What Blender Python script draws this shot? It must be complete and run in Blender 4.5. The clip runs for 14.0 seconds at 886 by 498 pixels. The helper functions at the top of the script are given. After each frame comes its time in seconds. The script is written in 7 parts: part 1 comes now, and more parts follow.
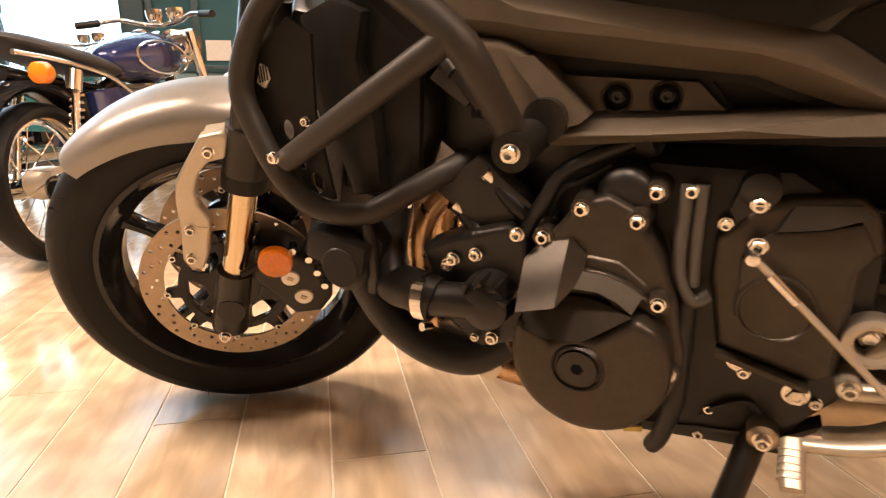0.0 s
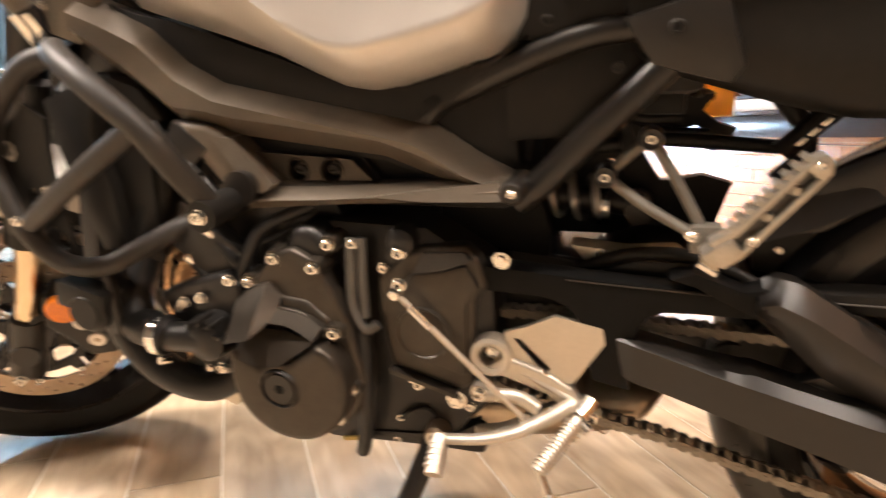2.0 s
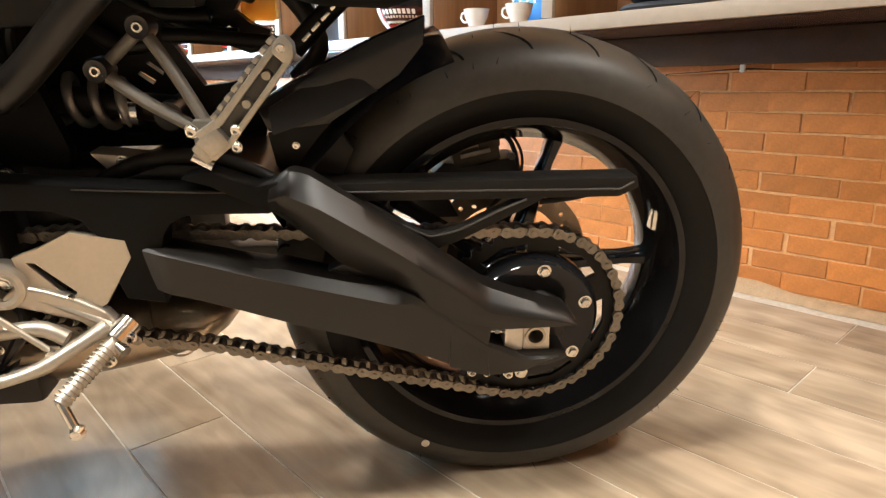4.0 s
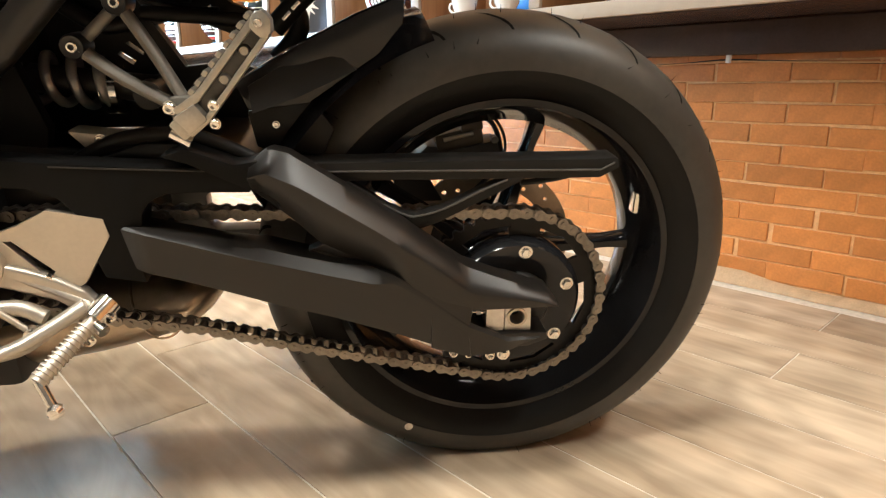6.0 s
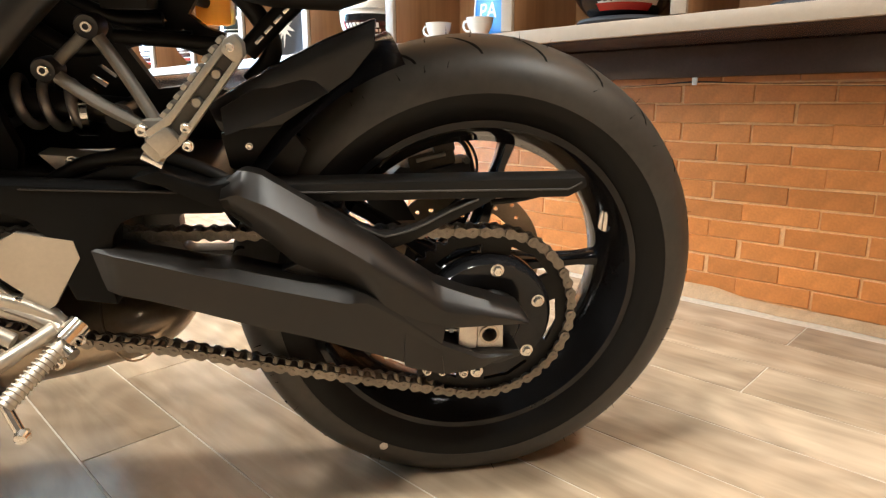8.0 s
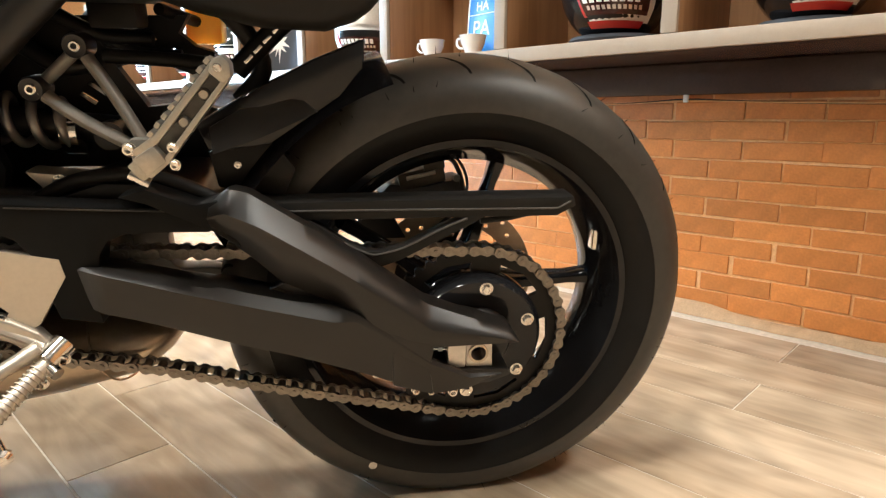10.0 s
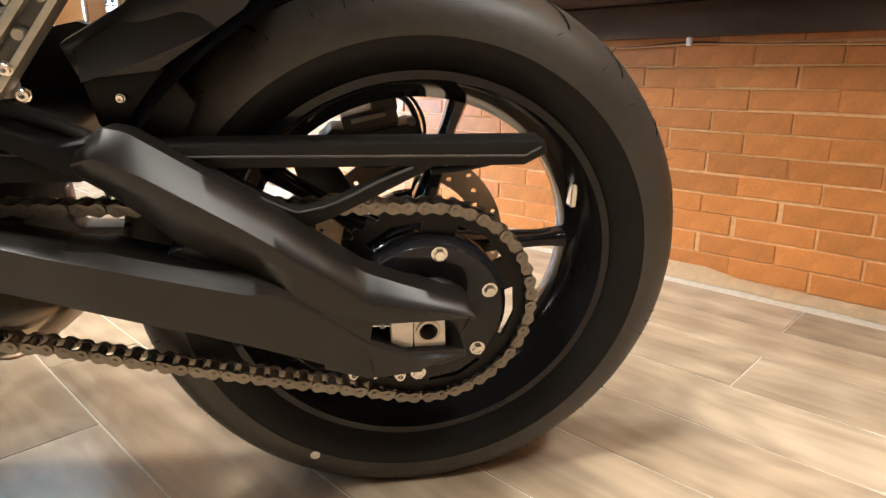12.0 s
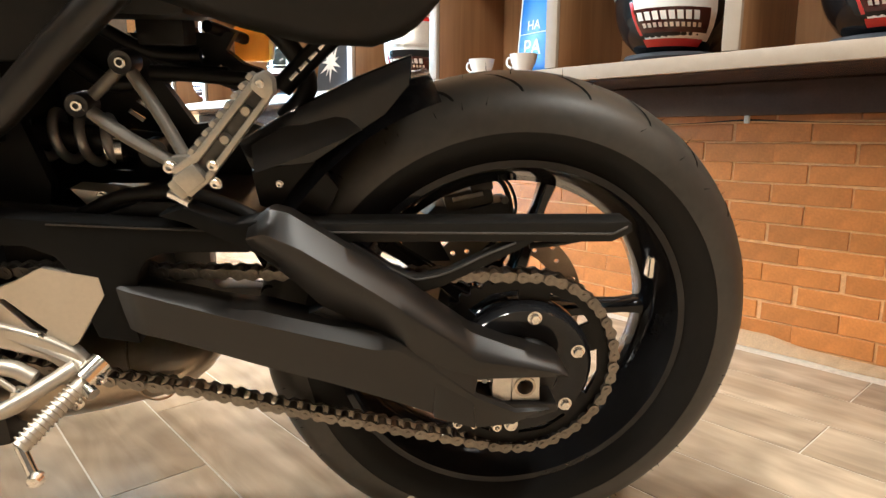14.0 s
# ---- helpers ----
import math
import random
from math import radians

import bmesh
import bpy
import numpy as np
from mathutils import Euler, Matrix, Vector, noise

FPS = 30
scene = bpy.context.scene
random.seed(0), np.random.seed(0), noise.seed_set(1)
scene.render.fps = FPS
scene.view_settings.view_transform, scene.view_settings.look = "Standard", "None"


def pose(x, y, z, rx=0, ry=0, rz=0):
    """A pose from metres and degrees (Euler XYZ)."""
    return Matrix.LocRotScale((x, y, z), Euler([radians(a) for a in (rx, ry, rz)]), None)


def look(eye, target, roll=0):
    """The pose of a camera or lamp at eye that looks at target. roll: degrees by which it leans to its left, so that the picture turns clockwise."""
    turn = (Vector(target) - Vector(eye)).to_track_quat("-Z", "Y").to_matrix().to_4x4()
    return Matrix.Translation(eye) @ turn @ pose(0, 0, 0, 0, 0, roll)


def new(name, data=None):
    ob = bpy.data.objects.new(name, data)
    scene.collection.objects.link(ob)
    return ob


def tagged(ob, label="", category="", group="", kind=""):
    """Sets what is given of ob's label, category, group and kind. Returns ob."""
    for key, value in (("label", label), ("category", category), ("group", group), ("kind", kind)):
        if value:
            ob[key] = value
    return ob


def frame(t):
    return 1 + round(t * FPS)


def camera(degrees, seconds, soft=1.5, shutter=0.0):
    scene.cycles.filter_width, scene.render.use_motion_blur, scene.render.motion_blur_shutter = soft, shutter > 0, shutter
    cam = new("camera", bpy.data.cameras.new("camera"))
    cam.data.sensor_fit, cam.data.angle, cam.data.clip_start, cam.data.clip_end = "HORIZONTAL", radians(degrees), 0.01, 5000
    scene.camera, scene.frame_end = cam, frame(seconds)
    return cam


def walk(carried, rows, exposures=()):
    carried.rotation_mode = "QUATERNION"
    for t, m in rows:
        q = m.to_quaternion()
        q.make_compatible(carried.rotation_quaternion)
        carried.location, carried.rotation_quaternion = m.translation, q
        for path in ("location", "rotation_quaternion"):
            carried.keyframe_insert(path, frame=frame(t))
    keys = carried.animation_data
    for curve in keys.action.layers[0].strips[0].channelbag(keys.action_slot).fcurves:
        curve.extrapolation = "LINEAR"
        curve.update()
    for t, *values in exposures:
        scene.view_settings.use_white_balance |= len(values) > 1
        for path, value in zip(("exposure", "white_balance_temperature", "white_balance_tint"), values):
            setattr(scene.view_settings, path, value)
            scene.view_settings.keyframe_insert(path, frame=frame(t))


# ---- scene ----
cam = camera(70.9, 14.0, 1.3, 0.5)
PATH = [
    (0, (0.026, -0.05, 0.566), (0.403, 1.859, 0.104), -0.2),
    (0.5, (0.067, -0.127, 0.588), (0.439, 1.784, 0.131), -0.0),
    (1, (0.134, -0.209, 0.629), (0.498, 1.724, 0.266), -0.3),
    (1.5, (0.186, -0.239, 0.623), (0.568, 1.702, 0.33), -0.2),
    (2, (0.231, -0.254, 0.607), (0.86, 1.611, 0.252), -0.4),
    (2.5, (0.32, -0.273, 0.593), (1.208, 1.485, 0.242), -0.4),
    (3, (0.384, -0.31, 0.587), (1.529, 1.284, 0.204), -0.5),
    (3.5, (0.42, -0.349, 0.564), (1.727, 1.082, 0.07), -0.5),
    (6, (0.43, -0.372, 0.529), (1.766, 1.024, 0.015), -0.2),
    (6.5, (0.429, -0.378, 0.529), (1.782, 1.018, 0.06), -0.2),
    (7, (0.429, -0.382, 0.532), (1.804, 0.997, 0.076), -0.2),
    (7.5, (0.425, -0.385, 0.532), (1.818, 0.978, 0.084), -0.1),
    (8, (0.428, -0.384, 0.531), (1.824, 0.974, 0.077), -0.2),
    (10.5, (0.441, -0.389, 0.542), (1.855, 0.966, 0.135), 0.0),
    (11, (0.504, -0.348, 0.562), (1.919, 0.989, 0.106), 0.2),
    (11.5, (0.555, -0.34, 0.532), (1.96, 0.986, 0.016), 0.4),
    (12, (0.566, -0.341, 0.507), (1.956, 0.993, -0.031), 0.2),
    (12.5, (0.513, -0.345, 0.502), (1.821, 1.092, 0.025), 0.0),
    (13, (0.489, -0.369, 0.517), (1.798, 1.115, 0.229), 0.2),
    (13.5, (0.48, -0.366, 0.513), (1.794, 1.103, 0.176), 0.3),
    (14, (0.46, -0.362, 0.536), (1.776, 1.102, 0.184), 0.4),
]
walk(cam, [(t, look(eye, target, roll)) for t, eye, target, roll in PATH],
     [(0.0, 0.12, 7600, 20), (1.0, 0.41, 6550, 11), (1.6, 0.60, 6150, 9), (2.2, 0.5, 6250, 10), (3.0, 0.24, 5900, 6), (5.0, 0.26, 5600, 0), (14.0, 0.26, 5540, 0)])

# ---------------------------------------------------------------- world and light
world = bpy.data.worlds.new("world")
scene.world = world
world.use_nodes = True
wn = world.node_tree.nodes
sky = wn.new("ShaderNodeTexSky")
sky.sky_type, sky.sun_disc, sky.sun_elevation, sky.sun_rotation = "NISHITA", False, radians(38), radians(150)
world.node_tree.links.new(sky.outputs[0], wn["Background"].inputs[0])
wn["Background"].inputs[1].default_value = 0.08

WARM = (1.0, 0.84, 0.705)
LAMPS = [(-0.05, -0.15, 66), (1.50, -1.70, 53), (-1.7, 1.05, 96), (-2.6, 1.4, 92), (0.35, 1.6, 56), (1.3, 4.2, 30)]  # x, y, watts
LIGHTS = [("daylight_window", (-2.6, 5.38, 1.6), (-1.9, 2.6, 0.5), 2.8, 1.9, 26, (0.46, 0.73, 1.0)), ("daylight_door", (-0.3, 5.38, 1.3), (2.1, 3.2, 0.6), 1.6, 1.6, 120, (0.62, 0.80, 1.0))]
LIGHTS += [("ceiling_glow", (x, y, 2.9), (x, y, 0.0), 0.50, 0.36, watts, WARM) for x, y, watts in LAMPS]
for n, eye, target, sx, sy, watts, colour in LIGHTS:
    lamp = bpy.data.lights.new(n, "AREA")
    lamp.shape, lamp.size, lamp.size_y, lamp.energy, lamp.color = "RECTANGLE", sx, sy, watts, colour
    if n.startswith("daylight"):
        lamp.spread = radians(95 if n == "daylight_window" else 46)
    new(n, lamp).matrix_world = look(eye, target)


# ---------------------------------------------------------------- materials
def material(name, base, rough=0.5, metal=0.0, scale=40.0, vary=0.12, bump=0.0, spot=0.0, coat=0.0, per_object=0.0, transmission=0.0, fine=8.0, spec=0.5):
    """A surface with colour and gloss that vary at two scales, and a fine relief."""
    m = bpy.data.materials.new(name)
    m.use_nodes = True
    n, l = m.node_tree.nodes, m.node_tree.links
    b = n["Principled BSDF"]
    tc = n.new("ShaderNodeTexCoord")
    big, small = n.new("ShaderNodeTexNoise"), n.new("ShaderNodeTexNoise")
    big.inputs["Scale"].default_value, small.inputs["Scale"].default_value = scale, scale * fine
    big.inputs["Detail"].default_value = small.inputs["Detail"].default_value = 4.0
    for x in (big, small):
        l.new(tc.outputs["Object"], x.inputs["Vector"])
    mix = n.new("ShaderNodeMath")
    mix.operation = "MULTIPLY_ADD"
    l.new(small.outputs[0], mix.inputs[0])
    mix.inputs[1].default_value = 0.4
    half = n.new("ShaderNodeMath")
    half.operation = "MULTIPLY"
    half.inputs[1].default_value = 0.6
    l.new(big.outputs[0], half.inputs[0])
    l.new(half.outputs[0], mix.inputs[2])
    ramp = n.new("ShaderNodeMapRange")
    ramp.inputs[1].default_value, ramp.inputs[2].default_value = 0.3, 0.7
    ramp.inputs[3].default_value, ramp.inputs[4].default_value = 1 - vary, 1 + vary
    l.new(mix.outputs[0], ramp.inputs[0])
    val = ramp.outputs[0]
    if per_object:
        info = n.new("ShaderNodeObjectInfo")
        rr = n.new("ShaderNodeMapRange")
        rr.inputs[3].default_value, rr.inputs[4].default_value = 1 - per_object, 1 + per_object
        l.new(info.outputs["Random"], rr.inputs[0])
        mul = n.new("ShaderNodeMath")
        mul.operation = "MULTIPLY"
        l.new(val, mul.inputs[0]), l.new(rr.outputs[0], mul.inputs[1])
        val = mul.outputs[0]
    col = n.new("ShaderNodeVectorMath")
    col.operation = "SCALE"
    col.inputs[0].default_value = base
    l.new(val, col.inputs["Scale"])
    l.new(col.outputs[0], b.inputs["Base Color"])
    rg = n.new("ShaderNodeMapRange")
    rg.inputs[1].default_value, rg.inputs[2].default_value = 0.3, 0.7
    rg.inputs[3].default_value, rg.inputs[4].default_value = max(0.03, rough * 0.93), min(1.0, rough * 1.07)
    l.new(small.outputs[0], rg.inputs[0])
    l.new(rg.outputs[0], b.inputs["Roughness"])
    b.inputs["Metallic"].default_value = metal
    b.inputs["Specular IOR Level"].default_value = spec
    b.inputs["Coat Weight"].default_value = coat
    b.inputs["Coat Roughness"].default_value = 0.08
    b.inputs["Transmission Weight"].default_value = transmission
    if bump:
        bp = n.new("ShaderNodeBump")
        bp.inputs["Strength"].default_value, bp.inputs["Distance"].default_value = 0.5, bump * 0.25
        l.new(small.outputs[0], bp.inputs["Height"])
        l.new(bp.outputs[0], b.inputs["Normal"])
    return m


def wood(name, light, dark, axis=1, rough=0.4, grain=9.0, per_object=0.0, spread=26.0, blotch=0.0, coat=0.0):
    """Wood: stretched grain along one axis, broad lighter and darker streaks, and a tone of its own for each board."""
    m = bpy.data.materials.new(name)
    m.use_nodes = True
    n, l = m.node_tree.nodes, m.node_tree.links
    b = n["Principled BSDF"]
    tc, mp, info = n.new("ShaderNodeTexCoord"), n.new("ShaderNodeMapping"), n.new("ShaderNodeObjectInfo")
    stretch = [spread] * 3
    stretch[axis] = spread * 0.06
    mp.inputs["Scale"].default_value = stretch
    off = n.new("ShaderNodeVectorMath")
    off.operation = "MULTIPLY_ADD"
    l.new(info.outputs["Random"], off.inputs[0])
    off.inputs[1].default_value = (37.0, 53.0, 11.0)
    l.new(tc.outputs["Object"], off.inputs[2])
    l.new(off.outputs[0], mp.inputs["Vector"])
    grain_tex, broad = n.new("ShaderNodeTexNoise"), n.new("ShaderNodeTexNoise")
    grain_tex.inputs["Scale"].default_value, grain_tex.inputs["Detail"].default_value, grain_tex.inputs["Distortion"].default_value = 1.0, 6.0, 0.9
    broad.inputs["Scale"].default_value, broad.inputs["Detail"].default_value, broad.inputs["Distortion"].default_value = grain, 3.0, 0.7
    mp2 = n.new("ShaderNodeMapping")
    wide = [1.0] * 3
    wide[axis] = 0.22
    mp2.inputs["Scale"].default_value = wide
    l.new(off.outputs[0], mp2.inputs["Vector"])
    l.new(mp.outputs[0], grain_tex.inputs["Vector"])
    l.new(mp2.outputs[0], broad.inputs["Vector"])
    add = n.new("ShaderNodeMath")
    add.operation = "MULTIPLY_ADD"
    add.inputs[1].default_value = 0.42
    l.new(broad.outputs[0], add.inputs[0])
    s = n.new("ShaderNodeMath")
    s.operation = "MULTIPLY"
    s.inputs[1].default_value = 0.58
    l.new(grain_tex.outputs[0], s.inputs[0])
    l.new(s.outputs[0], add.inputs[2])
    r = n.new("ShaderNodeValToRGB")
    r.color_ramp.elements[0].position, r.color_ramp.elements[1].position = 0.36, 0.64
    r.color_ramp.elements[0].color, r.color_ramp.elements[1].color = (*dark, 1), (*light, 1)
    l.new(add.outputs[0], r.inputs[0])
    tone = n.new("ShaderNodeMapRange")
    tone.inputs[3].default_value, tone.inputs[4].default_value = 1 - per_object, 1 + per_object
    l.new(info.outputs["Random"], tone.inputs[0])
    sc = n.new("ShaderNodeVectorMath")
    sc.operation = "SCALE"
    l.new(r.outputs[0], sc.inputs[0])
    l.new(tone.outputs[0], sc.inputs["Scale"])
    if blotch:  # cloudy stains in the printed surface, and rings round a few knots
        cloud, rings, warp = n.new("ShaderNodeTexNoise"), n.new("ShaderNodeTexWave"), n.new("ShaderNodeMapping")
        cloud.inputs["Scale"].default_value, cloud.inputs["Detail"].default_value, cloud.inputs["Distortion"].default_value = 14.0, 5.0, 1.2
        warp.inputs["Scale"].default_value = (2.4, 0.8, 1.0)
        rings.wave_type = "RINGS"
        rings.inputs["Scale"].default_value, rings.inputs["Distortion"].default_value, rings.inputs["Detail"].default_value = 3.2, 9.0, 3.0
        l.new(mp2.outputs[0], cloud.inputs["Vector"])
        l.new(off.outputs[0], warp.inputs["Vector"])
        l.new(warp.outputs[0], rings.inputs["Vector"])
        both = n.new("ShaderNodeMath")
        both.operation = "MULTIPLY_ADD"
        both.inputs[1].default_value = 0.16
        l.new(rings.outputs[1], both.inputs[0])
        l.new(cloud.outputs[0], both.inputs[2])
        level = n.new("ShaderNodeMapRange")
        level.inputs[1].default_value, level.inputs[2].default_value = 0.38, 0.78
        level.inputs[3].default_value, level.inputs[4].default_value = 1 - blotch, 1 + blotch
        l.new(both.outputs[0], level.inputs[0])
        stained = n.new("ShaderNodeVectorMath")
        stained.operation = "SCALE"
        l.new(sc.outputs[0], stained.inputs[0])
        l.new(level.outputs[0], stained.inputs["Scale"])
        sc = stained
    l.new(sc.outputs[0], b.inputs["Base Color"])
    rg = n.new("ShaderNodeMapRange")
    rg.inputs[1].default_value, rg.inputs[2].default_value = 0.3, 0.7
    rg.inputs[3].default_value, rg.inputs[4].default_value = rough * 0.75, rough * 1.3
    l.new(broad.outputs[0], rg.inputs[0])
    l.new(rg.outputs[0], b.inputs["Roughness"])
    b.inputs["Coat Weight"].default_value = coat
    bp = n.new("ShaderNodeBump")
    bp.inputs["Strength"].default_value, bp.inputs["Distance"].default_value = 0.35, 0.0008
    l.new(grain_tex.outputs[0], bp.inputs["Height"])
    l.new(bp.outputs[0], b.inputs["Normal"])
    return m


def glowing(name, colour, strength):
    m = bpy.data.materials.new(name)
    m.use_nodes = True
    b = m.node_tree.nodes["Principled BSDF"]
    b.inputs["Base Color"].default_value = b.inputs["Emission Color"].default_value = (*colour, 1)
    b.inputs["Emission Strength"].default_value = strength
    return m


SATIN_BLACK = material("satin_black_paint", (0.0090, 0.0074, 0.0058), 0.37, 0.0, 60, 0.10, 0, spec=0.48)
MATT_BLACK = material("matt_black_plastic", (0.0115, 0.0105, 0.0092), 0.45, 0.0, 80, 0.15, 0.0002, spec=0.22)
# near-black copy for swingarm front and frame plate: shade put into the colour
SHADED_BLACK = material("shaded_black_casting", (0.0040, 0.0038, 0.0036), 0.5, 0.0, 70, 0.15, 0.0002, spec=0.12)
GLOSS_BLACK = material("gloss_black_paint", (0.012, 0.012, 0.013), 0.10, 0.0, 50, 0.1, 0, spec=0.35)
FRAME_GREY = material("dark_grey_cast_frame", (0.110, 0.090, 0.068), 0.36, 0.3, 45, 0.14, 0.00015)
ENGINE_BLACK = material("black_engine_casting", (0.0125, 0.0112, 0.0100), 0.38, 0.0, 55, 0.2, 0.00025, spec=0.4)
COVER_GREY = material("dark_grey_engine_cover", (0.050, 0.042, 0.033), 0.38, 0.6, 55, 0.16, 0.0002, spec=0.5)
GUARD_BLACK = material("powder_coated_tube", (0.024, 0.0205, 0.017), 0.5, 0.0, 60, 0.14, 0.0002, spec=0.4)
RUBBER = material("tyre_rubber", (0.0070, 0.0066, 0.0062), 0.5, 0.0, 18, 0.25, 0.0002, spec=0.22)
TREAD = material("dusty_tread_rubber", (0.040, 0.036, 0.0295), 0.46, 0.0, 11, 0.30, 0.0004, spec=0.5)
TREAD_DARK = material("groove_rubber", (0.004, 0.004, 0.004), 0.8, spec=0.1)
HOSE = material("rubber_hose", (0.009, 0.0085, 0.008), 0.42, 0.0, 70, 0.2, 0.0002, spec=0.4)
SILVER_PAINT = material("matt_silver_paint", (0.56, 0.53, 0.49), 0.34, 0.55, 12, 0.05, 0.00005, fine=60)
ALLOY = material("brushed_aluminium", (0.53, 0.475, 0.395), 0.40, 0.75, 25, 0.07, 0.00008)
PEG_ALLOY = material("cast_footpeg_alloy", (0.42, 0.385, 0.325), 0.36, 0.8, 40, 0.14, 0.0001)
CHROME = material("bright_zinc_bolt", (0.80, 0.77, 0.72), 0.13, 1.0, 120, 0.12)
STEEL = material("worn_stainless_steel", (0.42, 0.34, 0.25), 0.33, 0.95, 14, 0.14, 0.0001)
COPPERED = material("heat_tinted_header_steel", (0.52, 0.34, 0.20), 0.28, 1.0, 7, 0.12)
DISC_STEEL = material("brake_disc_steel", (0.40, 0.305, 0.22), 0.40, 0.85, 55, 0.15, 0.00015)
GOLD = material("gold_fork_tube", (0.72, 0.57, 0.39), 0.22, 1.0, 9, 0.03)
CHAIN = material("chain_steel", (0.235, 0.208, 0.175), 0.4, 0.9, 220, 0.25, 0.0001, per_object=0.15)
CHAIN_DARK = material("greasy_roller_steel", (0.05, 0.045, 0.04), 0.4, 0.8, 220, 0.3)
GREY_PIPE = material("dark_grey_pipe", (0.085, 0.08, 0.072), 0.35, 0.3, 60, 0.12)
SPRING = material("painted_spring_steel", (0.36, 0.34, 0.32), 0.36, 0.7, 60, 0.15)
AMBER = material("amber_reflector_plastic", (0.78, 0.21, 0.015), 0.18, 0.0, 200, 0.15, 0.0004, coat=0.5)
AMBER_LENS = material("clear_amber_lens", (1.0, 0.40, 0.03), 0.30, 0.0, 120, 0.08, 0.0002, transmission=0.65)
WHITE = material("white_paint", (0.78, 0.77, 0.74), 0.45, 0.0, 60, 0.05)
PLATE = material("pale_badge_metal", (0.7, 0.66, 0.6), 0.35, 0.6, 150, 0.1)
RADIATOR = material("radiator_core", (0.03, 0.03, 0.032), 0.5, 0.5, 300, 0.4, 0.0006)

FLOOR_WOOD = wood("wood_look_floor_tile", (0.490, 0.390, 0.278), (0.345, 0.262, 0.176), 1, 0.16, 7.0, 0.08, 18.0, blotch=0.20)
FLOOR_WOOD.node_tree.nodes["Principled BSDF"].inputs["Specular IOR Level"].default_value = 0.26
GROUT = material("floor_grout", (0.60, 0.53, 0.43), 0.8, 0.0, 90, 0.2, 0.0004)
BRICK = material("varnished_terracotta_brick", (0.47, 0.165, 0.036), 0.32, 0.0, 22, 0.20, 0.0006, per_object=0.13, spec=0.6)
MORTAR = material("sandy_mortar", (0.60, 0.315, 0.125), 0.6, 0.0, 60, 0.25, 0.0015)
SKIRT = material("rough_plaster_skirting", (0.40, 0.25, 0.13), 0.75, 0.0, 30, 0.25, 0.0015)
SHELF_WOOD = wood("oak_veneer", (0.35, 0.19, 0.085), (0.225, 0.11, 0.045), 2, 0.42, 5.0, 0.08, 30.0)
SHELF_EDGE = material("cream_edge_banding", (0.33, 0.262, 0.195), 0.45, 0.0, 40, 0.06, 0.0001)
# dark wood, taken darker still for the shade below the shelf
SHELF_DARK = material("dark_board_in_shade", (0.058, 0.037, 0.030), 0.22, 0.0, 20, 0.15, 0.0002)
PLASTER = material("dark_wall_plaster", (0.13, 0.11, 0.09), 0.8, 0.0, 6, 0.06, 0.0004)
CEILING = material("ceiling_paint", (0.62, 0.58, 0.52), 0.85, 0.0, 6, 0.05, 0.0004)
TEAL_FRAME = material("dark_teal_window_frame", (0.02, 0.06, 0.075), 0.4, 0.1, 40, 0.15)
BLUE_SIGN = material("blue_printed_sign", (0.02, 0.16, 0.52), 0.35, 0.0, 40, 0.06)
PORCELAIN = material("white_porcelain", (0.80, 0.78, 0.74), 0.12, 0.0, 40, 0.03, coat=0.5)
RED = material("red_gloss_paint", (0.46, 0.02, 0.02), 0.2, 0.0, 40, 0.08, coat=0.5)
VISOR = material("smoked_visor", (0.03, 0.036, 0.034), 0.06, 0.0, 40, 0.05, coat=0.6)
NAVY = material("navy_tank_paint", (0.012, 0.026, 0.11), 0.16, 0.2, 40, 0.1, coat=0.7)
TEAL_PAINT = material("teal_tank_paint", (0.02, 0.22, 0.26), 0.18, 0.2, 40, 0.1, coat=0.7)
VINYL = material("black_seat_vinyl", (0.030, 0.030, 0.033), 0.5, 0.0, 90, 0.2, 0.0004)
CHARCOAL = material("charcoal_cloth", (0.045, 0.05, 0.06), 0.85, 0.0, 200, 0.15, 0.0004)
BRIGHT_OUT = glowing("bright_daylight_outside", (0.72, 0.88, 1.0), 2.7)
LAMP_WARM = glowing("warm_lamp_diffuser", (1.0, 0.78, 0.52), 6.0)
GLASS = bpy.data.materials.new("window_glass")
GLASS.use_nodes = True
_g = GLASS.node_tree.nodes["Principled BSDF"]
_g.inputs["Base Color"].default_value, _g.inputs["Roughness"].default_value, _g.inputs["Transmission Weight"].default_value = (0.75, 0.9, 0.92, 1), 0.02, 1.0
TINTED = bpy.data.materials.new("tinted_door_glass")
TINTED.use_nodes = True
_g = TINTED.node_tree.nodes["Principled BSDF"]
_g.inputs["Base Color"].default_value, _g.inputs["Roughness"].default_value = (0.05, 0.14, 0.17, 1), 0.06


# ---------------------------------------------------------------- mesh helpers
def finish(bm, name, mat, smooth=38):
    me = bpy.data.meshes.new(name)
    bmesh.ops.recalc_face_normals(bm, faces=bm.faces)
    bm.to_mesh(me)
    bm.free()
    me.materials.append(mat)
    if smooth:
        for p in me.polygons:
            p.use_smooth = True
        me.set_sharp_from_angle(angle=radians(smooth))
    return me


def part(name, bm, mat, parent=None, label="", m=None, smooth=38):
    """Links a bmesh (or a ready mesh) as ONE object, under a thing or a part."""
    me = bm if isinstance(bm, bpy.types.Mesh) else finish(bm, name, mat, smooth)
    ob = new(name, me)
    if parent is not None:
        ob.parent = parent
    if m is not None:
        ob.matrix_basis = m
    return tagged(ob, label)


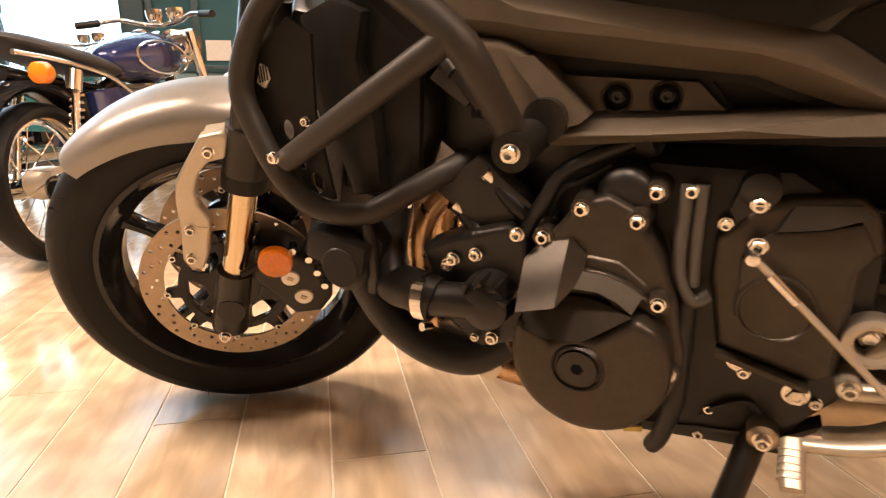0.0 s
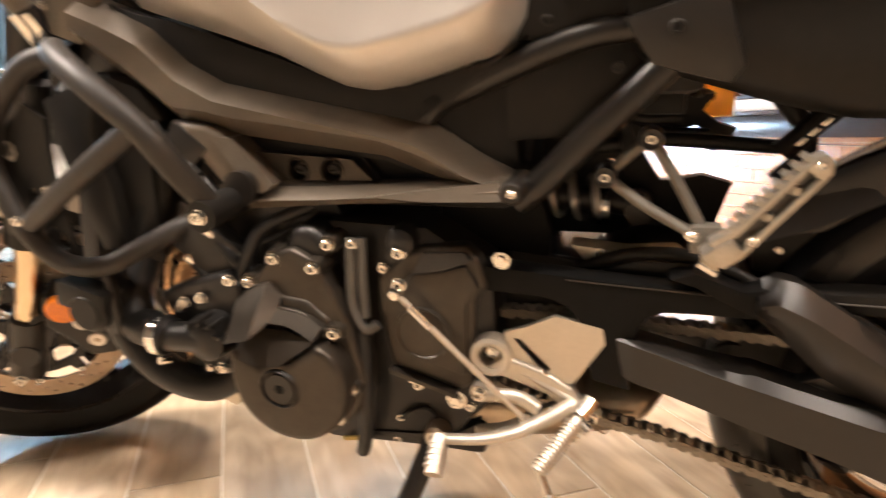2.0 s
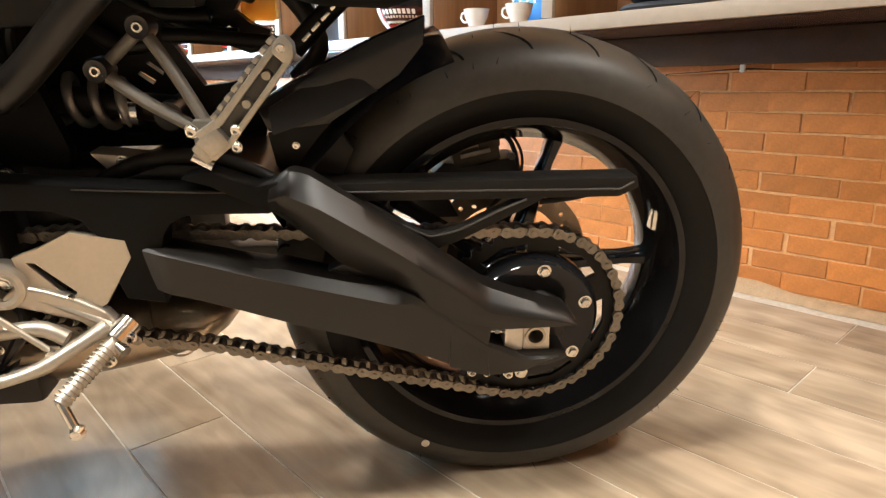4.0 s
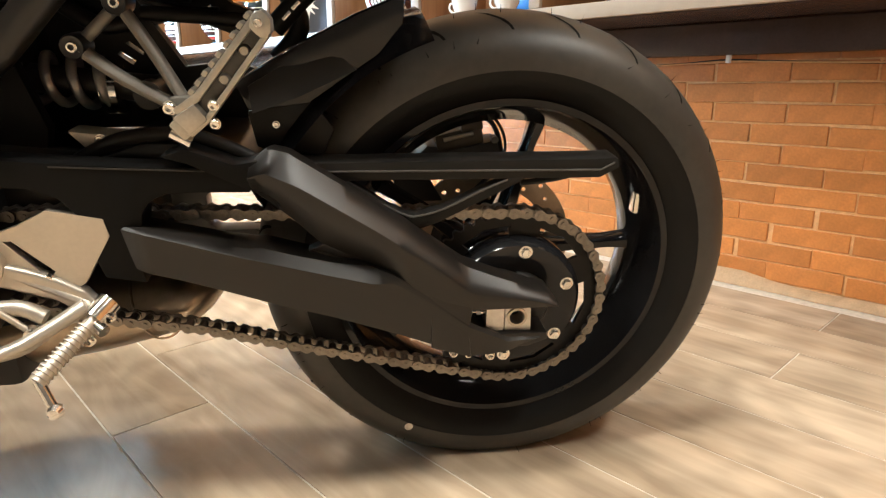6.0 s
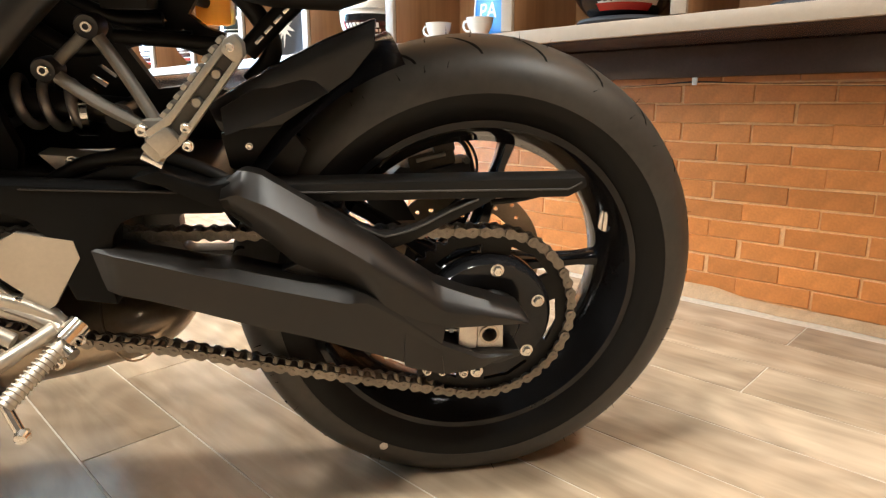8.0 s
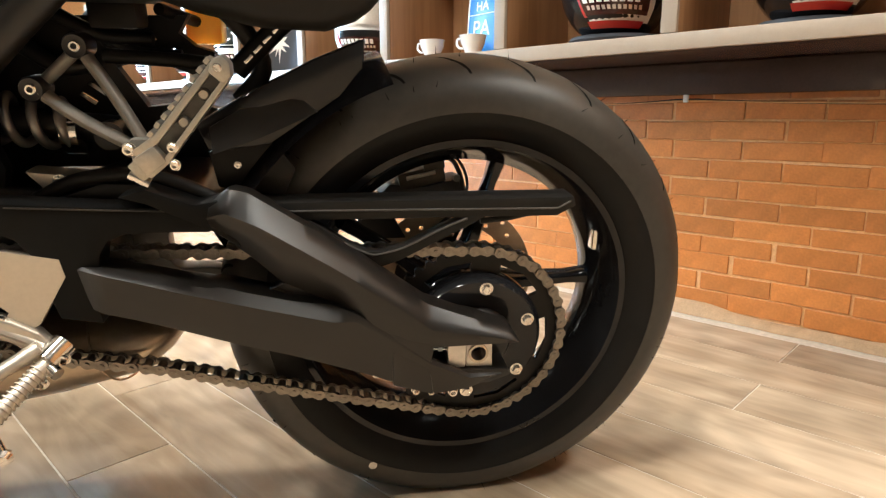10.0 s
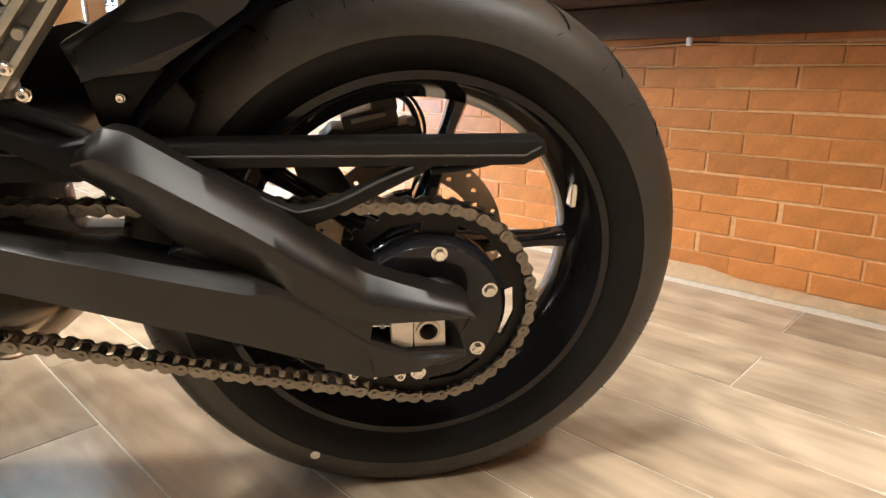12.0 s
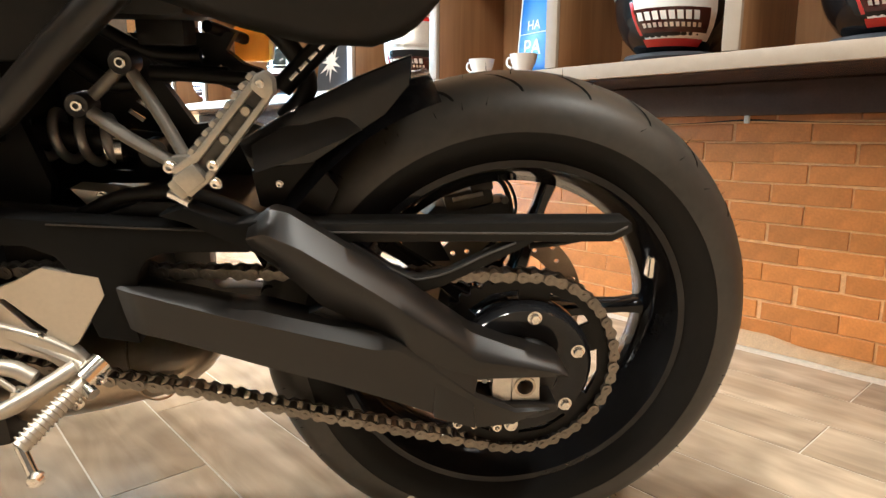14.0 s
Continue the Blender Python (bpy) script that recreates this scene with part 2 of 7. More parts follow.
def thing(name, label, category, m=None, group="", kind=""):
    ob = new(name)
    ob.empty_display_size = 0.05
    if m is not None:
        ob.matrix_basis = m
    return tagged(ob, label, category, group, kind)


def join(*bms):
    out = bms[0]
    for b in bms[1:]:
        me = bpy.data.meshes.new("join")
        b.to_mesh(me)
        out.from_mesh(me)
        b.free()
        bpy.data.meshes.remove(me)
    return out


def bevelled(bm, offset, segments=2):
    if offset:
        bmesh.ops.bevel(bm, geom=[e for e in bm.edges if e.calc_face_angle(0) > 0.35], offset=offset, segments=segments, profile=0.6, affect="EDGES", clamp_overlap=True)
    return bm


def prism(pts, y0, y1, bevel=0.003, segments=2):
    """A plate with the outline pts in x, z, from y0 to y1."""
    bm = bmesh.new()
    a = [bm.verts.new((x, y0, z)) for x, z in pts]
    b = [bm.verts.new((x, y1, z)) for x, z in pts]
    bm.faces.new(a), bm.faces.new(b[::-1])
    for i in range(len(pts)):
        j = (i + 1) % len(pts)
        bm.faces.new((a[i], b[i], b[j], a[j]))
    bmesh.ops.recalc_face_normals(bm, faces=bm.faces)
    return bevelled(bm, bevel, segments)


def sheet(outer, holes, y0, y1):
    """A plate with holes through it."""
    from mathutils.geometry import tessellate_polygon
    loops = [outer, *holes]
    flat = [p for lp in loops for p in lp]
    tris = tessellate_polygon([[Vector((x, z, 0)) for x, z in lp] for lp in loops])
    bm = bmesh.new()
    a = [bm.verts.new((x, y0, z)) for x, z in flat]
    b = [bm.verts.new((x, y1, z)) for x, z in flat]
    for t in tris:
        try:
            bm.faces.new([a[i] for i in t]), bm.faces.new([b[i] for i in reversed(t)])
        except ValueError:
            pass
    k = 0
    for lp in loops:
        for i in range(len(lp)):
            j = (i + 1) % len(lp)
            bm.faces.new((a[k + i], b[k + i], b[k + j], a[k + j]))
        k += len(lp)
    return bm


def ring_pts(cx, cz, r, n=24, a0=0.0, rz=None):
    return [(cx + r * math.cos(a0 + 2 * math.pi * i / n), cz + (rz or r) * math.sin(a0 + 2 * math.pi * i / n)) for i in range(n)]


def smooth_path(pts, steps=6):
    """A Catmull-Rom curve through the points."""
    p = [Vector(q) for q in pts]
    p = [2 * p[0] - p[1], *p, 2 * p[-1] - p[-2]]
    out = []
    for i in range(1, len(p) - 2):
        for k in range(steps):
            t = k / steps
            out.append(0.5 * (2 * p[i] + (p[i + 1] - p[i - 1]) * t + (2 * p[i - 1] - 5 * p[i] + 4 * p[i + 1] - p[i + 2]) * t * t + (3 * p[i] - p[i - 1] - 3 * p[i + 1] + p[i + 2]) * t ** 3))
    return [*out, p[-2]]


def tube(pts, r, sides=14, curve=6, flat=1.0, cap=True):
    """A pipe along the points; r is a radius or a radius for each end; flat squeezes its second axis."""
    path = smooth_path(pts, curve) if curve and len(pts) > 2 else [Vector(q) for q in pts]
    r0, r1 = r if isinstance(r, tuple) else (r, r)
    bm = bmesh.new()
    rings, up = [], None
    for i, p in enumerate(path):
        d = (path[min(i + 1, len(path) - 1)] - path[max(i - 1, 0)]).normalized()
        if up is None:
            up = Vector((0, 1, 0)) if abs(d.y) < 0.9 else Vector((1, 0, 0))
        u = (up - d * up.dot(d)).normalized()
        v = d.cross(u)
        up = u
        q = r0 + (r1 - r0) * i / max(1, len(path) - 1)
        rings.append([bm.verts.new(p + u * q * math.cos(2 * math.pi * k / sides) + v * q * flat * math.sin(2 * math.pi * k / sides)) for k in range(sides)])
    for a, b in zip(rings, rings[1:]):
        for k in range(sides):
            bm.faces.new((a[k], a[(k + 1) % sides], b[(k + 1) % sides], b[k]))
    if cap:
        bm.faces.new(rings[0][::-1]), bm.faces.new(rings[-1])
    return bm


def lathe(profile, segs=64, centre=(0, 0, 0), closed=False, axis="y"):
    """A turned body: profile of (along the axis, radius)."""
    bm = bmesh.new()
    c = Vector(centre)
    rings = []
    for y, r in profile:
        ring = []
        for k in range(segs):
            a = 2 * math.pi * k / segs
            ca, sa = r * math.cos(a), r * math.sin(a)
            ring.append(bm.verts.new(c + Vector((ca, y, sa) if axis == "y" else (ca, sa, y) if axis == "z" else (y, ca, sa))))
        rings.append(ring)
    pairs = list(zip(rings, rings[1:])) + ([(rings[-1], rings[0])] if closed else [])
    for a, b in pairs:
        for k in range(segs):
            bm.faces.new((a[k], a[(k + 1) % segs], b[(k + 1) % segs], b[k]))
    if not closed:
        for ring, r in ((rings[0], profile[0][1]), (rings[-1], profile[-1][1])):
            if r > 1e-4:
                bm.faces.new(ring)
    bmesh.ops.remove_doubles(bm, verts=bm.verts, dist=1e-6)
    return bm


def block(centre, size, bevel=0.003, m=None, segments=2):
    bm = bmesh.new()
    bmesh.ops.create_cube(bm, size=1.0)
    bmesh.ops.scale(bm, vec=size, verts=bm.verts)
    bevelled(bm, bevel, segments)
    bmesh.ops.transform(bm, matrix=Matrix.Translation(centre) @ (m or Matrix()), verts=bm.verts)
    return bm


def rod(a, b, r, sides=14, bevel=0.0):
    bm = tube([a, b], r, sides, 0)
    return bevelled(bm, bevel, 1) if bevel else bm


def moved(bm, m):
    bmesh.ops.transform(bm, matrix=m, verts=bm.verts)
    return bm


# a socket-head bolt that points towards -y, and one with a hexagon head
def bolt_mesh(hexagon=False, mat=None):
    if hexagon:
        bm = lathe([(0.0, 1.25), (-0.25, 1.25), (-0.3, 1.0)], 16)
        return finish(join(bm, lathe([(-0.3, 0.92), (-0.95, 0.92), (-1.05, 0.8), (-1.05, 0.45), (-0.95, 0.4), (-0.95, 0.0)], 6)), "bolt", mat or CHROME)
    return finish(lathe([(0.0, 1.12), (-0.14, 1.12), (-0.16, 0.95), (-0.85, 0.95), (-1.0, 0.82), (-1.0, 0.52), (-0.12, 0.46), (-0.12, 0.0)], 18), "bolt", mat or CHROME)


BOLT, HEX, DARK_BOLT = bolt_mesh(), bolt_mesh(True), bolt_mesh(False, SATIN_BLACK)


def bolt(parent, x, y, z, r=0.006, hexagon=False, turn=None, name="bolt", dark=False):
    ob = new(name, DARK_BOLT if dark else HEX if hexagon else BOLT)
    ob.parent = parent
    ob.matrix_basis = Matrix.Translation((x, y, z)) @ (turn or Matrix()) @ Matrix.Diagonal((r, r, r, 1))
    return ob


def beam(stations, y_in, y_out, top, low=0.006, steps=6, depth=1.4):
    """A bar along x: stations of (x, top, foot); its outer upper edge is cut by a broad facet, its lower one by a small one."""
    bm = bmesh.new()
    rings = []
    for x, zt, zb, *c in stations:
        h = zt - zb
        t = min(c[0] if c else top, h * 0.6)
        g = min(low, h * 0.42)
        d = min(abs(y_out - y_in) * 0.9, t * depth)
        arc = [(x, y_out + d - d * math.sin(a), zt - t + t * math.cos(a)) for a in np.linspace(0, math.pi / 2, steps)]
        rings.append([bm.verts.new(v) for v in ((x, y_in, zb), (x, y_in, zt), *arc, (x, y_out, zb + g), (x, y_out + g, zb))])
    n = len(rings[0])
    for a, b in zip(rings, rings[1:]):
        for k in range(n):
            bm.faces.new((a[k], a[(k + 1) % n], b[(k + 1) % n], b[k]))
    bm.faces.new(rings[0]), bm.faces.new(rings[-1])
    bmesh.ops.recalc_face_normals(bm, faces=bm.faces)
    return bm


def facet(front, y_back):
    """A solid whose front polygon slopes freely and whose back lies flat at y_back."""
    bm = bmesh.new()
    f = [bm.verts.new(p) for p in front]
    b = [bm.verts.new((p[0], y_back, p[2])) for p in front]
    bm.faces.new(f), bm.faces.new(b[::-1])
    for k in range(len(f)):
        bm.faces.new((f[k - 1], f[k], b[k], b[k - 1]))
    bmesh.ops.recalc_face_normals(bm, faces=bm.faces)
    return bm


def between(x, pts):
    return float(np.interp(x, [p[0] for p in pts], [p[1] for p in pts]))


def beam_from(tops, feet, y_in, y_out, top, n=30, low=0.006, steps=6, depth=1.4):
    """A beam between an upper and a lower line; top is one facet height, or gives it along x."""
    x0, x1 = max(tops[0][0], feet[0][0]), min(tops[-1][0], feet[-1][0])
    xs = sorted({*np.linspace(x0, x1, n), *[p[0] for p in tops + feet if x0 <= p[0] <= x1]})
    return beam([(x, between(x, tops), between(x, feet), max(0.0015, top(x)) if callable(top) else top) for x in xs], y_in, y_out, 0.0, low, steps, depth)


# ---------------------------------------------------------------- the room
def slab(name, lo, hi, mat, bevel=0.0, parent=None, label=""):
    c = [(a + b) / 2 for a, b in zip(lo, hi)]
    s = [b - a for a, b in zip(lo, hi)]
    return part(name, block(c, s, bevel), mat, parent, label)


FLOOR = tagged(slab("floor", (-4.6, -3.1, -0.2), (2.4, 5.7, -0.0014), GROUT), "wood-look porcelain plank floor with pale grout lines", "floor", kind="structure")
WALL = tagged(slab("wall_east", (2.136, -3.1, 0.0), (2.4, 5.7, 4.2), MORTAR), "orange brick wall with sandy mortar behind the shelves", "wall", kind="structure")
tagged(slab("wall_south", (-4.6, -3.3, 0.0), (2.4, -3.1, 4.2), PLASTER), "plain warm plaster wall", "wall", kind="structure")
tagged(slab("wall_west", (-4.8, -3.1, 0.0), (-4.6, 5.7, 4.2), PLASTER), "plain warm plaster wall", "wall", kind="structure")
tagged(slab("ceiling", (-4.8, -3.3, 4.2), (2.4, 5.7, 4.4), CEILING), "plain painted ceiling", "ceiling", kind="structure")
# the glazed front, with its openings left free
for i, (x0, x1, z0, z1) in enumerate(((-4.6, -4.3, 0, 4.2), (-4.3, -1.42, 0, 0.10), (-4.3, -1.42, 2.55, 2.7), (-1.42, -1.28, 0, 2.7), (-1.28, 0.62, 2.3, 2.7), (0.62, 2.136, 0, 2.7), (-4.3, 2.136, 4.05, 4.2))):
    tagged(slab("wall_north", (x0, 5.5, z0), (x1, 5.7, z1), TEAL_FRAME if i == 3 else PLASTER), "plaster wall round the shop window and glass door", "wall", kind="structure")
tagged(slab("backdrop", (-9.0, 7.6, -0.5), (4.5, 7.65, 7.0), BRIGHT_OUT), "bright daylight outside the shop window", "backdrop", kind="structure")
tagged(slab("pavement", (-9.0, 5.7, -0.2), (3.0, 7.6, -0.02), GROUT), "pale pavement outside the shop front", "pavement", kind="structure")

win = tagged(slab("window_1", (-4.3, 5.56, 2.47), (-1.42, 5.64, 2.55), TEAL_FRAME, 0.006), "shop window with dark teal metal frame and daylight outside", "window", kind="structure")
slab("window_sill", (-4.3, 5.5, 0.10), (-1.42, 5.68, 0.15), TEAL_FRAME, 0.006, win)
for x in (-4.3, -3.34, -2.38, -1.47):
    slab("window_frame", (x, 5.56, 0.15), (x + 0.05, 5.64, 2.47), TEAL_FRAME, 0.005, win)
for x in (-4.25, -3.29, -2.33):
    slab("transom", (x, 5.57, 1.72), (x + 0.91, 5.63, 1.77), TEAL_FRAME, 0.005, win)
    p = slab("pane", (x, 5.595, 0.15), (x + 0.91, 5.603, 2.47), GLASS, 0.0, win)
    p.visible_shadow = False
fan = tagged(slab("window_2", (-4.3, 5.56, 2.7), (2.136, 5.64, 2.76), TEAL_FRAME, 0.006), "high glazing with dark teal bars above the shop front", "window", kind="structure")
slab("window_head", (-4.3, 5.56, 3.99), (2.136, 5.64, 4.05), TEAL_FRAME, 0.006, fan)
for k in range(8):
    slab("mullion", (-4.3 + k * 0.9122, 5.57, 2.76), (-4.25 + k * 0.9122, 5.63, 3.99), TEAL_FRAME, 0.005, fan)
    if k < 7:
        p = slab("pane", (-4.25 + k * 0.9122, 5.595, 2.76), (-3.3878 + k * 0.9122, 5.603, 3.99), GLASS, 0.0, fan)
        p.visible_shadow = False
door = tagged(slab("door_1", (-1.28, 5.56, 2.22), (0.62, 5.64, 2.3), TEAL_FRAME, 0.006), "dark tinted glass door with teal frame and a pinned notice", "door", kind="structure")
for x in (-1.28, -0.93, -0.33, 0.56):
    slab("door_frame", (x, 5.55, 0.0), (x + 0.06, 5.65, 2.22), TEAL_FRAME, 0.005, door)
for x, w in ((-1.22, 0.29), (-0.87, 0.54), (-0.27, 0.83)):
    slab("pane", (x, 5.595, 0.86), (x + w, 5.605, 2.22), TINTED, 0.0, door)
    slab("kick_panel", (x, 5.585, 0.0), (x + w, 5.615, 0.80), material("pale_door_panel", (0.16, 0.30, 0.33), 0.4), 0.004, door)
    slab("door_rail", (x, 5.56, 0.80), (x + w, 5.64, 0.86), TEAL_FRAME, 0.004, door)
slab("notice", (-0.84, 5.575, 0.90), (-0.64, 5.58, 1.06), WHITE, 0.0, door, "white paper notice")

# ceiling lights
for x, y, _ in LAMPS:
    t = thing("ceiling_light", "warm white light panel hung from the ceiling on thin rods", "lamp", pose(x, y, 2.9), "ceiling lights")
    part("housing", block((0, 0, 0.065), (0.60, 0.46, 0.07), 0.006), WHITE, t)
    part("diffuser", block((0, 0, 0.027), (0.54, 0.40, 0.006), 0.001), LAMP_WARM, t)
    for sx, sy in ((-0.26, -0.2), (0.26, -0.2), (-0.26, 0.2), (0.26, 0.2)):
        part("hanger", rod((sx, sy, 0.095), (sx, sy, 1.30), 0.003, 6), CHROME, t)

# skirting, ledger under the shelf, sagging cable
sk = bmesh.new()
rnd = random.Random(4)
prev = None
for i in range(90):
    y = -3.0 + i * 0.095
    top = 0.024 + rnd.uniform(-0.010, 0.012)
    cur = [sk.verts.new(v) for v in ((2.139, y, 0.0), (2.105 + rnd.uniform(-0.006, 0.006), y, 0.0), (2.112 + rnd.uniform(-0.005, 0.005), y, top * 0.6), (2.124 + rnd.uniform(-0.003, 0.003), y, top), (2.139, y, top + 0.004))]
    if prev:
        for k in range(4):
            sk.faces.new((prev[k], prev[k + 1], cur[k + 1], cur[k]))
    prev = cur
tagged(part("baseboard", sk, SKIRT), "rough sandy plaster fillet along the wall foot", "baseboard", kind="structure")

SHELF = thing("display_shelf", "oak display shelf with cream front edges on the brick wall", "shelf", pose(0, 0, 0))
sy0, sy1 = -1.18, 3.92
part("bottom_board", block((1.968, (sy0 + sy1) / 2, 0.6985), (0.316, sy1 - sy0, 0.033), 0.002), SHELF_WOOD, SHELF)
part("front_edge", block((1.804, (sy0 + sy1) / 2, 0.699), (0.012, sy1 - sy0, 0.036), 0.003), SHELF_EDGE, SHELF, "cream front edge")
# thin dark sheet: the shade under the oak board is put into its colour
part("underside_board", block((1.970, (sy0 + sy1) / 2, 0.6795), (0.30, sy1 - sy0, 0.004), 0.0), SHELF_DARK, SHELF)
part("ledger", block((2.112, (sy0 + sy1) / 2, 0.636), (0.045, sy1 - sy0, 0.080), 0.006), SHELF_DARK, SHELF, "dark varnished ledger board below the shelf, darkened for shade")
part("back_board", block((2.116, (sy0 + sy1) / 2, 0.945), (0.012, sy1 - sy0, 0.455), 0.0), SHELF_WOOD, SHELF)
part("top_board", block((1.968, (sy0 + sy1) / 2, 1.185), (0.316, sy1 - sy0, 0.03), 0.002), SHELF_WOOD, SHELF)
part("front_edge", block((1.804, (sy0 + sy1) / 2, 1.185), (0.012, sy1 - sy0, 0.034), 0.003), SHELF_EDGE, SHELF, "cream front edge")
DIVIDERS = [0.242 + 0.4695 * k for k in range(-3, 8)]
for y in DIVIDERS:
    part("divider", block((1.970, y, 0.9425), (0.308, 0.026, 0.455), 0.0015), SHELF_WOOD, SHELF)
    part("front_edge", block((1.8035, y, 0.9425), (0.013, 0.036, 0.450), 0.003), SHELF_EDGE, SHELF, "cream front edge")
cable = thing("wall_cable", "thin cable clipped along the brick wall under the shelf", "cable", pose(0, 0, 0))
part("wire", tube([(2.122, y, 0.588 - 0.022 * abs(math.sin((y - 0.325) * 2.4)) ** 0.7) for y in np.linspace(-0.75, 1.4, 40)], 0.0028, 6, 2), HOSE, cable)
part("wire", tube([(2.118, y, 0.583 - 0.016 * abs(math.sin((y - 0.325) * 2.2)) ** 0.8) for y in np.linspace(-0.75, 1.4, 40)], 0.002, 6, 2), MORTAR, cable, "pale second wire")
part("clip", block((2.114, 0.325, 0.588), (0.012, 0.012, 0.022), 0.003), WHITE, cable, "small white cable clip")


# ---------------------------------------------------------------- things on the shelf
MAROON = material("dark_red_gloss_stripe", (0.045, 0.006, 0.006), 0.2, 0.0, 40, 0.1, coat=0.5)


def helmet(x, y, z, turn, shell, band, scale=1.0, label="glossy black full-face helmet with white and red chin band"):
    t = thing("helmet", label, "helmet", pose(x, y, z, 0, 0, turn) @ Matrix.Scale(scale, 4), "helmets on the shelf")
    bm = bmesh.new()
    bmesh.ops.create_uvsphere(bm, u_segments=40, v_segments=28, radius=1.0)
    for v in bm.verts:  # an egg that is cut flat below, with a chin pushed forward
        a = v.co.copy()
        v.co = Vector((a.x * 0.150, a.y * 0.122, 0.135 + a.z * 0.135))
        if a.z < -0.05 and a.x < 0:
            v.co.x *= 1.0 + 0.12 * min(1.0, -a.z * 1.6)
        v.co.z = max(v.co.z, 0.012)
    part("shell", bm, shell, t)
    vb = bmesh.new()
    rows = []
    for i in range(7):
        lat = radians(2 + i * 6.5)
        rows.append([vb.verts.new(Vector((-0.154 * math.cos(lat) * math.cos(lo), 0.126 * math.cos(lat) * math.sin(lo), 0.138 + 0.139 * math.sin(lat)))) for lo in np.linspace(-1.35, 1.35, 22)])
    for a, b in zip(rows, rows[1:]):
        for k in range(21):
            vb.faces.new((a[k], a[k + 1], b[k + 1], b[k]))
    part("visor", vb, PLATE if shell is WHITE else VISOR, t, "silver visor" if shell is WHITE else "smoked visor")
    def patch(nm, z0, z1, lo0, lo1, mat, slant=0.0, out=0.0):
        cb = bmesh.new()
        rr = []
        for i in range(4):
            s = z0 + (z1 - z0) * i / 3
            c = math.sqrt(1 - s * s)
            f = 1.0 + 0.12 * min(1.0, -s * 1.6) if s < -0.05 else 1.0
            rr.append([cb.verts.new(Vector(((-0.152 - out) * c * f * math.cos(lo), (0.1245 + out) * c * math.sin(lo), 0.135 + 0.135 * s))) for lo in np.linspace(lo0 + slant * i / 3, lo1 + slant * i / 3, 12)])
        for a, b in zip(rr, rr[1:]):
            for k in range(11):
                cb.faces.new((a[k], a[k + 1], b[k + 1], b[k]))
        part(nm, cb, mat, t)

    patch("chin_band", -0.70, -0.08, -1.25, 0.16, GLOSS_BLACK if shell is WHITE else WHITE, 0.16)
    patch("dark_stripe", -0.60, -0.26, -1.10, 0.20, MAROON, 0.10, 0.0006)
    patch("red_edge", -0.78, -0.14, 0.15, 0.22, band, 0.16, 0.0006)
    if shell is WHITE:
        patch("crown_stripe", 0.72, 0.95, -1.2, 0.1, band, 0.0, 0.0012)
    patch("red_edge", -0.78, -0.68, -1.10, 0.22, band, 0.0, 0.0008)
    patch("visor_edge", 0.0, 0.03, -1.2, 1.2, PLATE, 0.0, 0.0008)
    for k in range(8):  # plain bars for the printed mark
        patch("mark_bar", -0.43, -0.31, 0.10 - 0.135 * k, 0.195 - 0.135 * k, WHITE, 0.03, 0.0012)
    for k in range(11):
        patch("mark_bar", -0.53, -0.47, 0.06 - 0.098 * k, 0.12 - 0.098 * k, PLATE, 0.015, 0.0012)
    part("neck_roll", lathe([(0.0, 0.095), (0.012, 0.105), (0.02, 0.1)], 28, (0.0, 0, 0), axis="z"), CHARCOAL, t)
    return t


SZ = 0.7165
helmet(1.965, 0.462, SZ, 10, GLOSS_BLACK, RED, 1.12)
helmet(1.985, 0.015, SZ, 6, GLOSS_BLACK, RED)
helmet(1.985, -0.46, SZ, 0, GLOSS_BLACK, RED)
helmet(1.975, 1.46, SZ, 15, WHITE, RED, 0.95, "white full-face helmet with grey visor and red edge")
helmet(1.985, 2.37, SZ, 12, GLOSS_BLACK, RED)
helmet(1.985, 2.82, SZ, 5, GLOSS_BLACK, RED)
helmet(1.985, 3.29, SZ, 8, GLOSS_BLACK, RED)


def cup(x, y, z):
    t = thing("cup", "small white porcelain cup with a gilt mark on the shelf", "cup", pose(x, y, z, 0, 0, 95), "cups on the shelf")
    part("bowl", lathe([(0.0, 0.018), (0.004, 0.024), (0.012, 0.026), (0.03, 0.035), (0.05, 0.039), (0.052, 0.040), (0.052, 0.037), (0.03, 0.031), (0.012, 0.02), (0.010, 0.0)], 30, axis="z"), PORCELAIN, t)
    part("handle", tube([(0.034, 0, 0.044), (0.054, 0, 0.045), (0.058, 0, 0.030), (0.046, 0, 0.019), (0.030, 0, 0.02)], 0.0035, 8), PORCELAIN, t)
    part("mark", block((0.0, -0.0365, 0.032), (0.014, 0.002, 0.010), 0.0005), STEEL, t, "small dark printed mark")


cup(1.845, 1.010, SZ), cup(1.845, 0.845, SZ)

sign = thing("standing_sign", "blue printed sign with white lettering leaning on the divider", "sign", pose(1.93, 0.888, SZ, 0, 5, -8))
part("panel", block((0, 0, 0.16), (0.008, 0.13, 0.32), 0.002), BLUE_SIGN, sign)
part("rule", block((-0.005, 0.0, 0.125), (0.002, 0.12, 0.002), 0.0), WHITE, sign, "thin white rule")


def lettering(text, size, parent, m, mat):
    cu = bpy.data.curves.new("lettering", "FONT")
    cu.body, cu.size, cu.extrude = text, size, 0.0006
    ob = new("lettering", cu)
    deps = bpy.context.evaluated_depsgraph_get()
    me = bpy.data.meshes.new_from_object(ob.evaluated_get(deps))
    bpy.data.objects.remove(ob)
    me.materials.clear()
    me.materials.append(mat)
    o2 = new("lettering", me)
    o2.parent = parent
    o2.matrix_basis = m
    return o2


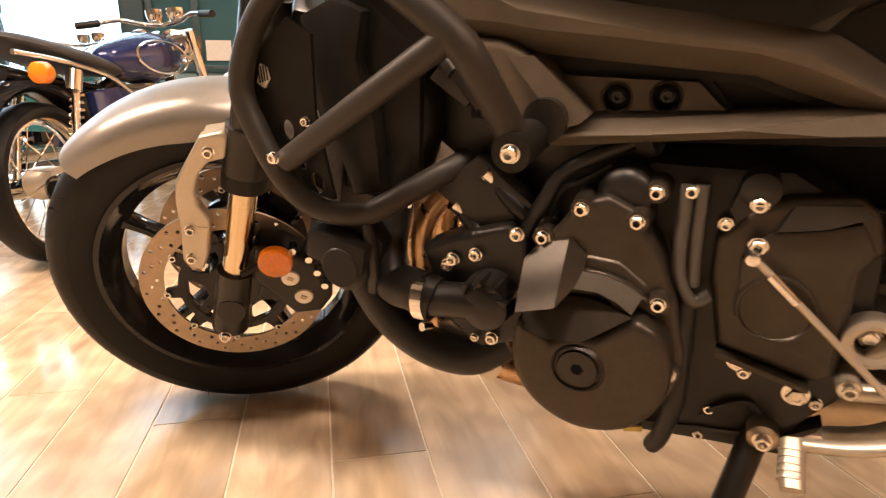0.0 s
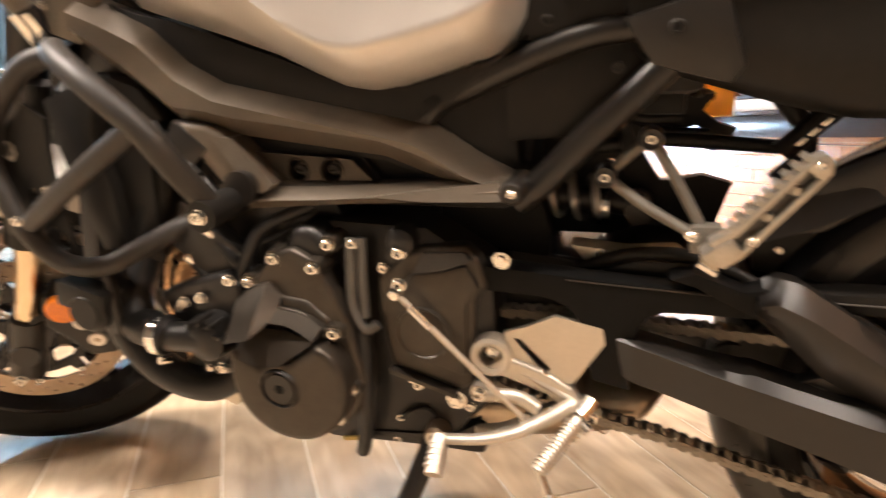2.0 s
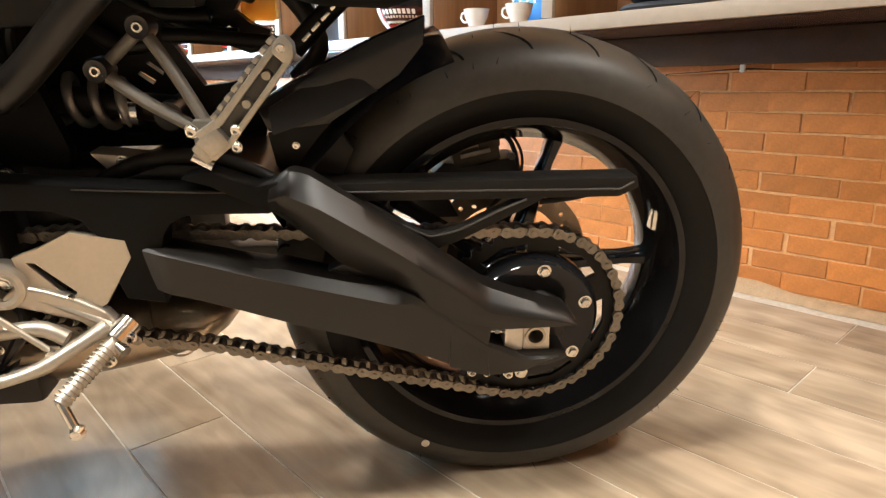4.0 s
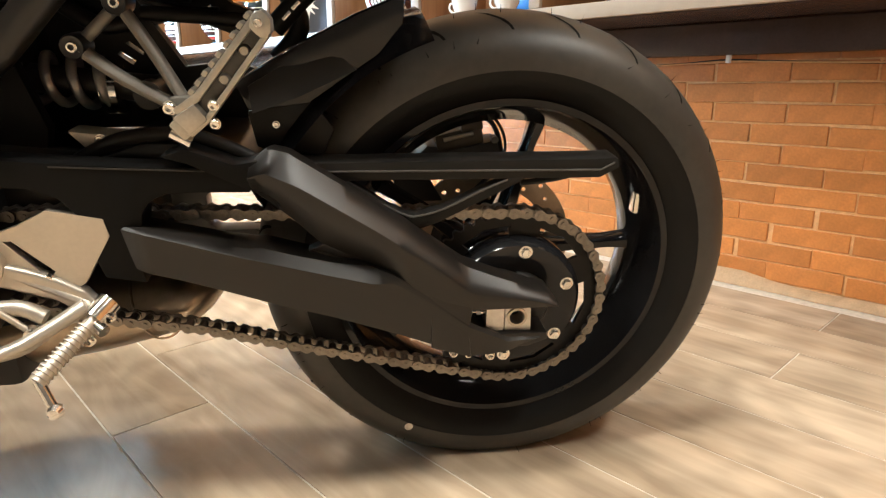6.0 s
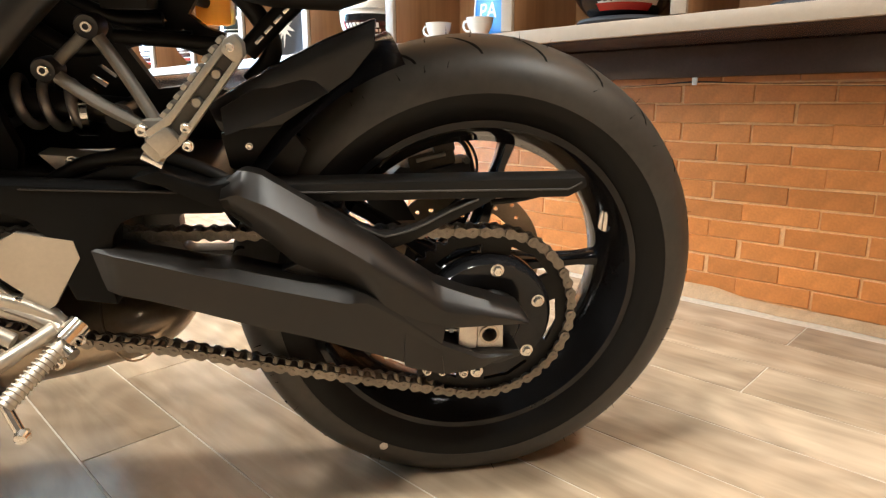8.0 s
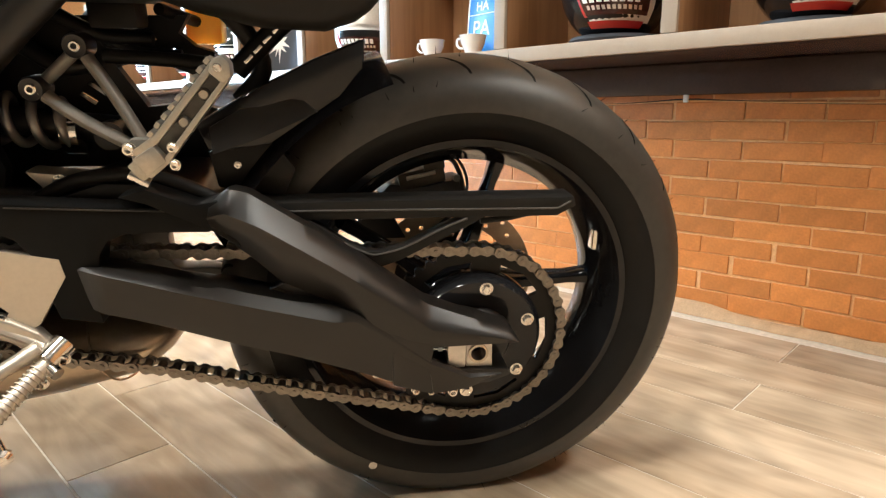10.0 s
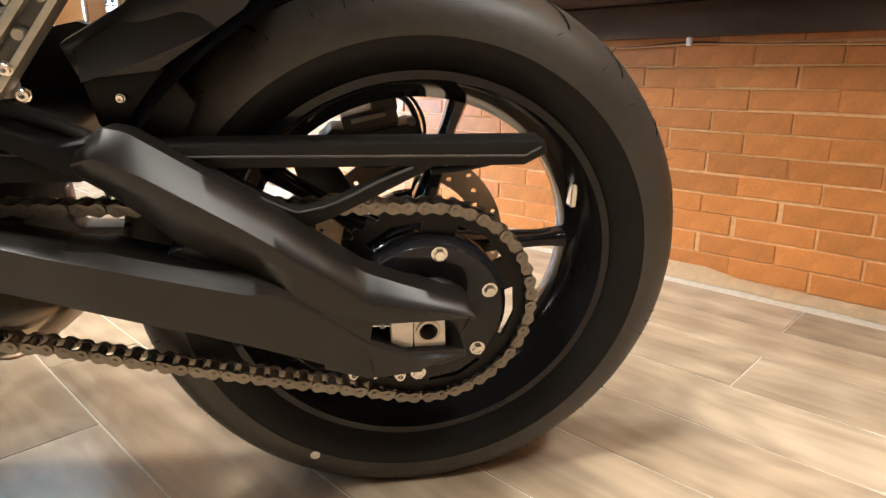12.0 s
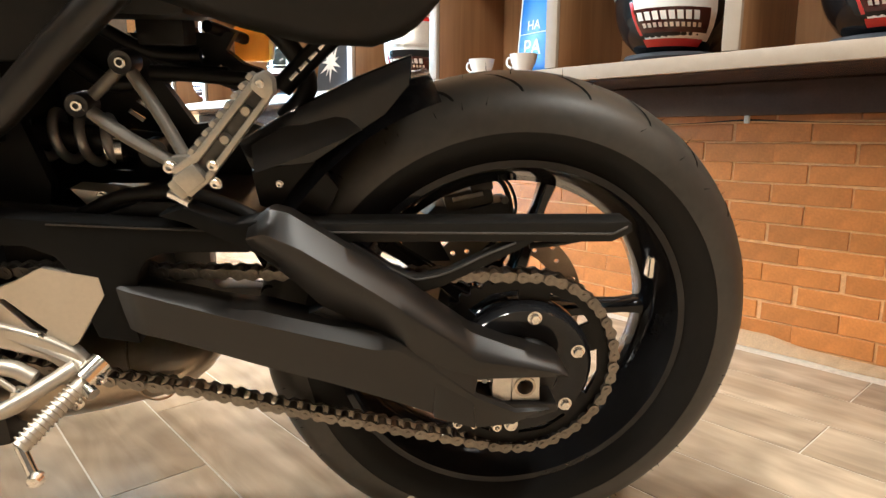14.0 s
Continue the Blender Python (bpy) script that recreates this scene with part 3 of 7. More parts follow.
part("border", block((-0.0045, 0.0625, 0.16), (0.002, 0.005, 0.318), 0.0), WHITE, sign, "white border")
lettering("ST", 0.055, sign, pose(-0.0055, 0.034, 0.245, 90, 0, -90), WHITE)
lettering("HA", 0.040, sign, pose(-0.0055, 0.03, 0.135, 90, 0, -90), WHITE)
lettering("PA", 0.066, sign, pose(-0.0055, 0.04, 0.062, 90, 0, -90), WHITE)

shirt = thing("folded_shirt_card", "charcoal display card with a white leaf print on the shelf", "display card", pose(1.94, 2.02, SZ, 0, 8, 6))
part("card", block((0, 0, 0.15), (0.02, 0.26, 0.30), 0.006), CHARCOAL, shirt)
leaf = [((0.062 if k % 2 == 0 else 0.026) * (1.0 + 0.25 * math.sin(k * 2.3)) * math.cos(math.pi * k / 11), 0.135 + (0.075 if k % 2 == 0 else 0.03) * (1.0 + 0.2 * math.sin(k * 1.7)) * math.sin(math.pi * k / 11)) for k in range(22)]
part("leaf_print", moved(prism(leaf, -0.001, 0.001, 0), Matrix.Translation((-0.0115, 0, 0)) @ Matrix.Rotation(radians(90), 4, "Z")), WHITE, shirt, "white leaf print")


def carton(x, y, w, h, mat, label):
    t = thing("carton", label, "box", pose(x, y, SZ, 0, 0, 4), "cartons on the shelf")
    part("box", block((0, 0, h / 2), (0.16, w, h), 0.003), mat, t)
    part("lid", block((0, 0, h + 0.004), (0.164, w + 0.004, 0.010), 0.002), WHITE, t)
    part("print_band", block((-0.081, 0, h * 0.45), (0.002, w * 0.8, h * 0.25), 0.0), RED, t)


carton(2.0, 1.77, 0.12, 0.10, WHITE, "white carton with red printed band on the shelf")
carton(1.99, 2.66, 0.10, 0.14, GLOSS_BLACK, "black carton with red printed band on the shelf")
carton(1.99, 3.12, 0.12, 0.10, WHITE, "white carton with red printed band on the shelf")


# ---------------------------------------------------------------- the motorcycle
# local frame: x to the rear, y to its right side, z up; the rear tyre touches the floor at the origin; it leans on its side stand
BIKE = thing("motorcycle", "black and matt silver naked motorcycle leaning on its side stand", "motorcycle", pose(1.078, 0.217, 0.0, 0, 0, -36.5) @ pose(0, 0, 0, 9.0, 0, 0))
RC, FC = Vector((0.0063, 0.0193, 0.3035)), Vector((-1.465, 0.0, 0.300))
RAKE, STEER_ANGLE = 24.5, 35.0
STEER = Matrix.Translation((FC.x - 0.1, 0.03, 0)) @ Matrix.Rotation(radians(STEER_ANGLE), 4, Vector((math.sin(radians(RAKE)), 0, math.cos(radians(RAKE))))) @ Matrix.Translation((0.1 - FC.x, 0, 0))


def tyre_profile(w, radius, bead, soft=False):
    if soft:
        half = [(w * 0.74, bead), (w * 0.92, bead + 0.018), (w * 0.99, bead + 0.034), (w, radius - 0.040), (w * 0.97, radius - 0.0295), (w * 0.90, radius - 0.0215), (w * 0.76, radius - 0.0130), (w * 0.60, radius - 0.0070), (w * 0.4, radius - 0.0026), (w * 0.2, radius - 0.0006), (0, radius)]
        return [(-y, r) for y, r in half] + [(y, r) for y, r in half[-2::-1]]
    half = [(w * 0.74, bead), (w * 0.90, bead + 0.014), (w * 0.975, bead + 0.026), (w * 0.99, radius - 0.0605), (w, radius - 0.0575), (w * 0.99, radius - 0.0480), (w * 0.955, radius - 0.0370), (w * 0.875, radius - 0.0255), (w * 0.76, radius - 0.0160), (w * 0.60, radius - 0.0085), (w * 0.4, radius - 0.0030), (w * 0.2, radius - 0.0007), (0, radius)]
    return [(-y, r) for y, r in half] + [(y, r) for y, r in half[-2::-1]]


def wheel(name, c, radius, w, rim_w, spin, m=None, groove_step=15.0, dots=(), soft=False):
    rw = rim_w
    rim = part(name, lathe([(-rw, 0.2225), (-rw, 0.214), (-rw + 0.012, 0.206), (-rw * 0.55, 0.200), (-rw * 0.3, 0.188), (rw * 0.3, 0.188), (rw * 0.55, 0.200), (rw - 0.012, 0.206), (rw, 0.214), (rw, 0.2225), (rw * 0.6, 0.2205), (-rw * 0.6, 0.2205)], 96, c, True), GLOSS_BLACK, BIKE, "gloss black five-spoke cast wheel", m)
    tyre = part("tyre", lathe(tyre_profile(w, radius, 0.2215, soft), 120, c, True), RUBBER, rim, "black road tyre with fine grooves")
    prof = tyre_profile(w, radius, 0.2215, soft)
    band = [(y, r + 0.0006) for y, r in prof if r > radius - (0.043 if soft else 0.058)]
    part("tread", lathe([(band[0][0], band[0][1] - 0.003), *band, (band[-1][0], band[-1][1] - 0.003)], 120, c, True), RUBBER if soft else TREAD, rim, "dusty tread with fine grooves")
    # grooves: shallow dark cuts that sweep over the shoulder
    tread = sorted((abs(y), r) for y, r in prof if r > radius - (0.0415 if soft else 0.058))
    rad_at = lambda y: float(np.interp(abs(y), [p[0] for p in tread], [p[1] for p in tread]))
    for side in (-1, 1):
        gm = None
        for k in range(int(360 / groove_step)):
            a0 = radians(groove_step) * k + (radians(groove_step) / 2 if side > 0 else 0)
            if gm is None:
                bm = bmesh.new()
                prev = None
                for q in np.linspace(0, 1, 9):
                    y = side * w * (0.80 - 0.52 * q)
                    a = 0.02 + 0.115 * q ** 1.3
                    r = rad_at(y) + 0.0013
                    h = 0.0026 * math.sin(math.pi * min(1, max(0.06, q))) ** 0.5 + 0.0003
                    cur = [bm.verts.new((r * math.cos(a + d), y, r * math.sin(a + d))) for d in (-h / r, h / r)]
                    if prev:
                        bm.faces.new((prev[0], prev[1], cur[1], cur[0]))
                    prev = cur
                gm = finish(bm, "groove", TREAD_DARK, 0)
            o = new("groove", gm)
            o.parent = rim
            o.matrix_basis = Matrix.Translation(c) @ Matrix.Rotation(-a0, 4, "Y")
    # moulding whiskers
    rnd = random.Random(3)
    wb = bmesh.new()
    for k in range(120):
        a = 2 * math.pi * k / 120 + rnd.uniform(-0.01, 0.01)
        y = rnd.choice((-0.9, 0.9, 0.3, -0.35)) * w
        r = rad_at(y)
        p0 = Vector((r * math.cos(a), y, r * math.sin(a)))
        d = Vector((math.cos(a), 0.5 * y / w, math.sin(a))).normalized()
        d = (d + Vector((rnd.uniform(-0.5, 0.5), rnd.uniform(-0.2, 0.2), rnd.uniform(-0.5, 0.5)))).normalized()
        tip = p0 + d * rnd.uniform(0.006, 0.013)
        side_v = Vector((-math.sin(a), 0, math.cos(a))) * 0.0006
        wb.faces.new([wb.verts.new(v + Vector(c)) for v in (p0 - side_v, p0 + side_v, tip)])
    tagged(part("whiskers", wb, TREAD_DARK, rim, "fine rubber moulding whiskers"), kind="stuff")
    for a, r in dots:
        part("paint_dot", moved(lathe([(-0.0008, 0.006), (-0.0014, 0.005), (-0.0014, 0.0)], 14), Matrix.Translation(Vector(c) + Vector((r * math.cos(a), -rad_y(w, r), r * math.sin(a))))), PLATE, tyre, "small pale yellow paint dot")
    # hub and paired spokes
    part("hub", lathe([(-0.052, 0.02), (-0.05, 0.040), (-0.03, 0.050), (0.03, 0.050), (0.05, 0.040), (0.052, 0.02)], 36, c), GLOSS_BLACK, rim)
    for k in range(5):
        a = spin + 2 * math.pi * k / 5
        p0 = Vector((0.040 * math.cos(a + 0.12), 0, 0.040 * math.sin(a + 0.12)))
        p1 = Vector((0.199 * math.cos(a), 0, 0.199 * math.sin(a)))
        d = (p1 - p0).normalized()
        n = Vector((-d.z, 0, d.x))
        bm = bmesh.new()
        ends = []
        for q, hw, hd in ((0, 0.017, 0.026), (0.35, 0.0095, 0.020), (0.75, 0.0075, 0.017), (0.93, 0.010, 0.019), (1.0, 0.020, 0.022)):
            ends.append([bm.verts.new(Vector(c) + p0.lerp(p1, q) + n * hw * u + Vector((0, hd * v, 0))) for u, v in ((-1, -0.55), (-0.55, -1), (0.55, -1), (1, -0.55), (1, 0.55), (0.55, 1), (-0.55, 1), (-1, 0.55))])
        for e0, e1 in zip(ends, ends[1:]):
            for q in range(8):
                bm.faces.new((e0[q], e0[(q + 1) % 8], e1[(q + 1) % 8], e1[q]))
        bm.faces.new(ends[0]), bm.faces.new(ends[-1])
        part("spoke", bm, GLOSS_BLACK, rim)
    return rim


def rad_y(w, r):
    """How far out the side wall stands at a radius."""
    return w * float(np.interp(r, (0.2215, 0.2415, 0.2615, 0.274, 0.285), (0.74, 0.93, 0.995, 1.0, 0.95)))


def disc(c, y, r_out, r_in, parent, m=None, holes=44, buttons=9, name="brake_disc"):
    outer = ring_pts(c.x, c.z, r_out, 96)
    cuts = [ring_pts(c.x, c.z, r_in, 72)]
    for k in range(holes):
        a = 2 * math.pi * k / holes
        rr = r_in + (r_out - r_in) * (0.25, 0.52, 0.78)[k % 3]
        cuts.append(ring_pts(c.x + rr * math.cos(a), c.z + rr * math.sin(a), 0.0034, 8))
    d = part(name, sheet(outer, cuts, y - 0.0022, y + 0.0022), DISC_STEEL, parent, "drilled steel brake disc", m, 30)
    spider = []
    for k in range(buttons):
        a = 2 * math.pi * (k + 0.38) / buttons
        st = 2 * math.pi / buttons
        spider += [(c.x + rr * math.cos(a + d), c.z + rr * math.sin(a + d)) for rr, d in ((r_in - 0.002, -0.075), (r_in - 0.002, 0.075), (r_in * 0.80, 0.13), (r_in * 0.79, st * 0.36), (r_in * 0.79, st * 0.5), (r_in * 0.79, st * 0.64), (r_in * 0.80, st - 0.13))]
    windows = [[(c.x + rr * math.cos(a), c.z + rr * math.sin(a)) for rr, a in ((r_in * 0.43, a0 - 0.22), (r_in * 0.56, a0 - 0.38), (r_in * 0.67, a0 - 0.40), (r_in * 0.68, a0), (r_in * 0.67, a0 + 0.40), (r_in * 0.56, a0 + 0.38), (r_in * 0.43, a0 + 0.22))] for a0 in [2 * math.pi * k / 6 for k in range(6)]]
    part("carrier_ring", sheet(ring_pts(c.x, c.z, r_in * 0.80, 60), [ring_pts(c.x, c.z, r_in * 0.70, 60)], y - 0.005, y + 0.005), GLOSS_BLACK, d)
    part("spider", sheet(spider, windows, y - 0.003, y + 0.003), GLOSS_BLACK, d)
    for k in range(buttons):
        a = 2 * math.pi * (k + 0.38) / buttons
        bolt(d, c.x + (r_in - 0.004) * math.cos(a), y - 0.002, c.z + (r_in - 0.004) * math.sin(a), 0.0062, name="disc_button")
    return d


# ---- rear wheel, sprocket and chain
REAR = wheel("rear_wheel", RC, 0.3165, 0.086, 0.068, radians(3), None, 15.0, ((radians(-119), 0.262),))
SC = Vector((0.008, -0.083, 0.284))  # the sprocket's middle
teeth = []
for k in range(45 * 4):
    a = 2 * math.pi * k / 180
    teeth.append((SC.x + (0.1175 if k % 4 in (0, 1) else 0.1115) * math.cos(a), SC.z + (0.1175 if k % 4 in (0, 1) else 0.1115) * math.sin(a)))
slots = []
for k in range(6):
    a0 = radians(52) + 2 * math.pi * k / 6
    slots.append([(SC.x + r * math.cos(a0 + d), SC.z + r * math.sin(a0 + d)) for r, d in ((0.080, -0.30), (0.098, -0.33), (0.1005, 0.0), (0.098, 0.33), (0.080, 0.30), (0.078, 0.0))])
sp = part("rear_sprocket", sheet(teeth, [ring_pts(SC.x, SC.z, 0.056, 40), *slots], SC.y - 0.003, SC.y + 0.003), MATT_BLACK, BIKE, "black rear sprocket with slots")
part("carrier", lathe([(-0.020, 0.050), (-0.024, 0.058), (-0.022, 0.079), (-0.012, 0.086), (0.010, 0.086), (0.030, 0.060)], 64, SC), GLOSS_BLACK, sp, "gloss black sprocket carrier")
part("hub_flange", lathe([(-0.030, 0.020), (-0.028, 0.040), (-0.016, 0.048), (0.03, 0.048)], 40, SC), ENGINE_BLACK, sp)
for k in range(6):
    a = radians(22 + 60 * k)
    bolt(sp, SC.x + 0.0695 * math.cos(a), SC.y - 0.022, SC.z + 0.0715 * math.sin(a), 0.0068, True)


def chain_links():
    """Links laid along the closed run of the chain: over the rear sprocket, along the sag, round the front one."""
    y = -0.083
    pts = []
    for a in np.linspace(radians(92), radians(-103), 60):
        pts.append((SC.x + 0.1155 * math.cos(a), SC.z + 0.1155 * math.sin(a)))
    for x, z in ((-0.13, 0.1985), (-0.20, 0.216), (-0.271, 0.2345), (-0.369, 0.2625), (-0.464, 0.280), (-0.55, 0.302)):
        pts.append((x, z))
    for a in np.linspace(radians(-110), radians(-268), 26):
        pts.append((-0.602 + 0.041 * math.cos(a), 0.370 + 0.041 * math.sin(a)))
    for x, z in ((-0.50, 0.4145), (-0.411, 0.411), (-0.258, 0.406), (-0.13, 0.4025), (-0.05, 0.401)):
        pts.append((x, z))
    p = np.array(pts + pts[:1])
    s = np.r_[0, np.cumsum(np.hypot(*np.diff(p, axis=0).T))]
    n = int(round(s[-1] / 0.015875))
    n += n % 2
    at = np.linspace(0, s[-1], n + 1)
    return [(float(np.interp(q, s, p[:, 0])), float(np.interp(q, s, p[:, 1]))) for q in at], y, s[-1] / n


def figure_eight(pitch, r, waist):
    out = []
    for k in range(9):
        a = radians(-125 + 250 * k / 8)
        out.append((pitch / 2 + r * math.cos(a), r * math.sin(a)))
    out.append((0, waist))
    for k in range(9):
        a = radians(55 + 250 * k / 8)
        out.append((-pitch / 2 + r * math.cos(a), r * math.sin(a)))
    out.append((0, -waist))
    return out


nodes, chain_y, chain_p = chain_links()
outer_bm = join(*[prism(figure_eight(chain_p, 0.0068, 0.0042), y0, y0 + 0.0022, 0) for y0 in (-0.0112, 0.0090)], *[rod((sx * chain_p / 2, -0.0126, 0), (sx * chain_p / 2, 0.0126, 0), 0.0027, 8) for sx in (-1, 1)])
inner_bm = join(*[prism(figure_eight(chain_p, 0.0066, 0.0042), y0, y0 + 0.0022, 0) for y0 in (-0.0082, 0.0060)], *[rod((sx * chain_p / 2, -0.006, 0), (sx * chain_p / 2, 0.006, 0), 0.0050, 8) for sx in (-1, 1)])
OUTER, INNER = finish(outer_bm, "outer_link", CHAIN, 30), finish(inner_bm, "inner_link", CHAIN, 30)
chain = part("drive_chain", rod((-0.602, -0.083, 0.370), (-0.602, -0.030, 0.370), 0.032, 20), CHAIN_DARK, BIKE, "dull steel roller chain with sagging lower run")
for i, ((x0, z0), (x1, z1)) in enumerate(zip(nodes, nodes[1:])):
    ob = new("chain_link", INNER if i % 2 else OUTER)
    ob.parent = chain
    ob.matrix_basis = Matrix.Translation(((x0 + x1) / 2, chain_y, (z0 + z1) / 2)) @ Matrix.Rotation(-math.atan2(z1 - z0, x1 - x0), 4, "Y")

# ---- swingarm
def ridged(tops, crests, feet, depths, rounded=True, n=60):
    """A cast arm along x: two broad facets that meet at a crest, its upper half turned to the sky, its lower half undercut."""
    bm, rings = bmesh.new(), []
    for x in np.linspace(tops[0][0], tops[-1][0], n):
        zt, zc, zb = between(x, tops), between(x, crests), between(x, feet)
        y_top, y_crest, y_foot = (float(np.interp(x, depths[0], q)) for q in depths[1:])
        over = [(x, y_top + (y_crest - y_top) * u - 0.001 * math.sin(math.pi * u), zt + (zc - zt) * u) for u in ((0.0, 0.5, 0.94) if rounded else (0.0, 1.0))]
        under = [(x, y_crest + (y_foot - y_crest) * u, zc + (zb - zc) * u) for u in ((0.05, 0.5, 1.0) if rounded else (0.02, 1.0))]
        rings.append([bm.verts.new(v) for v in ((x, -0.102, zb), (x, -0.102, zt - 0.002), *over, *under)])
    m = len(rings[0])
    for a, b in zip(rings, rings[1:]):
        for k in range(m):
            bm.faces.new((a[k], a[(k + 1) % m], b[(k + 1) % m], b[k]))
    bm.faces.new(rings[0]), bm.faces.new(rings[-1])
    bmesh.ops.recalc_face_normals(bm, faces=bm.faces)
    return bm


UPPER_TOP = [(-0.286, 0.478), (-0.266, 0.492), (-0.248, 0.488), (-0.227, 0.474), (-0.191, 0.450), (-0.130, 0.409), (-0.102, 0.386), (-0.059, 0.354), (-0.017, 0.338), (0.042, 0.318), (0.048, 0.310)]
UPPER_CREST = [(-0.286, 0.468), (-0.270, 0.472), (-0.236, 0.456), (-0.200, 0.433), (-0.163, 0.409), (-0.124, 0.382), (-0.089, 0.358), (-0.056, 0.330), (0.020, 0.315), (0.048, 0.307)]
UPPER_FOOT = [(-0.286, 0.449), (-0.247, 0.416), (-0.220, 0.388), (-0.160, 0.357), (-0.131, 0.342), (-0.085, 0.310), (-0.053, 0.305), (0.048, 0.304)]
UPPER_DEPTH = [(-0.29, -0.16, -0.125, -0.05, 0.05), (-0.131, -0.131, -0.132, -0.138, -0.142), (-0.154, -0.157, -0.158, -0.158, -0.154), (-0.131, -0.134, -0.152, -0.152, -0.150)]
LOWER_TOP = [(-0.432, 0.414), (-0.400, 0.4135), (-0.361, 0.4035), (-0.322, 0.3940), (-0.290, 0.3885), (-0.284, 0.3900), (-0.250, 0.3795), (-0.207, 0.3680), (-0.165, 0.3605), (-0.140, 0.3530), (-0.100, 0.325), (-0.056, 0.289), (-0.009, 0.266), (0.030, 0.265)]
LOWER_CREST = [(-0.432, 0.411), (-0.400, 0.4110), (-0.361, 0.4000), (-0.322, 0.3885), (-0.286, 0.3790), (-0.250, 0.3690), (-0.207, 0.3575), (-0.164, 0.3460), (-0.140, 0.3450), (-0.100, 0.318), (-0.056, 0.284), (-0.009, 0.262), (0.030, 0.264)]
LOWER_FOOT = [(-0.432, 0.366), (-0.417, 0.367), (-0.368, 0.354), (-0.318, 0.338), (-0.266, 0.320), (-0.211, 0.303), (-0.133, 0.275), (-0.051, 0.241), (-0.009, 0.245), (0.030, 0.262)]
LOWER_DEPTH = [(-0.432, -0.40, -0.30, -0.165, -0.14, 0.03), (-0.126, -0.145, -0.1455, -0.142, -0.152, -0.150), (-0.128, -0.149, -0.155, -0.1565, -0.1545, -0.1535), (-0.126, -0.141, -0.146, -0.148, -0.149, -0.149)]
sw = join(
    ridged(LOWER_TOP, LOWER_CREST, LOWER_FOOT, LOWER_DEPTH, False),
    ridged(UPPER_TOP, UPPER_CREST, UPPER_FOOT, UPPER_DEPTH),
    prism([(-0.600, 0.490), (-0.470, 0.476), (-0.425, 0.455), (-0.430, 0.402), (-0.448, 0.392), (-0.450, 0.350), (-0.570, 0.350)], -0.066, -0.050, 0.004),
    prism([(-0.100, 0.327), (-0.052, 0.310), (-0.056, 0.278), (-0.052, 0.242), (-0.100, 0.258)], -0.1530, -0.104, 0.002),
)
SWING = part("swingarm", sw, SATIN_BLACK, BIKE, "satin black cast swingarm", smooth=38)
# yoke and neck are coloured darker than the arms, for the shade they stand in
YOKE = part("front_yoke", prism([(-0.590, 0.491), (-0.484, 0.483), (-0.400, 0.477), (-0.316, 0.474), (-0.285, 0.470), (-0.287, 0.447), (-0.340, 0.448), (-0.372, 0.447), (-0.388, 0.440), (-0.397, 0.427), (-0.400, 0.410), (-0.412, 0.402), (-0.405, 0.348), (-0.446, 0.356), (-0.456, 0.395), (-0.460, 0.425), (-0.474, 0.445), (-0.500, 0.456), (-0.590, 0.460)], -0.135, -0.100, 0.003, 2), SHADED_BLACK, SWING, "black front yoke of the swingarm, darkened for shade")
part("neck", prism([(-0.372, 0.487), (-0.345, 0.495), (-0.300, 0.478), (-0.276, 0.482), (-0.262, 0.470), (-0.258, 0.430), (-0.283, 0.448), (-0.320, 0.466), (-0.345, 0.479)], -0.138, -0.104, 0.003), SHADED_BLACK, SWING)
# paler grey tube paints the thin highlight along the yoke's upper edge
part("yoke_glint", tube([(-0.476, -0.1352, 0.4785), (-0.400, -0.1352, 0.4745), (-0.300, -0.1352, 0.4700)], 0.0009, 6, 0), COVER_GREY, YOKE)
part("swingarm_right", join(
    prism([(-0.470, 0.268), (-0.295, 0.256), (-0.046, 0.218), (0.044, 0.244), (0.056, 0.300), (-0.138, 0.312), (-0.315, 0.306), (-0.455, 0.314)], 0.112, 0.150, 0.009, 2),
    prism([(-0.60, 0.47), (-0.42, 0.46), (-0.42, 0.345), (-0.58, 0.35)], -0.06, 0.14, 0.012, 2)), SATIN_BLACK, SWING)
part("cross_member", prism([(-0.470, 0.432), (-0.296, 0.432), (-0.300, 0.394), (-0.366, 0.394), (-0.376, 0.386), (-0.376, 0.346), (-0.366, 0.338), (-0.310, 0.338), (-0.310, 0.300), (-0.460, 0.300)], 0.040, 0.070, 0.004, 2), SATIN_BLACK, SWING)
part("cross_web", prism([(-0.192, 0.392), (-0.236, 0.374), (-0.232, 0.368), (-0.160, 0.346), (-0.150, 0.352)], -0.124, -0.104, 0.003), SATIN_BLACK, SWING)
# grey tube on the black web: its lit edge put into the colour
part("web_glint", tube([(-0.2060, -0.1245, 0.3885), (-0.2300, -0.1245, 0.3765), (-0.1640, -0.1245, 0.3480), (-0.1560, -0.1245, 0.3520)], 0.0011, 8, 0), COVER_GREY, SWING)
part("lower_ledge", prism([(-0.055, 0.272), (0.039, 0.269), (0.042, 0.260), (0.016, 0.251), (-0.045, 0.251)], -0.150, -0.104, 0.003), SATIN_BLACK, SWING)
part("axle_plate", sheet([(-0.012, 0.3065), (0.0185, 0.3050), (0.0205, 0.2695), (-0.011, 0.2710)], [ring_pts(0.0025, 0.2885, 0.0095, 20)], -0.142, -0.122), PLATE, SWING, "pale metal axle block with a hole")
part("adjuster_block", block((-0.0235, -0.132, 0.2895), (0.022, 0.024, 0.037), 0.002), PLATE, SWING, "pale metal chain adjuster")
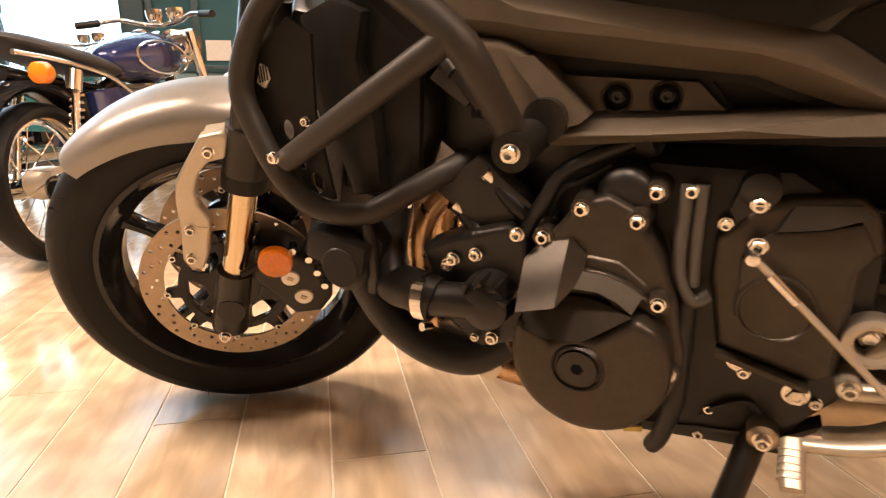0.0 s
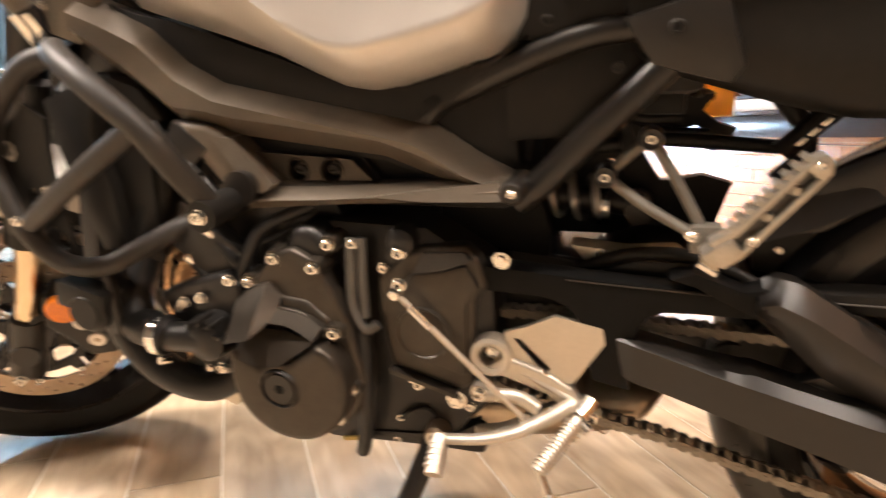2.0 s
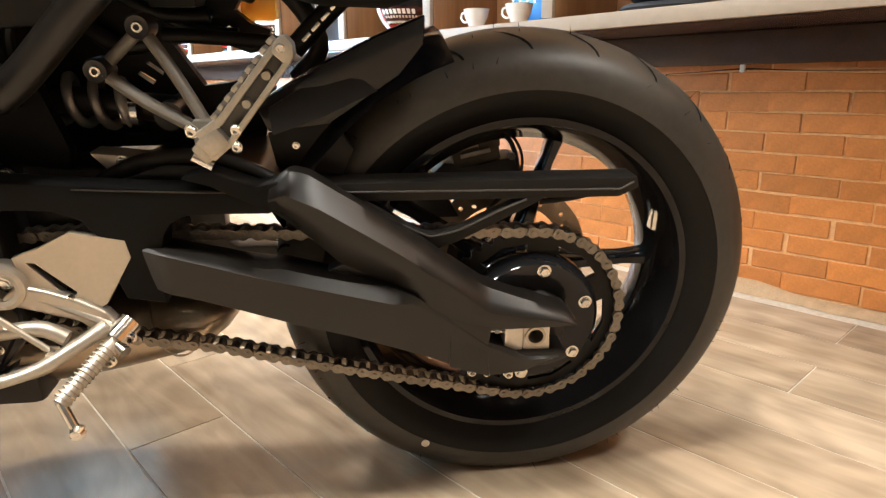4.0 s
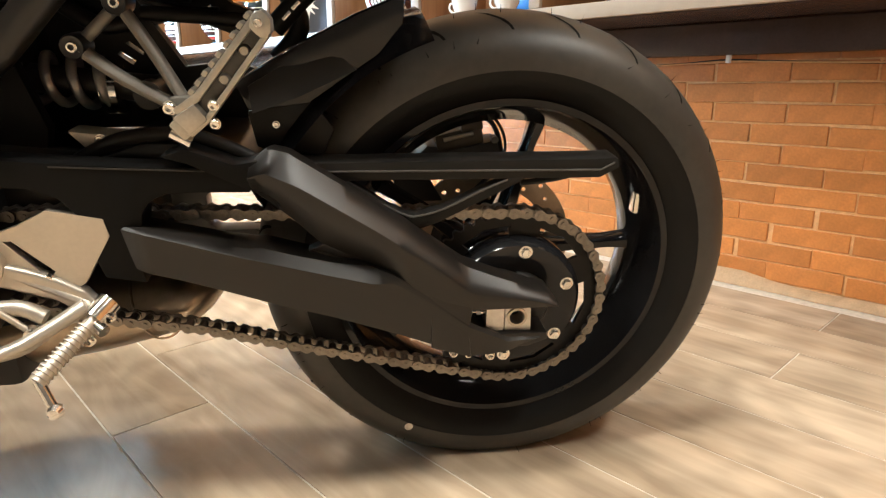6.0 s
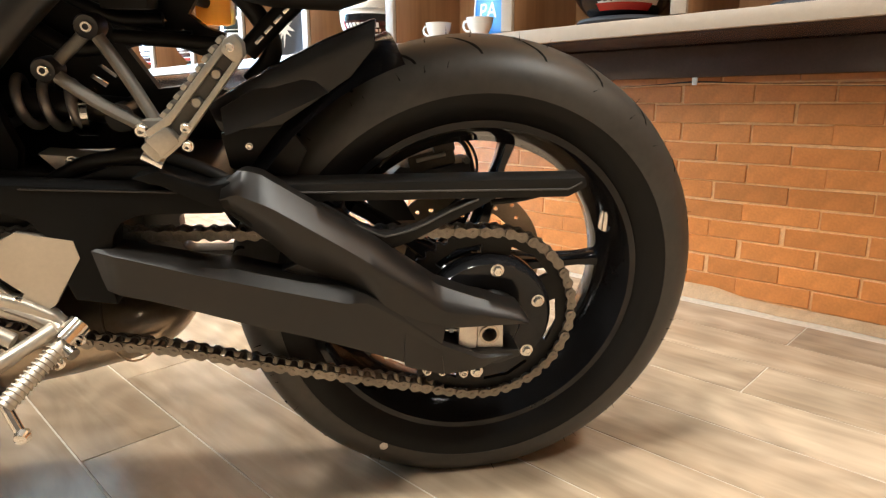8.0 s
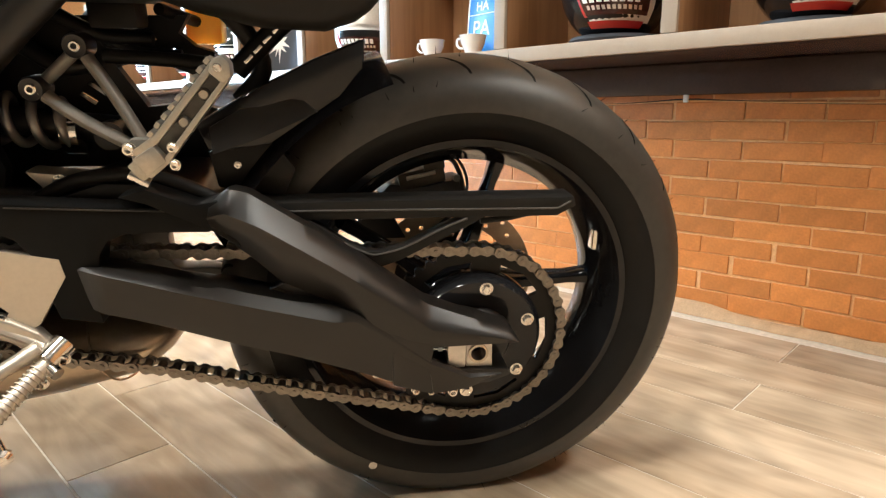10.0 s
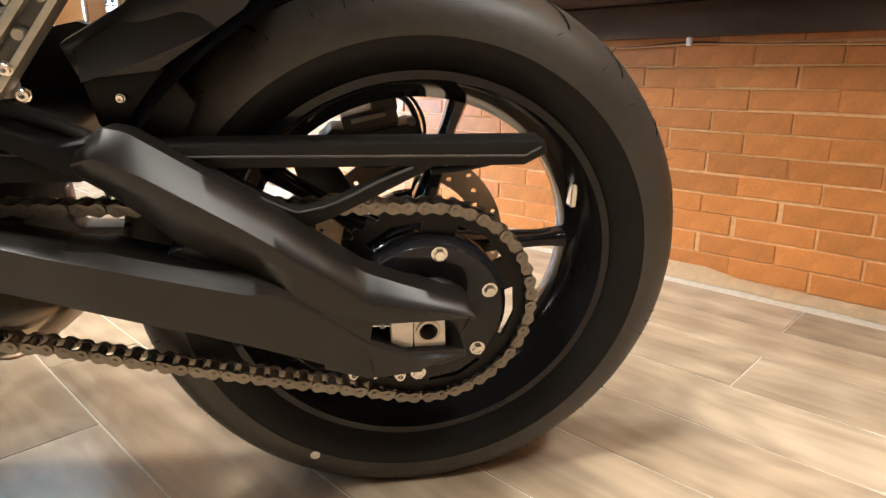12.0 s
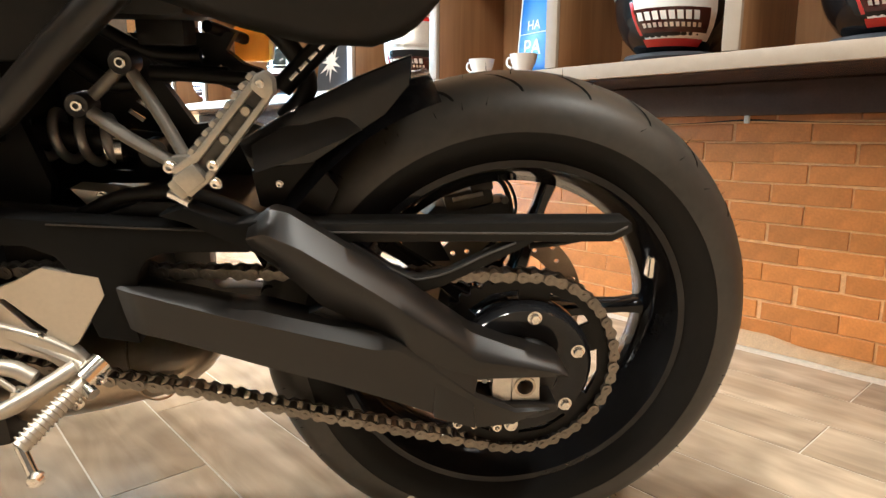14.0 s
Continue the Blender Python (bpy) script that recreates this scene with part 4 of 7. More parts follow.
part("axle_sleeve", lathe([(-0.1445, 0.0092), (-0.1445, 0.0122), (-0.122, 0.0122), (-0.122, 0.0092)], 24, (0.0025, 0, 0.2885), True), ALLOY, SWING)
part("axle", rod((0.0025, -0.122, 0.2885), (0.0055, 0.14, 0.30), 0.0092, 20), TREAD_DARK, SWING)
part("adjuster_screw", rod((-0.034, -0.132, 0.291), (-0.056, -0.132, 0.293), 0.0032, 10), CHROME, SWING)
part("lock_nut", moved(lathe([(-0.005, 0.0065), (0.0, 0.0065)], 6, axis="x"), Matrix.Translation((-0.040, -0.132, 0.2915))), CHROME, SWING)
for x, y, z, r in ((-0.072, -0.143, 0.244, 0.005), (-0.024, -0.128, 0.228, 0.0055), (-0.050, -0.122, 0.226, 0.004)):
    bolt(SWING, x, y, z, r)
part("axle_nut_bracket", prism([(-0.125, 0.250), (-0.085, 0.244), (-0.080, 0.236), (-0.120, 0.236)], -0.10, -0.09, 0.002), CHROME, SWING)
part("balance_weight", block((0.186, -0.020, 0.384), (0.006, 0.016, 0.028), 0.001), CHROME, REAR, "small bright balance weight")

# chain guard: long top rail and a lower brace
guard = join(
    prism([(-0.300, 0.4700), (0.100, 0.4690), (0.117, 0.4700), (0.121, 0.458), (0.098, 0.4460), (-0.300, 0.4490)], -0.108, -0.070, 0.003),
    prism([(-0.240, 0.466), (-0.1856, 0.4486), (-0.1466, 0.4210), (-0.1260, 0.4100), (-0.1110, 0.4085), (-0.0818, 0.4160), (-0.0402, 0.4365), (-0.0046, 0.4510), (0.018, 0.4510), (-0.0039, 0.4385), (-0.0457, 0.4175), (-0.0876, 0.3965), (-0.1160, 0.3870), (-0.1300, 0.3880), (-0.1644, 0.4075), (-0.2030, 0.4360), (-0.240, 0.452)], -0.108, -0.092, 0.003, 2),
    tube([(0.010, -0.088, 0.436), (0.050, -0.088, 0.440), (0.092, -0.088, 0.450)], 0.0036, 8, 3),
)
GUARD = part("chain_guard", guard, MATT_BLACK, BIKE, "long black plastic chain guard with a bent lower brace")
# thin grey tubes stand in for the light caught along the guard's edges
part("rim", tube([(-0.300, -0.1084, 0.4610), (-0.129, -0.1084, 0.4590), (0.098, -0.1084, 0.4560), (0.113, -0.1084, 0.4640)], 0.0012, 8, 0), GREY_PIPE, GUARD)
part("lower_glint", tube([(-0.150, -0.1082, 0.4205), (-0.124, -0.1082, 0.4070), (-0.111, -0.1082, 0.4060), (-0.082, -0.1082, 0.4135), (-0.040, -0.1082, 0.4340), (-0.010, -0.1082, 0.4465)], 0.0013, 8, 3), GREY_PIPE, GUARD)

# hugger over the front of the rear tyre
hg = bmesh.new()
hug = []
for a in np.linspace(radians(109), radians(158), 14):
    ring = []
    for y in np.linspace(-0.105, 0.105, 13):
        q = abs(y) / 0.105
        r = 0.336 - 0.055 * max(0, q - 0.35) ** 1.6
        ring.append(hg.verts.new((RC.x + r * math.cos(a), y, RC.z + r * math.sin(a))))
    hug.append(ring)
for a, b in zip(hug, hug[1:]):
    for k in range(12):
        hg.faces.new((a[k], a[k + 1], b[k + 1], b[k]))
bmesh.ops.solidify(hg, geom=hg.faces[:], thickness=0.004)
HUG = part("rear_hugger", hg, GLOSS_BLACK, BIKE, "black plastic mudguard hugging the rear tyre")
part("side_panel", prism([(-0.300, 0.552), (-0.240, 0.586), (-0.176, 0.618), (-0.122, 0.640), (-0.125, 0.610), (-0.150, 0.580), (-0.186, 0.556), (-0.225, 0.530), (-0.288, 0.522)], -0.095, -0.070, 0.006), GLOSS_BLACK, HUG)
part("side_rib", facet([(-0.281, -0.112, 0.524), (-0.285, -0.098, 0.549), (-0.240, -0.094, 0.575), (-0.196, -0.093, 0.584), (-0.174, -0.098, 0.565), (-0.231, -0.108, 0.541)], -0.08), SATIN_BLACK, HUG)
part("front_flap", prism([(-0.292, 0.520), (-0.225, 0.535), (-0.200, 0.500), (-0.215, 0.470), (-0.285, 0.480)], -0.080, -0.070, 0.004), MATT_BLACK, HUG)
bolt(HUG, -0.262, -0.083, 0.506, 0.0036)

# rear brake on the far side
disc(Vector((0.01, 0, 0.29)), 0.075, 0.122, 0.088, BIKE, None, 36, 6, "rear_brake_disc")
cal = part("rear_caliper", block((-0.040, 0.085, 0.452), (0.066, 0.055, 0.026), 0.005, Matrix.Rotation(radians(-14), 4, "Y")), COVER_GREY, BIKE, "dark rear brake caliper")
part("bridge", block((-0.024, 0.075, 0.472), (0.030, 0.040, 0.018), 0.003, Matrix.Rotation(radians(-10), 4, "Y")), COVER_GREY, cal)
part("piston_housing", prism([(-0.105, 0.425), (-0.085, 0.445), (-0.035, 0.440), (0.012, 0.452), (0.028, 0.430), (0.020, 0.400), (-0.030, 0.392), (-0.095, 0.398)], 0.058, 0.105, 0.008, 2), ENGINE_BLACK, cal)
part("bleed_nipple", rod((-0.008, 0.066, 0.480), (-0.004, 0.066, 0.492), 0.0035, 10), HOSE, cal)
part("banjo", lathe([(-0.006, 0.0), (-0.006, 0.005), (0.006, 0.005), (0.006, 0.0)], 16, (0.008, 0.058, 0.452)), GREY_PIPE, cal)
part("pad_pin", rod((-0.062, 0.055, 0.452), (-0.022, 0.055, 0.461), 0.003, 8), ALLOY, cal)
part("brake_hose", tube([(-0.018, 0.06, 0.470), (-0.015, 0.058, 0.482), (0.004, 0.058, 0.474), (0.017, 0.060, 0.442), (0.016, 0.066, 0.410), (-0.02, 0.07, 0.37)], 0.0034, 8), HOSE, cal)
part("sensor_lead", tube([(-0.022, 0.058, 0.476), (-0.008, 0.055, 0.488), (0.012, 0.055, 0.474), (0.024, 0.058, 0.445), (0.020, 0.06, 0.410)], 0.0020, 8), HOSE, cal)
bolt(cal, -0.105, 0.055, 0.425, 0.009)
part("stay", prism([(-0.14, 0.42), (-0.10, 0.43), (-0.06, 0.36), (-0.12, 0.36)], 0.07, 0.08, 0.002), ENGINE_BLACK, cal)

# ---- silencer under the engine
muf = bmesh.new()
rings = []
MUF_FOOT = [(-0.80, 0.150), (-0.70, 0.160), (-0.588, 0.1715), (-0.511, 0.185), (-0.432, 0.2065), (-0.400, 0.221), (-0.378, 0.238), (-0.362, 0.259), (-0.354, 0.281)]
MUF_HEAD = [(-0.80, 0.235), (-0.70, 0.285), (-0.588, 0.312), (-0.432, 0.322), (-0.388, 0.318), (-0.366, 0.308), (-0.354, 0.291)]
for x in (*np.linspace(-0.80, -0.40, 16), -0.388, -0.378, -0.369, -0.361, -0.356, -0.354):
    lo, hi = between(x, MUF_FOOT), between(x, MUF_HEAD)
    wide = min(1.0, 0.55 + (x + 0.80) * 5.0) * (1.0 if x < -0.42 else math.sqrt(max(0.02, 1 - ((x + 0.42) / 0.068) ** 2)))
    rings.append([muf.verts.new((x, 0.045 + 0.112 * wide * math.cos(a), (lo + hi) / 2 + (hi - lo) / 2 * math.sin(a))) for a in np.linspace(0, 2 * math.pi, 36, endpoint=False)])
for a, b in zip(rings, rings[1:]):
    for k in range(36):
        muf.faces.new((a[k], a[(k + 1) % 36], b[(k + 1) % 36], b[k]))
muf.faces.new(rings[0]), muf.faces.new(rings[-1])
MUF = part("silencer", muf, STEEL, BIKE, "brushed steel silencer slung under the engine")
part("weld_seam", tube([(-0.448 - 0.02 * math.sin(a), 0.045 + 0.1125 * math.cos(a), 0.2615 + 0.0605 * math.sin(a)) for a in np.linspace(0, 2 * math.pi, 40)], 0.0015, 6, 0), STEEL, MUF)
for i, y in enumerate((-0.085, 0.0, 0.085)):
    part("exhaust_header", tube([(-0.955, y, 0.505), (-1.010, y, 0.480), (-1.045, y, 0.425), (-1.045, y, 0.345), (-1.01, y * 0.9, 0.265), (-0.94, y * 0.6, 0.222), (-0.80, y * 0.4 + 0.02, 0.185), (-0.74, 0.03, 0.175)], 0.0205, 18, 6), COPPERED, MUF, "heat-tinted steel header pipe")
part("collector_cover", prism([(-1.00, 0.330), (-0.965, 0.348), (-0.915, 0.285), (-0.93, 0.262), (-0.97, 0.280)], -0.150, -0.140, 0.003), ALLOY, MUF)

# ---- frame
SPAR_TOP = [(-1.075, 0.815), (-1.030, 0.797), (-0.979, 0.772), (-0.933, 0.730), (-0.886, 0.705), (-0.778, 0.682), (-0.667, 0.660), (-0.641, 0.654), (-0.616, 0.640), (-0.580, 0.615), (-0.528, 0.586)]
SPAR_FOOT = [(-1.075, 0.750), (-1.010, 0.705), (-0.945, 0.652), (-0.900, 0.646), (-0.865, 0.638), (-0.800, 0.629), (-0.680, 0.614), (-0.642, 0.598), (-0.600, 0.584), (-0.528, 0.566)]
FRAME = part("main_frame", join(
    beam_from(SPAR_TOP, SPAR_FOOT, -0.095, -0.150, 0.024, low=0.024, steps=2, depth=1.7),
    prism([(-0.960, 0.660), (-0.905, 0.655), (-0.880, 0.642), (-0.856, 0.600), (-0.842, 0.576), (-0.862, 0.552), (-0.880, 0.560), (-0.906, 0.596)], -0.148, -0.112, 0.010, 3),
    beam([(-0.880, 0.566, 0.552), (-0.840, 0.577, 0.553), (-0.760, 0.579, 0.559), (-0.697, 0.582, 0.563), (-0.600, 0.588, 0.566), (-0.546, 0.593, 0.567), (-0.524, 0.585, 0.569)], -0.110, -0.156, 0.012, low=0.012, steps=2, depth=1.6),
    facet([(-0.900, -0.148, 0.640), (-0.872, -0.147, 0.638), (-0.818, -0.152, 0.583), (-0.826, -0.154, 0.576), (-0.842, -0.158, 0.572)], -0.112),
    facet([(-0.695, -0.157, 0.5725), (-0.546, -0.150, 0.5905), (-0.540, -0.160, 0.5715), (-0.624, -0.160, 0.5690)], -0.120),
), FRAME_GREY, BIKE, "dark grey cast aluminium frame spar")
part("frame_right", prism([(-1.060, 0.800), (-0.933, 0.716), (-0.778, 0.668), (-0.641, 0.644), (-0.532, 0.584), (-0.528, 0.560), (-0.853, 0.543), (-0.945, 0.640), (-1.080, 0.735)], 0.112, 0.150, 0.008), FRAME_GREY, FRAME)
part("web_panel", sheet([(-0.905, 0.640), (-0.84, 0.648), (-0.66, 0.625), (-0.60, 0.590), (-0.60, 0.565), (-0.85, 0.560)], [ring_pts(-0.799, 0.5945, 0.0125, 18), ring_pts(-0.754, 0.5945, 0.0125, 18), [(-0.715, 0.608), (-0.690, 0.606), (-0.630, 0.583), (-0.695, 0.582)]], -0.111, -0.103), MATT_BLACK, FRAME)
part("infill_plate", sheet([(-0.856, 0.618), (-0.726, 0.609), (-0.696, 0.578), (-0.846, 0.570)], [ring_pts(-0.798, 0.5955, 0.0135, 22), ring_pts(-0.753, 0.5955, 0.0135, 22)], -0.126, -0.114), COVER_GREY, FRAME, "dark grey infill plate with two round recesses")
part("plate_ledge", facet([(-0.838, -0.126, 0.5835), (-0.698, -0.126, 0.5840), (-0.692, -0.136, 0.5790), (-0.838, -0.136, 0.5785)], -0.110), COVER_GREY, FRAME)
for x, z in ((-0.798, 0.5955), (-0.753, 0.5955)):
    part("recess_cup", lathe([(-0.1270, 0.0125), (-0.1285, 0.0140), (-0.1270, 0.0158), (-0.112, 0.0158), (-0.112, 0.0125)], 22, (x, 0, z), True), COVER_GREY, FRAME)
    bolt(FRAME, x, -0.114, z, 0.0065, dark=True)
part("head_stock", rod((-1.155, 0, 0.70), (-1.075, 0, 0.88), 0.040, 24), FRAME_GREY, FRAME)
part("head_gusset", prism([(-1.15, 0.72), (-1.02, 0.70), (-0.98, 0.76), (-1.06, 0.84), (-1.10, 0.86)], -0.10, 0.10, 0.012), SATIN_BLACK, FRAME)
bolt(FRAME, -0.640, -0.100, 0.663, 0.007)
bolt(FRAME, -0.548, -0.135, 0.4975, 0.0082, True), bolt(FRAME, -0.530, -0.164, 0.581, 0.0045), bolt(FRAME, -0.672, -0.090, 0.602, 0.008)
part("rear_lug", lathe([(-0.164, 0.0), (-0.164, 0.010), (-0.159, 0.0135), (-0.100, 0.0135)], 24, (-0.530, 0, 0.581)), SATIN_BLACK, FRAME)
piv = part("pivot_bolt", lathe([(-0.105, 0.0), (-0.105, 0.010), (-0.098, 0.0155), (-0.050, 0.0155)], 6, (-0.561, 0, 0.4735)), CHROME, FRAME, "bright pivot nut")
part("washer", lathe([(-0.090, 0.018), (-0.084, 0.018)], 24, (-0.561, 0, 0.4735)), CHROME, piv)
# the near plate is coloured for shade, the far one plain satin black
part("rear_frame_plate", prism([(-0.640, 0.570), (-0.520, 0.572), (-0.500, 0.500), (-0.530, 0.360), (-0.560, 0.270), (-0.640, 0.255), (-0.650, 0.40)], -0.064, -0.045, 0.006), SHADED_BLACK, FRAME)
part("rear_frame_plate", prism([(-0.640, 0.570), (-0.520, 0.572), (-0.500, 0.500), (-0.530, 0.360), (-0.560, 0.270), (-0.640, 0.255), (-0.650, 0.40)], 0.060, 0.095, 0.006), SATIN_BLACK, FRAME)

SUB = part("subframe", join(
    tube([(-0.655, -0.100, 0.655), (-0.562, -0.105, 0.694), (-0.507, -0.108, 0.717), (-0.456, -0.110, 0.732), (-0.405, -0.110, 0.738), (-0.20, -0.10, 0.76)], 0.0135, 16, 6),
    tube([(-0.535, -0.115, 0.562), (-0.502, -0.115, 0.587), (-0.451, -0.113, 0.638), (-0.385, -0.110, 0.700), (-0.350, -0.105, 0.735)], 0.0165, 18, 4),
    tube([(-0.655, 0.100, 0.655), (-0.456, 0.110, 0.732), (-0.20, 0.10, 0.76)], 0.0135, 12, 6),
    tube([(-0.535, 0.115, 0.562), (-0.385, 0.110, 0.700), (-0.350, 0.105, 0.735)], 0.0165, 12, 4),
), SATIN_BLACK, BIKE, "satin black tubular rear subframe")
part("clamp_lug", prism([(-0.668, 0.648), (-0.650, 0.672), (-0.618, 0.684), (-0.606, 0.672), (-0.63, 0.646)], -0.118, -0.095, 0.004), SATIN_BLACK, SUB)
part("side_cover", prism([(-0.640, 0.640), (-0.590, 0.680), (-0.528, 0.712), (-0.414, 0.738), (-0.370, 0.720), (-0.392, 0.680), (-0.476, 0.628), (-0.560, 0.622), (-0.625, 0.630)], -0.096, -0.070, 0.006), MATT_BLACK, BIKE, "black plastic side cover under the seat")
part("under_seat_box", block((-0.46, 0.0, 0.712), (0.24, 0.15, 0.09), 0.02), MATT_BLACK, BIKE, "black plastic battery box")
for x, z in ((-0.395, 0.708), (-0.50, 0.748), (-0.575, 0.712)):
    bolt(SUB, x, -0.112, z, 0.0055, dark=True)
for k, (x, z, h) in enumerate(((-0.590, 0.580, 0.030), (-0.555, 0.592, 0.040), (-0.530, 0.600, 0.034), (-0.605, 0.585, 0.026))):
    part("cable_end", tube([(x, -0.075, z), (x + 0.004, -0.078, z + h * 0.6), (x + 0.012, -0.075, z + h), (x + 0.022, -0.06, z + h * 0.9)], 0.0055, 8), CHROME if k % 2 else HOSE, SUB)

# dark plastic that fills the space under the seat, with gaps left between its pieces
part("inner_mudguard", sheet([(-0.410, 0.596), (-0.381, 0.549), (-0.355, 0.552), (-0.332, 0.557), (-0.296, 0.546), (-0.317, 0.476), (-0.521, 0.476), (-0.555, 0.562), (-0.512, 0.651), (-0.445, 0.653), (-0.427, 0.628)], [[(-0.457, 0.563), (-0.441, 0.551), (-0.437, 0.556), (-0.453, 0.567)], [(-0.446, 0.576), (-0.428, 0.562), (-0.426, 0.566), (-0.441, 0.578)]], 0.050, 0.066), MATT_BLACK, BIKE, "black inner mudguard under the seat")
TRAY = part("battery_tray", sheet([(-0.443, 0.653), (-0.426, 0.628), (-0.409, 0.596), (-0.393, 0.600), (-0.368, 0.604), (-0.322, 0.587), (-0.305, 0.591), (-0.296, 0.614), (-0.318, 0.621), (-0.336, 0.636), (-0.323, 0.656)], [[(-0.386, 0.620), (-0.361, 0.628), (-0.366, 0.632)], [(-0.366, 0.609), (-0.343, 0.619), (-0.325, 0.601)]], 0.050, 0.070), MATT_BLACK, BIKE, "black battery tray and wiring under the seat")
for k, (a, b, r) in enumerate((((-0.47, 0.03, 0.66), (-0.36, 0.03, 0.63), 0.008), ((-0.44, 0.035, 0.645), (-0.33, 0.03, 0.612), 0.006), ((-0.50, 0.03, 0.62), (-0.43, 0.03, 0.60), 0.010))):
    part("wiring_loom", tube([a, tuple((p + q) / 2 - (0.012 if i == 2 else 0) for i, (p, q) in enumerate(zip(a, b))), b], r, 10), HOSE, TRAY)

# ---- rear shock
shock = part("rear_shock", rod((-0.62, 0.0, 0.553), (-0.40, 0.0, 0.530), 0.016, 20), ENGINE_BLACK, BIKE, "rear shock with pale coil spring")
coil = [(-0.575 + 0.135 * q, 0.0255 * math.cos(q * 2 * math.pi * 5), 0.549 - 0.014 * q + 0.0255 * math.sin(q * 2 * math.pi * 5)) for q in np.linspace(0, 1, 130)]
part("coil_spring", tube(coil, 0.0056, 10, 0), SPRING, shock, "pale grey coil spring")
part("preload_collar", lathe([(-0.02, 0.018), (-0.018, 0.027), (0.0, 0.027), (0.004, 0.018)], 28, (-0.440, 0, 0.530), axis="x"), CHROME, shock)
part("lower_eye", rod((-0.405, -0.03, 0.528), (-0.405, 0.03, 0.528), 0.016, 16), ENGINE_BLACK, shock)
part("linkage_plate", prism([(-0.480, 0.500), (-0.415, 0.493), (-0.360, 0.498), (-0.350, 0.485), (-0.385, 0.466), (-0.455, 0.470)], -0.075, -0.040, 0.004), ALLOY, shock, "small metal linkage plate")
bolt(shock, -0.445, -0.076, 0.490, 0.006)
part("swing_hump", tube([(-0.470, -0.080, 0.470), (-0.420, -0.090, 0.494), (-0.360, -0.095, 0.500), (-0.310, -0.100, 0.486), (-0.270, -0.105, 0.465)], 0.008, 12), MATT_BLACK, SWING)
part("inner_web", prism([(-0.46, 0.47), (-0.40, 0.49), (-0.30, 0.485), (-0.27, 0.46), (-0.46, 0.45)], -0.09, 0.06, 0.006), SATIN_BLACK, SWING)

# ---- tank, covers and seat
def loft(stations, name, mat, label, thick=0.0):
    bm = bmesh.new()
    rings = [[bm.verts.new(p) for p in st] for st in stations]
    n = len(rings[0])
    for a, b in zip(rings, rings[1:]):
        for k in range(n - 1):
            bm.faces.new((a[k], a[k + 1], b[k + 1], b[k]))
    for r in (rings[0], rings[-1]):
        bm.faces.new(r)
    return part(name, bm, mat, BIKE, label, smooth=55)


BOT = [(-1.075, 0.880), (-1.048, 0.850), (-1.030, 0.812), (-1.005, 0.794), (-0.943, 0.774), (-0.870, 0.750), (-0.806, 0.727), (-0.760, 0.705), (-0.725, 0.690), (-0.691, 0.684), (-0.659, 0.688), (-0.610, 0.700), (-0.554, 0.716), (-0.525, 0.734), (-0.508, 0.770)]
CREASE = [(-1.075, 0.93), (-1.0, 0.905), (-0.90, 0.870), (-0.844, 0.830), (-0.816, 0.795), (-0.764, 0.757), (-0.720, 0.735), (-0.685, 0.733), (-0.640, 0.741), (-0.583, 0.753), (-0.548, 0.766), (-0.525, 0.790), (-0.508, 0.820)]
stations = []
for x in np.concatenate([np.linspace(-1.07, -0.84, 10), np.linspace(-0.82, -0.51, 24)]):
    zb = float(np.interp(x, [p[0] for p in BOT], [p[1] for p in BOT]))
    zc = float(np.interp(x, [p[0] for p in CREASE], [p[1] for p in CREASE]))
    end = min(1.0, (x + 1.085) / 0.10, (-0.495 - x) / 0.06) ** 0.5
    w = 0.172 * end
    top = 0.985 - 0.16 * max(0, (x + 0.72) / 0.22) ** 1.6
    top = max(top, zc + 0.05)
    half = [(0.105 * end, zb), (0.118 * end, zb + 0.001), (w * 0.86, zb + 0.30 * (zc - zb)), (w * 0.985, zc - 0.006), (w, zc), (w * 0.985, zc + 0.006), (w * 0.935, zc + 0.30 * (top - zc)), (w * 0.87, zc + 0.55 * (top - zc)), (w * 0.70, zc + 0.82 * (top - zc)), (w * 0.35, zc + 0.97 * (top - zc)), (0.0, top)]
    stations.append([(x, -y, z) for y, z in half] + [(x, y, z) for y, z in half[-2::-1]])
loft(stations, "fuel_tank", SILVER_PAINT, "matt silver fuel tank with sculpted knee recess")
part("under_tank_cover", prism([(-1.04, 0.800), (-1.0, 0.785), (-0.943, 0.772), (-0.806, 0.724), (-0.731, 0.694), (-0.659, 0.688), (-0.554, 0.714), (-0.52, 0.735), (-0.60, 0.672), (-0.66, 0.640), (-0.80, 0.655), (-0.89, 0.675), (-0.945, 0.715), (-0.985, 0.750)], -0.118, -0.095, 0.004), MATT_BLACK, BIKE, "black plastic trim between tank and frame")
part("airbox", block((-0.76, 0, 0.635), (0.46, 0.20, 0.19), 0.03), MATT_BLACK, BIKE, "black plastic airbox")
part("seat_base", block((-0.45, 0, 0.765), (0.22, 0.20, 0.075), 0.01), MATT_BLACK, BIKE, "black plastic seat base")
seat_st = []
